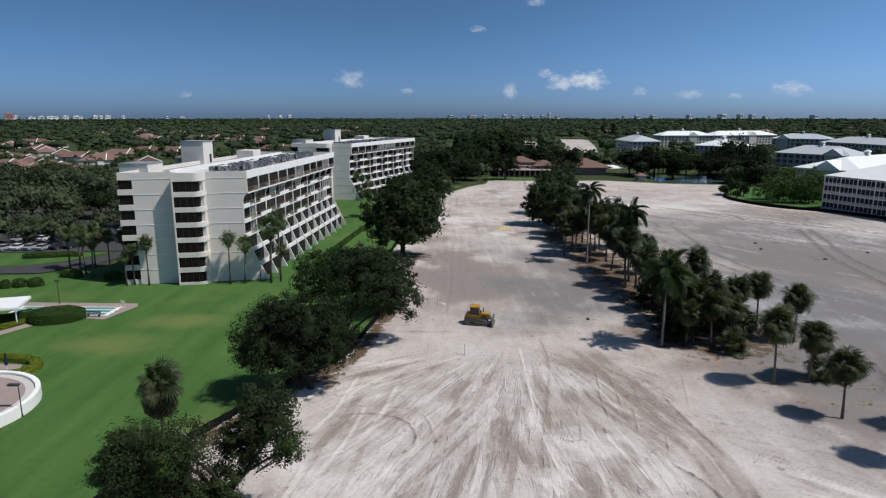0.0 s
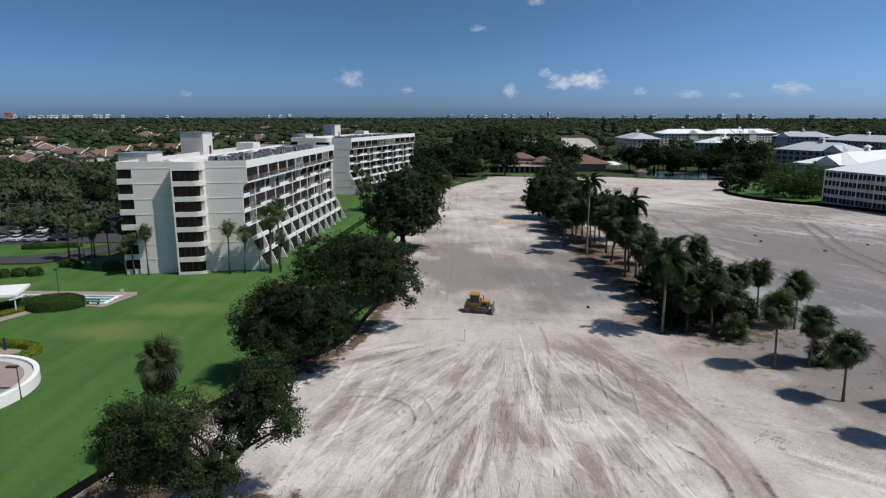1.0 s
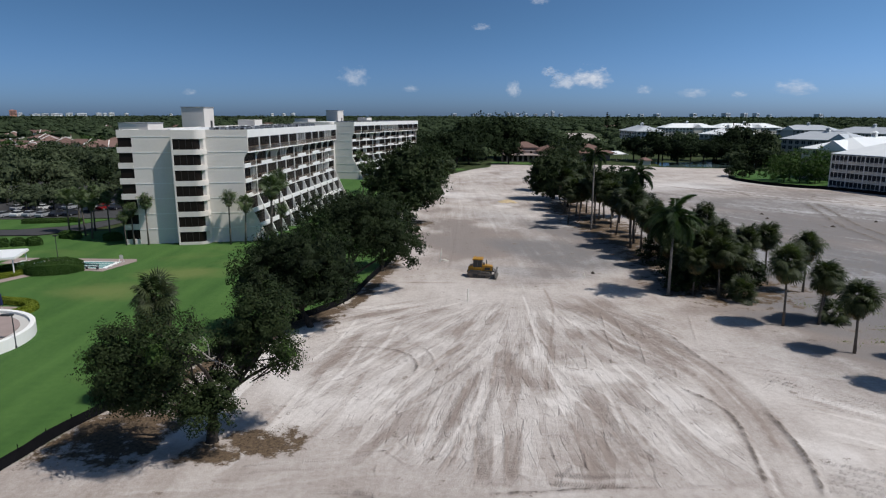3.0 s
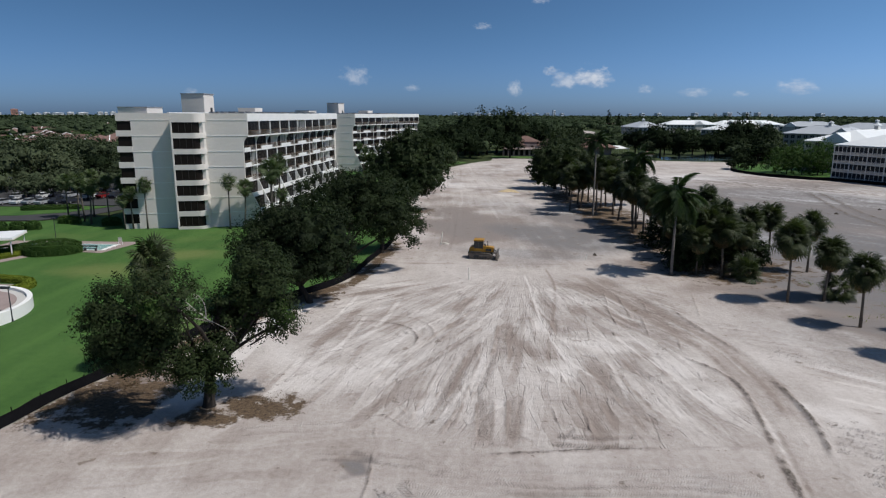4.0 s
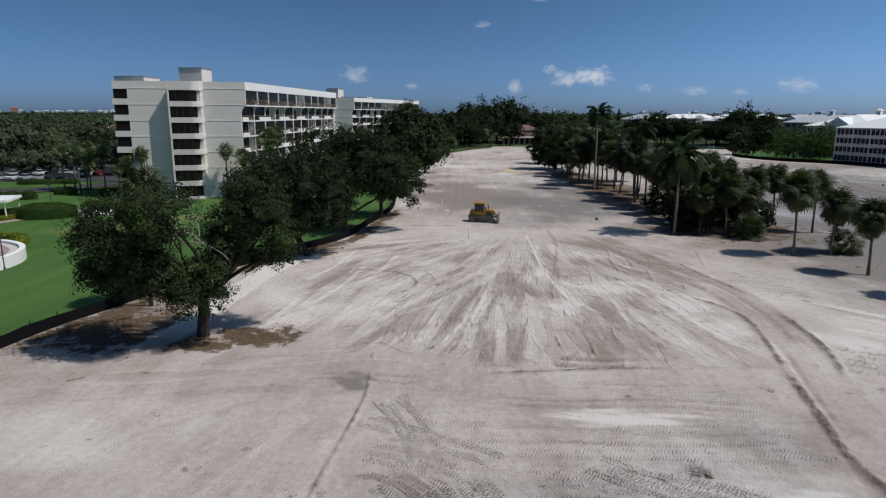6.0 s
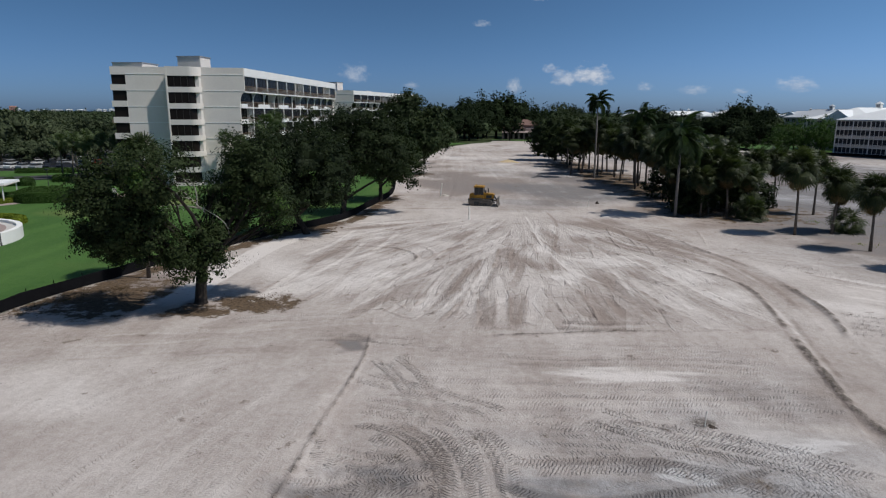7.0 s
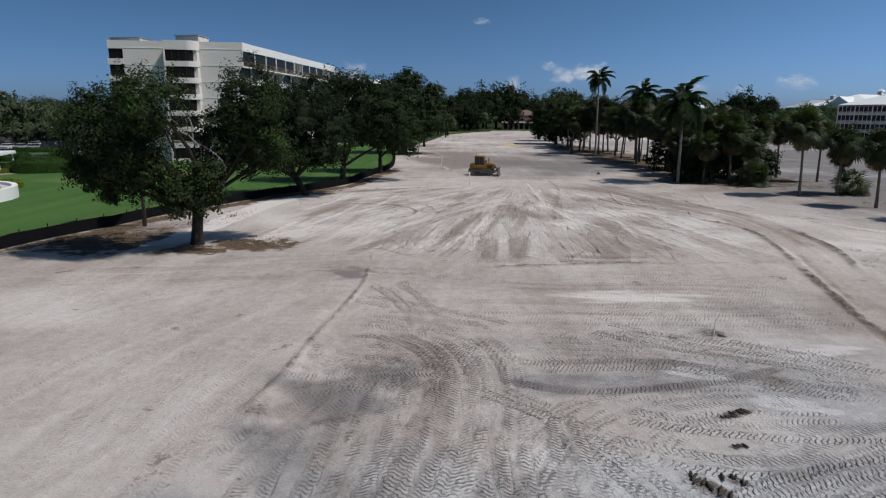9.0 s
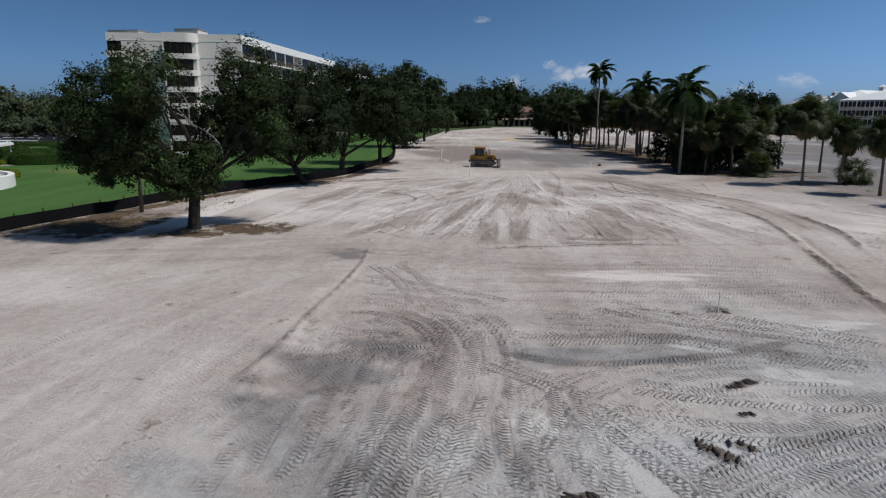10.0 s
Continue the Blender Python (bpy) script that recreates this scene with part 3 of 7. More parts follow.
# long passes up the cleared strip
for i in range(110):
    x, y, l = R.uniform(-8, 24), R.uniform(88, 250), R.uniform(15, 60)
    swath([(x, y), (x * 0.9 + 0.6, y + l / 2), (x * 0.85 + 0.5, y + l)], R.choice((0.4, 0.6, 0.9, 1.4)), R.uniform(-0.3, 0.28), 0.0, 0.01)
for i in range(80):
    x, y, l = R.uniform(50, 130), R.uniform(70, 235), R.uniform(12, 50)
    swath([(x, y), (x + l * 0.35, y - l * 0.5), (x + l * 0.8, y - l * 0.9)], R.choice((0.5, 0.9, 1.6)), R.uniform(-1.4, 1.1), R.choice((0.0, 0.0, 0.08)), 0.02)
# the brown haul road that curves down on the far side of the fan
HAUL = [(18.2, 84), (20.6, 74), (22.8, 64), (24.2, 55), (24.2, 48), (23.2, 41.5), (22.0, 35.5), (21.0, 30), (19.4, 22), (17, 12)]
swath(HAUL, 3.6, -0.25, 0.0, 0.06)
swath(HAUL[:6], 4.2, -0.42, 0.0, 0.02)
for i in range(22):
    o = R.uniform(-1.6, 1.7)
    pts = [(x + o, y) for x, y in HAUL]
    a = R.randrange(0, 6)
    swath(pts[a : a + R.choice((3, 4))], R.choice((0.12, 0.2, 0.35)), R.uniform(-0.5, 0.8), R.choice((0.0, 0.04)), 0.01)

# the smooth road on the near side: faint prints and long streaks
for i, line in enumerate(([(-13.0, 12), (-13.0, 17.2), (-12.6, 19.3), (-11.2, 24.5), (-8.9, 30.7)], [(-16.5, 14), (-14.7, 19.7), (-14.5, 22.4), (-13.4, 25.2), (-10.5, 31)], [(-8.9, 11), (-9.0, 14.5), (-9.1, 17.7), (-8.3, 22.6), (-6.4, 29.7)],
                          [(-7.4, 11), (-7.6, 16.3), (-7.0, 19.9), (-6.1, 24.0)], [(-10.6, 10), (-10.3, 13.5), (-9.4, 16), (-9.0, 19.4)], [(-22, 18), (-18.0, 24.3), (-16.1, 29.5), (-9.9, 34.3)], [(-11.3, 11), (-11, 18), (-10, 24), (-7.6, 31)])):
    prints(line, (2, 2, 3, 2, 2, 2, 2)[i], 0.78, 0.5, 0.24, -0.02, 0.15, 0, 20 + i, 0.004)
for i in range(26):
    x = -6.6 - i * 0.75
    k = R.uniform(0.8, 1.2)
    swath([(x, 10), (x - 0.2, 18), (x + 1.8 * k, 26), (x + 4.6 * k, 33), (x + 7 * k, 39)][R.choice((0, 0, 1)) : R.choice((4, 5))], R.choice((0.12, 0.2, 0.35, 0.6, 1.1)), R.uniform(-0.22, 0.25), 0.0, 0.004)
for i in range(10):
    x, y = R.uniform(-24, -10), R.uniform(32, 40)
    swath([(x, y), (x + 4, y + R.uniform(-0.6, 1.2)), (x + 8, y + R.uniform(0, 2.4))], R.choice((0.2, 0.4, 0.8)), R.uniform(-0.4, 0.4), 0.02, 0.008)
prints([(-15.5, 39.6), (-12, 40.2), (-8, 40.6), (-4.6, 42.0)], 2, 0.8, strong=0.55, light=-0.05, seed=41)
prints([(-9, 36.8), (-6.2, 36.6), (-3.2, 36.2), (0, 35.2)], 2, 0.7, strong=0.5, light=-0.05, seed=42)

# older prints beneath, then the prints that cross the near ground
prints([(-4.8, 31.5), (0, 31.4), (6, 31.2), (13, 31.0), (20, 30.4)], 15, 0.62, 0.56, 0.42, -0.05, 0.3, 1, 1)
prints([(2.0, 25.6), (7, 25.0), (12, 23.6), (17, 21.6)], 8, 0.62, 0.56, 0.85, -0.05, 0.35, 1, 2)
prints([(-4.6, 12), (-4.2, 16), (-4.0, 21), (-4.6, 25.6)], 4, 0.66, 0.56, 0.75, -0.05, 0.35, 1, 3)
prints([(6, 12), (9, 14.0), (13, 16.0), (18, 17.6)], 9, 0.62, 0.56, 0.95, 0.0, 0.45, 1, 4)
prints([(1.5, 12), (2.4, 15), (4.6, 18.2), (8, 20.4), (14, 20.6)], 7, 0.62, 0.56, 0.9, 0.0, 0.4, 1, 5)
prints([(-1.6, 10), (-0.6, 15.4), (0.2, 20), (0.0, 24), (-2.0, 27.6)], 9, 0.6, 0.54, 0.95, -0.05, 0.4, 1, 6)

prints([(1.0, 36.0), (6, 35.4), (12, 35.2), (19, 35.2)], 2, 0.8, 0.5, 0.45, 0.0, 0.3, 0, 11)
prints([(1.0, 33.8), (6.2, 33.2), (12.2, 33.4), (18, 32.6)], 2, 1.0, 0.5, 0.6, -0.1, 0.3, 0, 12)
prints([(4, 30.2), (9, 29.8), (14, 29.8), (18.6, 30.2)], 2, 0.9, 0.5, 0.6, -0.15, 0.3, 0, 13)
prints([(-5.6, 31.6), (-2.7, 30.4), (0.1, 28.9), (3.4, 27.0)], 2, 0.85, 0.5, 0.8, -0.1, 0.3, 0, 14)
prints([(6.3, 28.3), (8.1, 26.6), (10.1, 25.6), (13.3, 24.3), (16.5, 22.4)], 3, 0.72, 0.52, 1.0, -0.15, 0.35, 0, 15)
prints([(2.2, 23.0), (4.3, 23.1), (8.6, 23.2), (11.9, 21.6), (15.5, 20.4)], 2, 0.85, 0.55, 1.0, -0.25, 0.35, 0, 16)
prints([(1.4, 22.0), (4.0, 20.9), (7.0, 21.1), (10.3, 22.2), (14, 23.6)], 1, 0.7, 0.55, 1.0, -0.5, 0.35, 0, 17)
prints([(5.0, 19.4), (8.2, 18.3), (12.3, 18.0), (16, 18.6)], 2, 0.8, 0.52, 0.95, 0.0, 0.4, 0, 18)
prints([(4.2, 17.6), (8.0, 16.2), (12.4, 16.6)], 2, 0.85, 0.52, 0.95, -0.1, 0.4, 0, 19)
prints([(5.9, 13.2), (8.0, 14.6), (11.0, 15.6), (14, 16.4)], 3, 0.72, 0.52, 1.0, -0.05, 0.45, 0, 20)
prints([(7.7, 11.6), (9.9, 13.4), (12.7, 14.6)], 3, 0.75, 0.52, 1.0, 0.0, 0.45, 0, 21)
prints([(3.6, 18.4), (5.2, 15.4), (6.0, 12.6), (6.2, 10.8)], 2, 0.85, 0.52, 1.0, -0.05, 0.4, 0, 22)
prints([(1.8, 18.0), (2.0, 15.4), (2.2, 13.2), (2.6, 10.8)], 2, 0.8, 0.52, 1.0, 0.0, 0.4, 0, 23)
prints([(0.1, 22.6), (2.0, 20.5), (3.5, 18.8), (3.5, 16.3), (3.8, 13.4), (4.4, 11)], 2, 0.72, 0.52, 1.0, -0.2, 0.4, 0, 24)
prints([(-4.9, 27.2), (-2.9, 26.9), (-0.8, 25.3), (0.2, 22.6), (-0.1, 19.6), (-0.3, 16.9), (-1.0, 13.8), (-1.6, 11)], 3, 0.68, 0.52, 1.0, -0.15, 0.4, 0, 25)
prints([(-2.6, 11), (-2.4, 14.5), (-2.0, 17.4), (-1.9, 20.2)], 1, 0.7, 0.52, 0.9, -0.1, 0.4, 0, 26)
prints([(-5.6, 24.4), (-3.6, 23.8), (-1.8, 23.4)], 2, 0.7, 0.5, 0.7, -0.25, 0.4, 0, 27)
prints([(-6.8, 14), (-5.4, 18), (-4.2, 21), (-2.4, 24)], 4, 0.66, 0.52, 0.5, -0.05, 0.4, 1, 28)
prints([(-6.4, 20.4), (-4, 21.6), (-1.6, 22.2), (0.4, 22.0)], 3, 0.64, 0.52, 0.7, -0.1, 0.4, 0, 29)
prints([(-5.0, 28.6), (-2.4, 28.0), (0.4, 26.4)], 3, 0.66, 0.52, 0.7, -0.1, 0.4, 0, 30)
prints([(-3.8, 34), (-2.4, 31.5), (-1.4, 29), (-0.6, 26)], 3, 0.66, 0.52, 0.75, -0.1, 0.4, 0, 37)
# prints beyond
prints([(26.6, 55.6), (30, 53.4), (35, 50.0), (41, 46)], 6, 0.8, 0.6, 0.35, 0.05, 0.2, 0, 31)
prints([(24.4, 39.6), (28, 38.0), (33, 35.4)], 5, 0.8, 0.6, 0.6, 0.0, 0.2, 0, 32)
prints([(24.8, 36.2), (29, 34.0), (34, 31)], 5, 0.8, 0.6, 0.6, 0.0, 0.2, 0, 33)
prints([(30, 72.0), (36, 69.5), (44, 64)], 2, 1.0, 0.6, 0.9, -0.1, 0.2, 0, 34)
prints([(6, 38.6), (9, 38.4), (13, 38.5)], 2, 0.8, 0.6, 1.0, -0.4, 0.2, 0, 35)
for i in range(14):
    x, y, a = R.uniform(27, 38), R.uniform(38, 58), R.uniform(-0.75, -0.35)
    l = R.uniform(6, 12)
    swath([(x, y), (x + 0.5 * l * math.cos(a), y + 0.5 * l * math.sin(a)), (x + l * math.cos(a - 0.1), y + l * math.sin(a - 0.1))], R.choice((0.3, 0.6, 1.2)), R.uniform(-0.5, 1.0), 0.05, 0.02)
for i in range(26):
    x, y, a = R.uniform(25, 40), R.uniform(38, 66), R.uniform(-1.0, -0.4)
    l = R.uniform(3, 8)
    berm([(x, y), (x + 0.5 * l * math.cos(a), y + 0.5 * l * math.sin(a)), (x + l * math.cos(a + 0.2), y + l * math.sin(a + 0.2))], R.uniform(0.1, 0.17), R.uniform(0.05, 0.1), R.uniform(0.4, 0.9))

# turning marks and spills
berm([(-11.6, 62.8), (-8.8, 63.4), (-5.7, 62.5), (-4.0, 60.9), (-3.2, 58.3), (-3.5, 56.2)], 0.16, 0.10, 1.4)
berm([(-12.4, 65.4), (-6.5, 64.9), (-3.5, 64.1), (-1.9, 61.1), (-1.6, 58.7)], 0.12, 0.07, 0.8)
prints([(-9.8, 60.6), (-7.4, 61.6), (-5.2, 60.2), (-4.4, 58.0)], 2, 0.9, strong=0.7, light=-0.05, seed=36)
berm([(24.7, 69.4), (25.0, 64.6), (25.4, 60.0), (26.0, 54.0)], 0.16, 0.09, 1.1)
berm([(20.3, 53.2), (21.4, 51.4), (22.7, 48.6), (22.5, 45), (21.8, 42.0), (20.9, 37.6)], 0.18, 0.12, 1.4)
berm([(20.9, 37.6), (20.4, 34.6), (19.9, 31.6), (19.3, 28.6), (19.4, 24)], 0.30, 0.14, 1.6)
berm([(25.9, 48.9), (25.7, 44.1), (24.9, 39.5), (24.0, 36.7)], 0.18, 0.14, 1.6)
berm([(1.9, 36.8), (5.4, 37.0), (8, 37.3), (10.8, 37.5), (14, 37.6)], 0.15, 0.12, 1.3)
berm([(14, 37.6), (18, 37.9), (20.4, 38.0)], 0.12, 0.06, 0.7)
for line in ([(7.5, 43.3), (7.4, 40.9), (8.2, 39.9)], [(9.7, 42.4), (9.5, 39.1)], [(10.2, 40.4), (10.9, 38.4)], [(20.0, 74.5), (19.2, 64.5)], [(20.5, 66), (19.1, 58.4)], [(21.9, 59), (20.6, 54)], [(21.0, 52.2), (22.2, 50.4)], [(20.2, 43.4), (20.2, 40.6)],
             [(29.2, 75), (26.8, 65.8)], [(-7.1, 42.1), (-4.7, 42.3), (-3.1, 40.5), (-1.9, 40.4)], [(-14.8, 45.7), (-13.9, 46.8)], [(17.6, 70), (17.0, 62)], [(13.8, 62), (13.2, 57.4)], [(16.2, 50), (17.2, 46)], [(18.6, 76), (17.9, 70)], [(22.4, 72), (21.4, 66)], [(12.0, 45.5), (12.6, 42.2)], [(18.8, 46.5), (19.6, 43)]):
    berm(line, 0.08, 0.07, 1.0)
berm([(-4.9, 37.6), (-4.8, 34.0), (-4.9, 32.8), (-5.3, 29.4), (-5.7, 26.2), (-6.1, 21.0), (-6.6, 18)], 0.11, 0.06, 1.0)
berm([(7.4, 27.3), (8.9, 26.8), (10.8, 25.2)], 0.10, 0.06, 1.3)
# short ridges; their dark colour stands for their shadows and for wet soil
for i in range(150):
    x, y = R.uniform(-11, 26), R.uniform(39, 84)
    a = spread(x, y) + R.gauss(0, 0.3)
    l = R.uniform(0.5, 2.2)
    berm([(x, y), (x + l * math.sin(a) * 0.5, y - l * 0.5 * math.cos(a)), (x + l * math.sin(a + 0.1), y - l * math.cos(a + 0.1))], R.uniform(0.08, 0.13), R.uniform(0.05, 0.12), R.uniform(0.5, 1.5))
for i in range(16):
    x, y = R.uniform(60, 105), R.uniform(85, 210)
    berm([(x, y), (x + R.uniform(1, 3), y - R.uniform(0, 2))], 0.3, 0.2, 0.8)
berm([(99, 178), (92, 157), (86.4, 138.8), (83.5, 119), (80, 104)], 0.8, 0.2, 1.5)
berm([(102, 178), (96, 158), (90.5, 140), (88, 119), (85, 104)], 0.8, 0.2, 1.5)
berm([(56, 152), (57.7, 138), (59.6, 129.5), (62, 123.5), (66, 121)], 0.7, 0.15, 1.2)
berm([(59, 160), (60, 156), (62.4, 141.5), (66.4, 134.4), (71, 129)], 0.6, 0.15, 1.1)
for i in range(30):
    x, y, a = R.uniform(50, 115), R.uniform(80, 215), R.uniform(-0.3, 0.5)
    l = R.uniform(4, 16)
    berm([(x, y), (x - l * 0.5 * math.sin(a), y - l * 0.5), (x - l * math.sin(a + 0.2), y - l)], R.uniform(0.5, 0.8), 0.12, R.uniform(0.7, 1.4))
for i in range(46):
    x, y, a = R.uniform(48, 110), R.uniform(66, 190), R.gauss(0.75, 0.12)
    l = R.uniform(10, 34)
    swath([(x, y), (x + l * 0.5 * math.sin(a), y - l * 0.5 * math.cos(a)), (x + l * math.sin(a - 0.1), y - l * math.cos(a - 0.1))], R.choice((0.5, 0.8, 1.4, 2.4)), R.uniform(-1.6, 1.0), 0.08, 0.03)
berm([(65, 183), (62.5, 150), (62.5, 138.6), (65, 118)], 0.6, 0.15, 1.2)

# tones of the soil
swath([(-20.4, 42.6), (-20.0, 46), (-19.4, 53.6), (-18.4, 63), (-15.9, 70)], 2.4, 2.2, 0.0, 0.02)
patch(-3.6, 20.6, 2.6, 2.0, -0.5, 0.85)
patch(-4.8, 16.9, 1.6, 2.4, -0.2, 0.8)
patch(-2.2, 22.6, 1.6, 1.4, -0.5, 0.8)
patch(-5.6, 13.5, 2.0, 1.8, 0.0, 0.8)
patch(-2.6, 15, 3.0, 3.2, 0.1, 0.75)
patch(-1.0, 25.0, 5.0, 4.0, -0.3, 0.1)
patch(3.0, 14.5, 4.5, 4.0, 0.5, 0.6)
patch(-0.6, 20.5, 1.4, 3.0, -0.2, 0.1)
patch(6.6, 22.0, 4.2, 1.4, -0.15, 0.9)
patch(3.6, 21.6, 1.6, 1.2, -0.5, 0.9)
patch(13, 22, 6, 5.5, -0.1, 0.75)
patch(9, 15.0, 6, 4.5, 0.8, 0.85)
patch(12.5, 16, 4, 2, -0.2, 0.9)
patch(9.4, 22.5, 1.1, 0.5, 2.6, 0.3, -0.4)
patch(15.6, 25.0, 1.6, 0.55, 2.4, 0.3, 0.3)
patch(11.8, 19.9, 1.4, 0.6, 2.0, 0.4, -0.4)
patch(2.5, 16.6, 0.8, 0.8, 1.4, 0.4)
patch(7, 25.4, 6, 2.4, -0.3, 0.3)
patch(16.5, 30, 4, 4, -0.4, 0.3)
patch(4, 34.4, 8, 2, -0.2)
patch(9.6, 31.7, 3.6, 0.8, 2.2)
patch(7.6, 32.2, 1.4, 0.5, 1.2)
patch(-5.7, 35.7, 1.0, 1.4, -1.4, 0.8)
patch(-20, 30, 5.5, 5.0, 0.9)
patch(-10, 20, 6, 12, 0.5)
patch(-13, 52, 3, 8, 0.9)
patch(-8.4, 50.4, 4, 4, 0.9)
patch(-1, 43.5, 2.2, 3, 0.7)
patch(2, 52, 9, 10, 0.3)
patch(14, 56.5, 3.4, 3.0, 1.4, 0.0, -0.6)
patch(19.4, 51, 2.2, 3.0, 1.2)
patch(20.4, 45, 1.8, 2.4, 0.9)
patch(9.3, 49.6, 1.6, 2.0, 1.2)
patch(8.1, 54, 1.6, 3.4, -0.5)
patch(8.0, 45, 1.4, 2.6, -0.25)
patch(12.0, 40.4, 4.0, 1.6, -0.25)
patch(27.5, 43, 2.4, 3, 0.8)
patch(33, 52, 9, 12, 0.1)
patch(19.4, 66, 4.0, 9.0, -0.6, 0.0, 0.25)
patch(21.4, 58.6, 2.6, 3.2, -0.5)
patch(18.0, 78, 4, 5, -1.0)
patch(3, 122, 10, 19, -2.1, 0.45)
patch(1.5, 140, 9, 22, -0.6, 0.4, 0.1)
patch(20, 116, 14, 24, -0.9, 0.9)
patch(24, 140, 9, 24, -0.6, 0.7)
patch(14, 98, 12, 7, -0.3, 0.6)
patch(16, 150, 12, 30, 0.0, 0.35)
patch(18, 112, 12, 16, 0.0, 0.45)
patch(6, 196, 10, 16, 0.7)
patch(14, 170, 3, 4, 1.5)
patch(66, 112, 34, 52, -0.3, 1.0, -0.3)
patch(110, 130, 40, 60, -0.5, 0.7)
patch(78, 150, 26, 42, -0.3, 0.85)
patch(95, 175, 34, 46, -0.5, 0.8)
patch(88, 104, 34, 34, -0.2, 0.8)
patch(70, 190, 36, 44, -0.1, 0.55)
patch(80, 225, 20, 14, 1.2)
patch(100, 116, 16, 5, 1.8, 0.0, -0.7)
patch(52, 80, 14, 16, -1.4, 0.9)
patch(45, 64, 7, 7, -1.8, 0.7)
patch(46, 74, 10, 10, -2.0, 0.8)
patch(-24, 50, 4.5, 5, -1.6, 0.2, -0.3)
patch(-16.5, 74, 3, 5, -1.8, 0.2, -0.4)
# under the palm row the tone is lowered for the shade between the palms
patch(34, 130, 12, 18, -0.8, 0.35)
patch(40, 88, 13, 11, -2.6, 0.4)
patch(35, 112, 8, 16, -2.2, 0.4)
for i in range(46):
    patch(R.uniform(-6, 24), R.uniform(125, 300), R.uniform(1.5, 5), R.uniform(3, 10), R.uniform(-1.0, 1.1), R.choice((0.0, 0.2)), R.uniform(-0.8, 0.8))
# moist earth pressed up by the crawler
for x, y, rx, ry, turn, k in ((9.3, 19.3, 0.75, 0.22, 0.45, 1.0), (6.9, 15.2, 0.7, 0.3, -0.9, 1.0), (7.75, 15.5, 0.4, 0.22, -0.6, 0.9), (8.6, 17.3, 0.3, 0.13, 0.2, 0.9), (8.9, 15.8, 0.45, 0.16, 0.3, 0.5), (3.1, 13.2, 0.4, 0.16, 0.2, 1.0),
                              (-3.6, 18.6, 0.9, 0.5, 0.3, 0.62), (-6.1, 18.6, 0.5, 0.5, 0.0, 0.6), (-3.7, 16.8, 0.7, 0.8, 0.2, 0.45), (-5.6, 17.4, 0.8, 0.3, 0.3, 0.5), (-4.4, 21.4, 1.0, 0.25, 0.2, 0.5), (-4.6, 18.0, 0.8, 0.3, 0.4, 0.4), (11.6, 26.9, 0.7, 0.6, 0.0, 0.75), (-2.9, 21.6, 0.9, 0.35, 0.2, 0.45), (1.9, 14.2, 0.25, 0.9, 0.1, 0.55), (3.6, 17.0, 0.15, 1.2, 0.1, 0.5)):
    mud(x, y, rx, ry, turn, k)

# prints that meet break off cleanly
def broken(run):
    """Where two prints meet."""
    jump = np.zeros(X.shape, bool)
    for axis, gap in ((0, np.diff(GY)[:, None]), (1, np.diff(GX)[None, :])):
        d = np.abs(np.diff(run, axis=axis)) > 1.6 * gap
        pad = [(0, 0), (0, 0)]
        pad[axis] = (0, 1)
        jump |= np.pad(d, pad)
        pad[axis] = (1, 0)
        jump |= np.pad(d, pad)
    return jump


tread[broken(along)] *= 0.1
tread_old[broken(along_old)] *= 0.1
tread_old *= 1 - np.clip(tread * 1.5, 0, 1) * 0.8

# leaf litter, dry grass and painted shade beside the fence and under the palms
w, s, off, run = along_line(FENCE[1:10], 9)
straw[w] = np.maximum(straw[w], np.clip(1.15 - np.abs(off - 1.2) / 1.6, 0, 1) * np.clip(np.minimum(s, run - s) / 4, 0, 1) * 0.9)
for x, y, rx, ry, k in ((-13.8, 43.4, 3.2, 1.9, 0.85), (-17.4, 42.0, 2.8, 1.6, 0.8), (-25, 45, 4.2, 4.6, 0.85), (-17.5, 73, 3.5, 4.5, 0.9), (-14.5, 84, 2.5, 4.5, 0.8), (-11, 97, 2, 6, 0.8), (-10, 141, 5, 5, 0.8), (39, 89, 9, 9, 0.72), (36, 108, 6, 12, 0.8), (33, 140, 6, 14, 0.82), (34, 124, 5, 10, 0.82), (31, 165, 6, 14, 0.8)):
    q = np.hypot((X - x) / rx, (Y - y) / ry)
    straw = np.maximum(straw, k * np.clip(1.6 - q, 0, 1))

# the blade's fine scratches run out from one place
fan_u = np.arctan2(X - 10, np.maximum(92 - Y, 3)) * 44
fan_v = np.hypot((X - 10) * 1.2, 92 - Y)
fan = smooth(Y - 0.45 * np.clip(2 - X, 0, 20), 37.2, 37.9 + 0.4 * np.clip(2 - X, 0, 10)) * (1 - smooth(Y, 72, 87)) * smooth(X, -17, -12) * (1 - smooth(X - 0.5 * np.clip(Y - 55, 0, 8), 20.5, 23))
w, s, off, run = along_line([(-20.4, 42.6), (-20.0, 46), (-19.4, 53.6), (-18.4, 63), (-15.9, 70)], 3)
straw[w] *= np.clip((np.abs(off) - 0.7) / 0.8, 0.15, 1)
straw *= 1.22
turf = np.clip(0.5 + inside(X, Y, SAND) / 4.0, 0, 1)
for lot in FAR_LOTS:
    turf = np.minimum(turf, np.clip(0.5 + inside(X, Y, lot) / 8.0, 0, 1))
gm = bpy.data.meshes.new("ground")
gm.vertices.add(NX * NY)
gm.vertices.foreach_set("co", np.stack([X, Y, height * np.clip((400 - np.hypot(X, Y)) / 100, 0, 1)], -1).astype(np.float32).ravel())
ix = np.arange(NX * NY, dtype=np.int32).reshape(NY, NX)
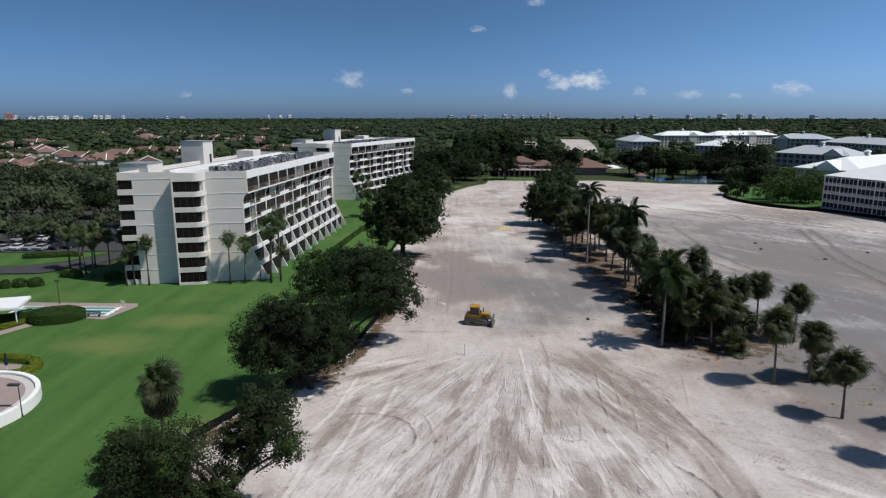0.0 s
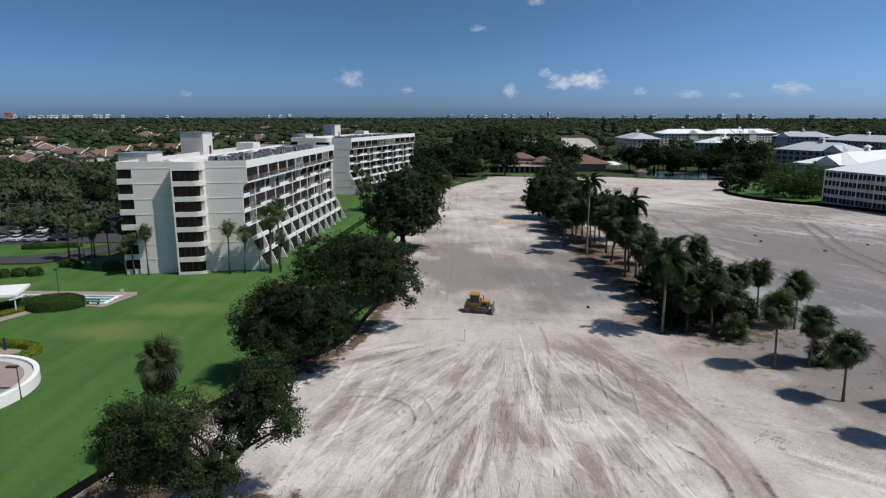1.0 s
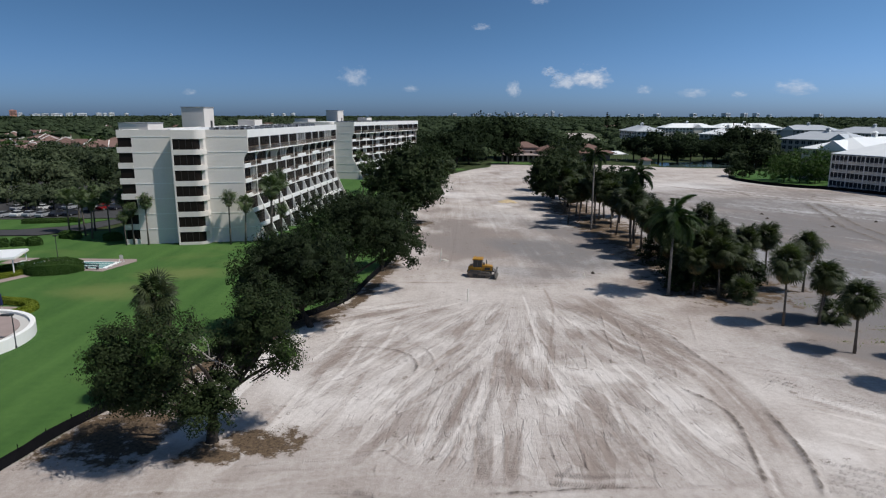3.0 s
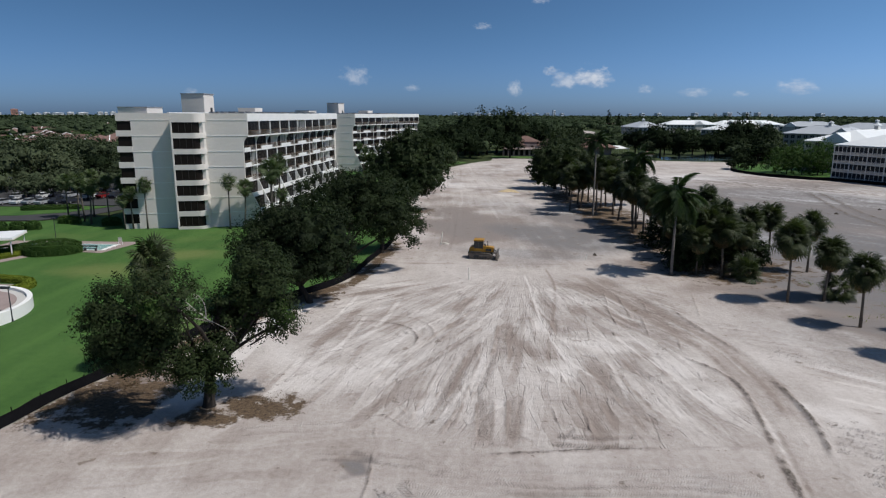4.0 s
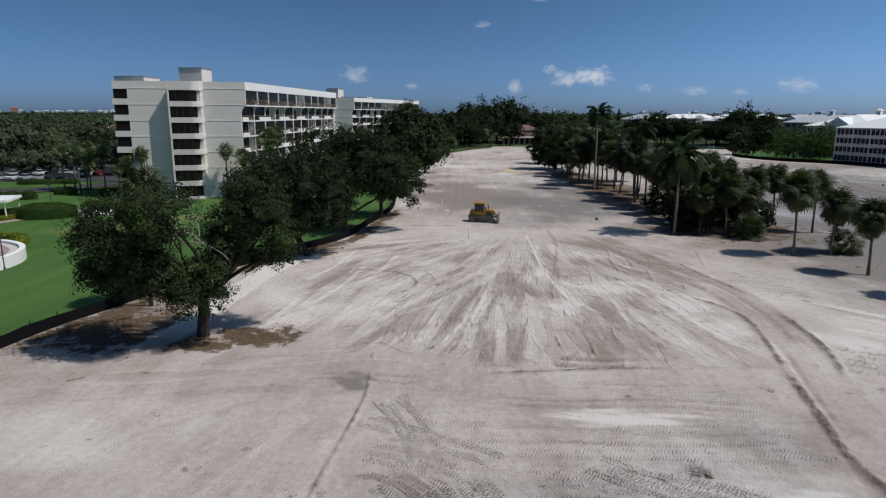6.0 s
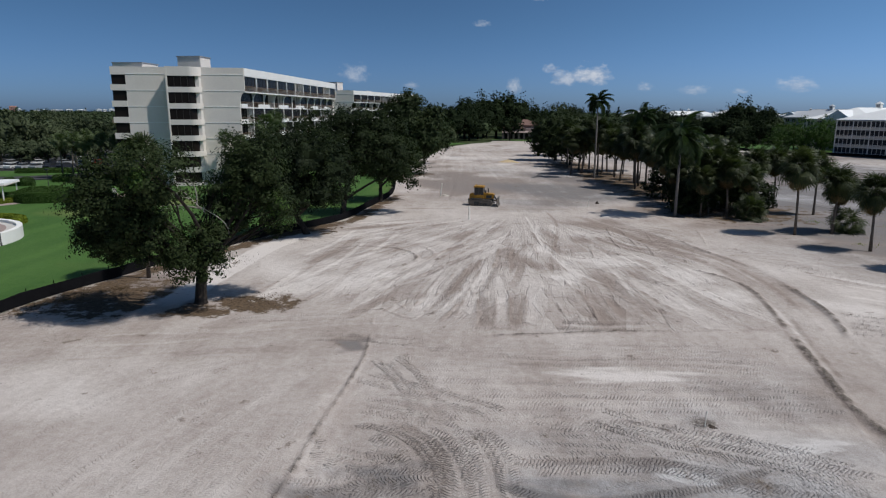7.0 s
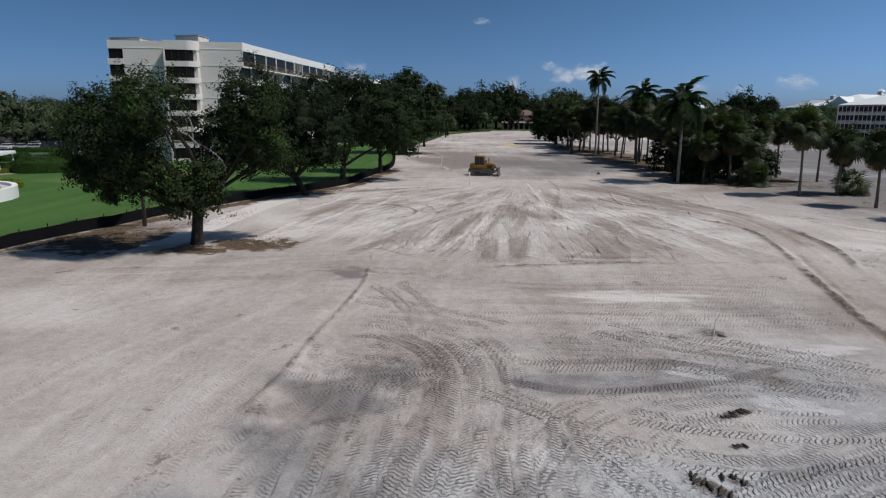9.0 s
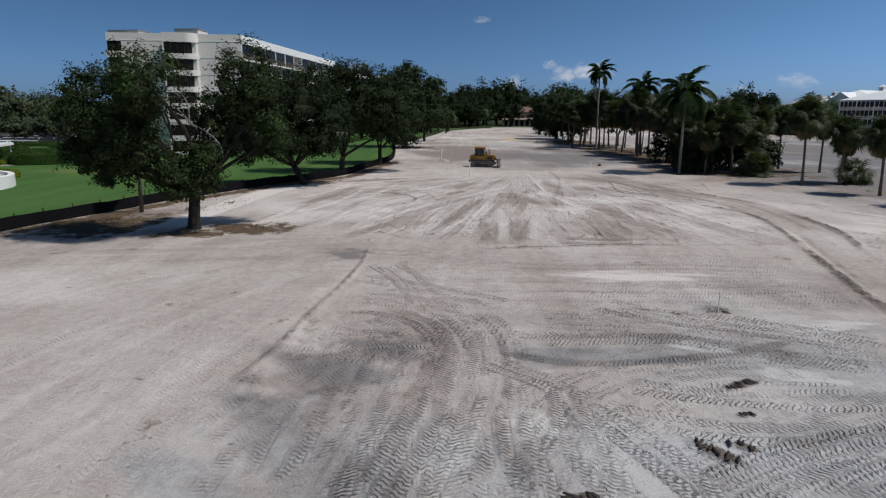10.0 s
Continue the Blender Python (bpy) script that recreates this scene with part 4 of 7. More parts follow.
cells = np.stack([ix[:-1, :-1], ix[:-1, 1:], ix[1:, 1:], ix[1:, :-1]], -1).reshape(-1, 4)
gm.loops.add(cells.size)
gm.loops.foreach_set("vertex_index", cells.ravel())
gm.polygons.add(len(cells))
gm.polygons.foreach_set("loop_start", np.arange(0, cells.size, 4, dtype=np.int32))
gm.materials.append(GROUND)
gm.update(calc_edges=True)
gm.shade_smooth()
for key, values in (("tone", tone), ("turf", turf), ("tread", tread), ("along", along), ("damp", np.clip(damp, 0, 1)), ("straw", straw), ("dug", dug), ("tread_old", tread_old), ("along_old", along_old), ("fan_u", fan_u), ("fan_v", fan_v), ("fan", fan)):
    gm.attributes.new(key, "FLOAT", "POINT").data.foreach_set("value", values.astype(np.float32).ravel())
tagged(new("ground", gm), "graded pale sand with tread marks, woodland floor beyond", "ground", kind="structure")


def sheet(name, outline, z, material, label, category, thick=0.08):
    g = Geo().prism(outline, z - thick, z)
    return tagged(new(name, g.mesh(name, material)), label, category, kind="structure")


LAWN_EDGE = [(x - 0.5, y) for x, y in FENCE[1:]] + [(-10.5, 200), (-9, 250), (-20, 262), (-80, 262), (-72, 150), (-72, 131), (-84, 123.5), (-130, 120), (-130, 20), (-36, 20)]
sheet("lawn", LAWN_EDGE, 0.10, LAWN, "mown green lawn beside the cleared ground", "lawn")
sheet("lawn", [(110, 248), (114, 236), (122, 222), (130, 214.5), (139, 197.5), (170, 215), (150, 262), (128, 290), (118, 268)], 0.09, LAWN, "mown lawn round the pale apartment houses", "lawn")
sheet("lawn", [(19, 318), (43, 314), (60, 315), (62, 326), (20, 330)], 0.09, LAWN, "strip of green lawn before the clubhouse", "lawn")
sheet("lawn", [(-7, 262), (6, 285), (2, 292), (-12, 280)], 0.09, LAWN, "small lawn beside the drive", "lawn")
sheet("road", [(-150, 121.5), (-84, 124.6), (-77, 131), (-73.5, 143), (-78, 145), (-84, 135), (-92, 130.5), (-150, 128)], 0.14, ASPHALT, "dark asphalt drive past the lawn", "road")
sheet("car_park", [(-150, 140), (-80, 146.5), (-74, 146), (-72, 240), (-150, 240)], 0.14, ASPHALT, "asphalt car park shaded by trees", "car park")
sheet("lawn", [(-150, 128.4), (-92, 130.9), (-84.5, 135.5), (-79, 145.4), (-150, 139.5)], 0.12, LAWN, "grass island between drive and car park", "lawn")
sheet("pond", [(100, 306), (132, 298), (150, 320), (132, 338), (104, 330)], 0.06, POND, "still grey-green pond behind the cleared ground", "pond")

# ---- terraced apartment blocks ----
STOREY, FLOORS, TOP = 2.86, 7, 21.3


def face_at(z):
    """How far the balcony front stands out at a height."""
    if z < 8.6:
        return 3.0 - 3.9 * z / 8.6
    if z < 15.6:
        return -0.9
    if z < 17.2:
        k = (z - 15.6) / 1.6
        return -0.9 + 0.9 * k * k
    return 0.0


def rounded_bay(x0, x1, y0, y1, r=1.3, n=6):
    """The plan of the bay, its right front corner rounded."""
    arc = [(x1 - r + r * math.sin(a), y0 + r - r * math.cos(a)) for a in (math.pi / 2 * i / n for i in range(n + 1))]
    return [(x0, y1), (x0, y0)] + arc + [(x1, y1)]


def lean(geo):
    """The near end wall does not stand square to the front: it comes forward away from it."""
    geo.v = [(x, y + 0.264 * x * max(0, min(1, 1 - y / 12)), z) for x, y, z in geo.v]
    return geo


def apartment_block(m, length, bays, label, seed):
    """Local axes: x outwards over the lawn, y along the front, z up; the near front corner is the origin."""
    r = random.Random(seed)
    ob = thing("apartment_block", label, "apartment building", m)
    W = 22.2
    wall = Geo()
    wall.box(-W + 0.02, 0.25, 0, -2.6, length - 0.25, TOP - 0.9)
    part("core_wall", lean(wall), STUCCO, ob)
    for y0, y1, name in ((0, 0.24, "end_wall"), (length - 0.24, length, "end_wall")):
        outline = [(-W + 2.4, 0), (3.0, 0)] + [(face_at(z), z) for z in (4.3, 8.6, 12, 15.6, 16.1, 16.6, 17.2)] + [(0, TOP), (-W, TOP), (-W, TOP - 1.4), (-W + 2.4, TOP - 1.4)]
        e = part(name, lean(Geo().prism(outline, y0, y1, "y")), STUCCO, ob)
        for k in range(1, FLOORS + 1):
            z = k * STOREY - 0.02
            lip = Geo().box(-W + 2.45, y0 - 0.05 if y0 == 0 else y1, z, face_at(z) - 0.03, y0 + 0.02 if y0 == 0 else y1 + 0.05, z + 0.12)
            part("ledge", lean(lip), WHITE, e)
    # corner windows with their white bands
    for k in range(FLOORS):
        z = k * STOREY
        part("corner_window", lean(Geo().box(-W + 0.05, 0.12, z + 1.05, -W + 2.39, 2.4, z + STOREY - 0.04)), GLASS, ob)
        part("corner_band", lean(Geo().box(-W - 0.12, -0.06, z, -W + 2.39, 2.5, z + 1.04)), STUCCO, ob)
    # the bay on the end wall
    bx0, bx1, by = -12.2, -7.2, -2.15
    bay = part("bay", lean(Geo().box(bx0 - 0.02, by - 0.02, 0, bx0 + 0.22, 0, TOP - 0.02)), STUCCO, ob)
    for k in range(FLOORS + 1):
        z = k * STOREY
        z0, z1 = (0, 0.62) if k == 0 else (z - 0.32, z + 0.62)
        if k == FLOORS:
            z0, z1 = z - 0.32, TOP
        part("bay_band", lean(Geo().prism(rounded_bay(bx0, bx1, by, 0.0), z0, z1)), STUCCO, bay)
        if k < FLOORS:
            part("bay_window", lean(Geo().prism(rounded_bay(bx0 + 0.22, bx1 - 0.75, by + 0.1, -0.02, 0.9), z + 0.62, z + STOREY - 0.32)), GLASS, bay)
            for i in range(1, 4):
                xx = bx0 + 0.22 + i * 1.1
                part("mullion", lean(Geo().box(xx - 0.03, by + 0.06, z + 0.62, xx + 0.03, by + 0.11, z + STOREY - 0.32)), BRONZE, bay)
            part("side_pier", lean(Geo().box(bx1 - 0.72, -0.9, z + 0.62, bx1 - 0.1, -0.02, z + STOREY - 0.32)), STUCCO, bay)
    # balcony front
    step = (length - 0.5) / bays
    fin = Geo().prism([(-2.7, 0), (3.0, 0)] + [(face_at(z), z) for z in (4.3, 8.6, 12, 15.6, 16.1, 16.6, 17.2)] + [(0, TOP - 1.45), (-2.7, TOP - 1.45)], -0.11, 0.11, "y").mesh("fin", WHITE)
    for j in range(1, bays):
        o = part("fin", fin, None, ob)
        o.location = (0, 0.25 + j * step, 0)
    for k in range(FLOORS):
        z = k * STOREY
        out = face_at(z + 0.9) - 0.06
        if k:
            part("floor_slab", Geo().box(-2.6, 0.25, z - 0.2, out, length - 0.25, z), WHITE, ob)
    inner = Geo().box(-0.08, 0.1, 0, 0, step - 0.1, STOREY - 0.2).mesh("glazing", GLASS)
    frames = Geo()
    for i in range(5):
        y = 0.1 + (step - 0.2) * i / 4
        frames.box(0, y - 0.04, 0, 0.06, y + 0.04, STOREY - 0.2)
    frames.box(0, 0.1, 2.1, 0.06, step - 0.1, 2.2)
    frames = frames.mesh("window_frame", BRONZE)
    front = Geo()
    for i in range(4):
        y = 0.14 + (step - 0.28) * i / 3
        front.box(-0.06, y - 0.03, 0.95, 0, y + 0.03, STOREY - 0.2)
    front.box(-0.06, 0.12, STOREY - 0.28, 0, step - 0.12, STOREY - 0.2)
    front = front.mesh("screen_frame", BRONZE)
    pane = Geo().box(-0.05, 0.12, 1.0, -0.03, step - 0.12, STOREY - 0.24).mesh("screen_pane", GLASS)
    rail = Geo()
    rail.box(-0.05, 0.12, 0.92, 0.02, step - 0.12, 1.0).box(-0.05, 0.12, 0.08, 0.02, step - 0.12, 0.14)
    n = 22
    for i in range(n):
        y = 0.16 + (step - 0.32) * i / (n - 1)
        rail.box(-0.03, y - 0.02, 0.14, 0, y + 0.02, 0.92)
    rail = rail.mesh("railing", RAILBROWN)
    half = Geo().box(-0.12, 0.05, -0.2, 0.04, step * 0.52, 0.62).mesh("parapet", WHITE)
    low = Geo().box(-0.12, 0.1, -0.2, 0.04, step - 0.1, 0.66).mesh("parapet", WHITE)
    for k in range(FLOORS):
        z, out = k * STOREY, face_at(k * STOREY + 0.5) - 0.1
        for j in range(bays):
            y = 0.25 + j * step
            w = part("window", inner, None, ob)
            w.location = (face_at(z + STOREY) - 0.25 if k < 3 else -2.3, y, z)
            part("window_frame", frames, None, w)
            if k:
                if k in (1, 2):
                    part("parapet", low, None, ob).location = (face_at(z + 0.85) - 0.08, y, z)
                else:
                    part("railing", rail, None, ob).location = (out, y, z)
                    if k < 6:
                        part("parapet", half, None, ob).location = (out + 0.05, y + (step * 0.46 if j % 2 else 0), z)
            if k > 2 and r.random() < (1.0 if k == 6 else 0.85):
                s = part("balcony_screen", front, None, ob)
                s.location = (out - 0.08, y, z)
                if r.random() < 0.8:
                    part("pane", pane, None, s)
    # roof
    part("roof_deck", lean(Geo().box(-W + 0.3, 0.3, TOP - 0.9, -0.3, length - 0.3, TOP - 0.8)), ROOFGREY, ob, "grey gravelled flat roof")
    part("fascia", Geo().box(-0.26, 0.24, TOP - 1.45, 0.03, length - 0.24, TOP), WHITE, ob, "white roof fascia over the balconies")
    part("parapet", lean(Geo().box(-W, 0.24, TOP - 1.4, -W + 0.26, length - 0.24, TOP)), STUCCO, ob)
    part("parapet", lean(Geo().box(-2.7, 0.24, TOP - 1.45, -0.26, length - 0.24, TOP - 0.92)), STUCCO, ob)
    part("roof_walk", lean(Geo().box(-14.4, 2.0, TOP - 0.8, -11.0, length - 3, TOP - 0.25)), ROOFWHITE, ob, "raised white roof walkway")
    part("roof_curb", lean(Geo().box(-14.8, 2.0, TOP - 0.8, -14.45, length - 3, TOP + 0.15)), ROOFWHITE, ob)
    for y in (9, 23, 37, 50):
        part("roof_curb", lean(Geo().box(-11.0, y, TOP - 0.8, -7.6, y + 2.2, TOP + 0.25)), ROOFWHITE, ob)
    ph = part("penthouse", Geo().box(-26.4, 26.6, 0, -21.0, 31.6, 25.6), STUCCO, ob, "lift tower of cream stucco")
    part("penthouse_cap", Geo().box(-26.55, 26.45, 25.6, -20.85, 31.75, 25.78), GALV, ph)
    part("door", Geo().box(-21.04, 29.6, TOP - 0.7, -20.94, 30.6, TOP + 1.3), BRONZE, ph)
    lo = part("stair_tower", Geo().box(-25.9, 1.0, 0, -20.0, 6.6, 22.35), STUCCO, ob)
    part("tower_cap", Geo().box(-26.0, 0.9, 22.35, -19.9, 6.7, 22.5), GALV, lo)
    part("vent_house", Geo().box(-20.5, 44, TOP - 0.8, -16, 49, TOP + 1.4), STUCCO, ob)
    return ob


LA = (-38.4, 119.9)
place_a = pose(LA[0], LA[1], 0, 0, 0, -4.7)
place_b = pose(-36.7, 239.6, 0, 0, 0, -18.2)
apartment_block(place_a, 64.0, 11, "seven-storey cream apartment block with sloping balcony fins", 1)
apartment_block(place_b, 65.5, 11, "seven-storey cream apartment block standing behind the first", 2)


def ac_unit():
    ob = thing("air_conditioner", "grey rooftop air conditioning unit on a low stand", "air conditioner", group="rooftop units")
    part("case", Geo().box(-0.45, -0.45, 0.25, 0.45, 0.45, 1.05), GALV, ob)
    part("fan_guard", Geo().tube([(0, 0, 1.05), (0, 0, 1.14)], [0.38, 0.36], 10), DARKMETAL, ob)
    part("coil", Geo().box(-0.46, -0.38, 0.35, 0.46, 0.38, 0.95), DARKMETAL, ob)
    for x in (-0.4, 0.4):
        part("foot", Geo().box(x - 0.05, -0.45, 0, x + 0.05, 0.45, 0.25), DARKMETAL, ob)
    return ob


first = ac_unit()
first.matrix_world = place_a @ pose(-6.8, 5, TOP - 0.8)
R = random.Random(3)
for place, rows in ((place_a, 30), (place_b, 26)):
    for i in range(rows):
        for col in (-9.4, -6.8, -5.0):
            if R.random() < 0.25 or (place is place_a and i == 0):
                continue
            copy_thing(first, place @ pose(col + R.uniform(-0.3, 0.3), 4 + i * 1.95 + R.uniform(-0.4, 0.4), TOP - 0.8, 0, 0, R.choice((0, 90, 8, -6))))

# ---- trees and palms ----
def limb(geo, a, b, ra, rb, sag=0.0, n=5, twist=0.25, r=None):
    """A bent, tapering limb from a to b."""
    a, b = Vector(a), Vector(b)
    off = Vector((r.uniform(-1, 1), r.uniform(-1, 1), r.uniform(-0.3, 0.6))) * twist * (b - a).length * 0.3
    pts = []
    for i in range(n):
        t = i / (n - 1)
        pts.append(a.lerp(b, t) + off * math.sin(math.pi * t) + Vector((0, 0, sag * math.sin(math.pi * t))))
    geo.tube(pts, [ra + (rb - ra) * i / (n - 1) for i in range(n)], 7)


def dome(x, y, z, wide, tall, n=8, rings=4):
    """The closed inner canopy of a far tree: a lumpy cap of small faces."""
    a = np.arange(n + 1) * 2 * math.pi / n
    b = np.linspace(-0.5, 1.5, rings + 1)
    k = 1 + 0.16 * rng.normal(size=(rings + 1, n + 1))
    k[:, -1] = k[:, 0]
    p = np.stack([x + wide * k * np.outer(np.cos(b), np.cos(a)), y + wide * k * np.outer(np.cos(b), np.sin(a)), z + tall * k * np.sin(b)[:, None]], -1)
    return np.stack([p[:-1, :-1], p[:-1, 1:], p[1:, 1:], p[1:, :-1]], 2).reshape(-1, 4, 3)


def broad_tree(x, y, blobs, label, seed, trunk=0.42, leaf=0.30, clumps=230, per=42, lean=(0, 0), fork=2.2, material=None, dead=(), radius=0.85, second=None, core=0.0):
    """A tree: trunk and limbs to each blob of the crown, and leaves. Blobs are given from the trunk's foot."""
    r = random.Random(seed)
    ob = thing("tree", label, "tree", pose(x, y, 0))
    g = Geo()
    top = Vector((lean[0], lean[1], fork))
    g.tube([(0, 0, -0.1), (0, 0, 0.15), (lean[0] * 0.3, lean[1] * 0.3, fork * 0.4), top], [trunk * 1.5, trunk * 1.12, trunk * 0.95, trunk * 0.85], 10)
    for bx, by, bz, rx, ry, rz in blobs:
        tip = Vector((bx, by, bz - rz * 0.15))
        limb(g, top, tip, trunk * 0.5, 0.07, 0, 6, 0.5, r)
        for i in range(4):
            d = Vector((r.uniform(-1, 1) * rx, r.uniform(-1, 1) * ry, r.uniform(-0.3, 0.9) * rz)) * 0.8
            limb(g, top.lerp(tip, r.uniform(0.45, 0.9)), tip + d, trunk * 0.17, 0.025, 0, 5, 0.4, r)
    part("trunk", g, BARK, ob, smooth=True)
    pts = crown_points(blobs, clumps, per, radius)
    cover = [leaves_at(pts, leaf)] + [dome(b[0], b[1], b[2] - 0.1 * b[5], b[3] * core, b[5] * core, 11, 6) for b in blobs if core]
    part("crown", quads("crown", np.concatenate(cover), material or LEAF), None, ob)
    if second:
        for blob in second:
            pts = crown_points([blob], 8, per, radius * 0.8)
            tagged(part("young_shoot", quads("young_shoot", leaves_at(pts, leaf), LEAFLIGHT), None, ob, "fresh lighter green leaves"), "fresh lighter green leaves", kind="stuff")
    for a, b in dead:
        d = Geo()
        limb(d, a, b, 0.055, 0.02, 0.15, 8, 0.9, r)
        for i in range(7):
            s = Vector(a).lerp(Vector(b), r.uniform(0.3, 0.95))
            limb(d, s, s + Vector((r.uniform(-1.0, 0.3), r.uniform(-0.5, 0.5), r.uniform(-0.5, 0.7))), 0.02, 0.007, 0, 5, 0.9, r)
        part("dead_branch", d, PALEBARK, ob, "bare bleached branch", True)
    return ob


# the pair by the fence
broad_tree(-17.9, 43.6, [(-3.6, -3.0, 7.2, 2.8, 2.7, 2.8), (0.0, -4.9, 9.7, 1.9, 1.8, 1.8), (-3.6, -3.6, 8.6, 2.2, 2.0, 1.9), (-5.4, -0.6, 6.2, 1.9, 2.1, 1.8), (-5.0, 0.0, 4.5, 1.5, 1.6, 1.4), (-3.8, -2.8, 5.3, 2.4, 2.2, 1.4), (0.6, -1.3, 4.5, 2.0, 1.7, 1.5), (0.9, -2.6, 4.0, 1.9, 1.5, 1.4), (-1.2, -2.4, 4.5, 1.4, 1.4, 1.0), (1.5, -0.2, 6.2, 1.3, 1.3, 1.2), (2.0, 0.7, 7.8, 1.5, 1.5, 1.4), (4.3, 0.9, 10.3, 1.9, 1.9, 1.9), (3.7, 0.5, 9.4, 1.7, 1.6, 1.6), (4.6, 0.9, 8.8, 1.6, 1.6, 1.5), (3.9, 1.7, 7.1, 2.0, 2.0, 1.9), (5.4, 1.6, 6.2, 1.0, 1.2, 1.2), (-1.6, -4.4, 6.4, 1.5, 1.4, 1.5), (-2.1, -2.4, 7.4, 0.9, 1.0, 1.9), (1.7, -0.6, 7.9, 0.8, 0.9, 0.9)],
           "leaning broadleaf tree with bare branches by the silt fence", 21, 0.40, 0.19, 900, 84, (0.2, 0.1), 2.6,
           dead=[((2.3, 0.1, 4.8), (0.9, -1.6, 7.3)), ((1.1, -1.4, 7.0), (-0.9, -2.2, 9.4)), ((1.0, -1.5, 7.1), (-1.6, -2.4, 7.2)), ((0.7, -1.6, 7.6), (-1.1, -2.1, 8.3)), ((0.9, -1.6, 7.2), (0.6, -2.1, 9.2))], radius=0.72, second=[(-6.4, -3.0, 8.0, 0.45, 0.5, 0.45), (-0.6, -6.2, 9.4, 0.4, 0.4, 0.35), (5.6, 0.6, 7.0, 0.5, 0.5, 0.5)])
broad_tree(-16.3, 69.8, [(-3.2, -1.0, 7.0, 3.4, 3.4, 3.4), (0.4, -0.6, 8.6, 3.4, 3.2, 3.2), (-5.0, -3.2, 7.0, 2.3, 2.6, 2.7), (2.8, 0.4, 7.2, 2.6, 2.8, 3.2), (-2.4, -1.4, 9.9, 2.6, 2.6, 2.0), (-6.0, -0.5, 4.6, 2.0, 2.2, 1.8), (-1.6, -2.2, 5.0, 3.3, 2.8, 1.6), (2.2, -1.6, 5.0, 2.4, 2.4, 1.5)],
           "dense dark green broadleaf tree leaning over the sand", 22, 0.36, 0.25, 640, 80, (-1.0, 0.2), 2.0, radius=0.95, core=0.66)
broad_tree(-14.3, 82.4, [(0.2, 0.5, 9.6, 3.8, 3.6, 3.6), (4.6, 2.0, 8.4, 3.4, 3.4, 3.4), (-3.2, 1.2, 10.2, 3.2, 3.2, 3.0), (7.6, 3.0, 6.6, 2.4, 2.6, 2.9), (1.6, 2.0, 12.0, 2.6, 2.6, 2.0), (5.4, 2.6, 11.0, 2.2, 2.4, 2.0)],
           "broad dark green tree spreading over the sand edge", 23, 0.40, 0.30, 560, 68, (0.2, 0), 2.2, radius=1.0)
broad_tree(-11.0, 97, [(0, 0, 7.4, 3.4, 3.6, 3.4), (2.6, 2.4, 6.2, 2.6, 2.8, 3.0), (-3, 1, 8.2, 3.0, 3.2, 3.0)], "dark green broadleaf tree in the row along the fence", 24, 0.32, 0.44, 280, 46, radius=1.0)
broad_tree(-10.6, 142, [(0, 0, 12.4, 4.6, 4.4, 4.4), (-4.8, 0.6, 9.6, 4.0, 4.0, 4.0), (4.6, 0.2, 9.0, 4.2, 4.0, 4.2), (1.8, -1.6, 6.6, 4.0, 3.6, 3.0), (-3.6, -1.4, 6.4, 3.6, 3.4, 2.8), (1.0, 1.0, 15.4, 2.8, 2.6, 2.4), (6.2, 0.6, 12.6, 2.2, 2.2, 2.4)],
           "large round dark green tree at the lawn's edge", 25, 0.62, 0.55, 560, 44, (0, 0), 2.4, radius=1.25, core=0.7)
broad_tree(-7.6, 171, [(0, 0, 7.4, 3.8, 3.6, 3.6), (3.4, 0.6, 6.0, 2.8, 2.8, 2.6), (-3.2, 0.4, 6.4, 3.0, 3.0, 2.8)], "dark green tree behind the large round one", 26, 0.36, 0.55, 130, 34, radius=1.2)
broad_tree(-2.5, 232, [(0, 0, 4.6, 2.8, 2.8, 2.6)], "small dark tree at the corner of the sand", 27, 0.25, 0.6, 50, 30, radius=1.1)


def fan_frond(dead=False):
    """One fan-shaped frond, its stalk along +x from the origin, folded along its rib and split into narrow drooping tips."""
    g = Geo()
    stalk, span, n = 0.80, 0.84, 19
    fall = 0.95 if dead else 0.12
    g.tube([(0, 0, 0), (stalk * 0.5, 0, 0.07), (stalk, 0, 0.02)], [0.022, 0.016, 0.010], 3, False)
    out, side = Vector((math.cos(fall), 0, -math.sin(fall))), Vector((0, 1, 0))
    lift = Vector((math.sin(fall), 0, math.cos(fall)))
    r = random.Random(17)
    for i in range(n):
        a = radians(-120 + 240 * i / (n - 1))
        fold = 0.30 * abs(math.sin(a)) + 0.10
        d = (out * math.cos(a) + side * math.sin(a) - lift * fold).normalized()
        s = (side * math.cos(a) - out * math.sin(a)) * 0.046
        base, l = Vector((stalk + 0.20 * max(0, math.cos(a)), 0, 0.02)), span * (0.70 + 0.30 * math.cos(a * 0.6)) * r.uniform(0.88, 1.06)
        mid = base + d * l * 0.58 + lift * (0.02 if i % 2 else -0.02)
        tip = mid + d * l * 0.34 - lift * l * r.uniform(0.08, 0.42)
        g.add([base, mid - s, tip, mid + s], [(0, 1, 3), (1, 2, 3)])
    return g


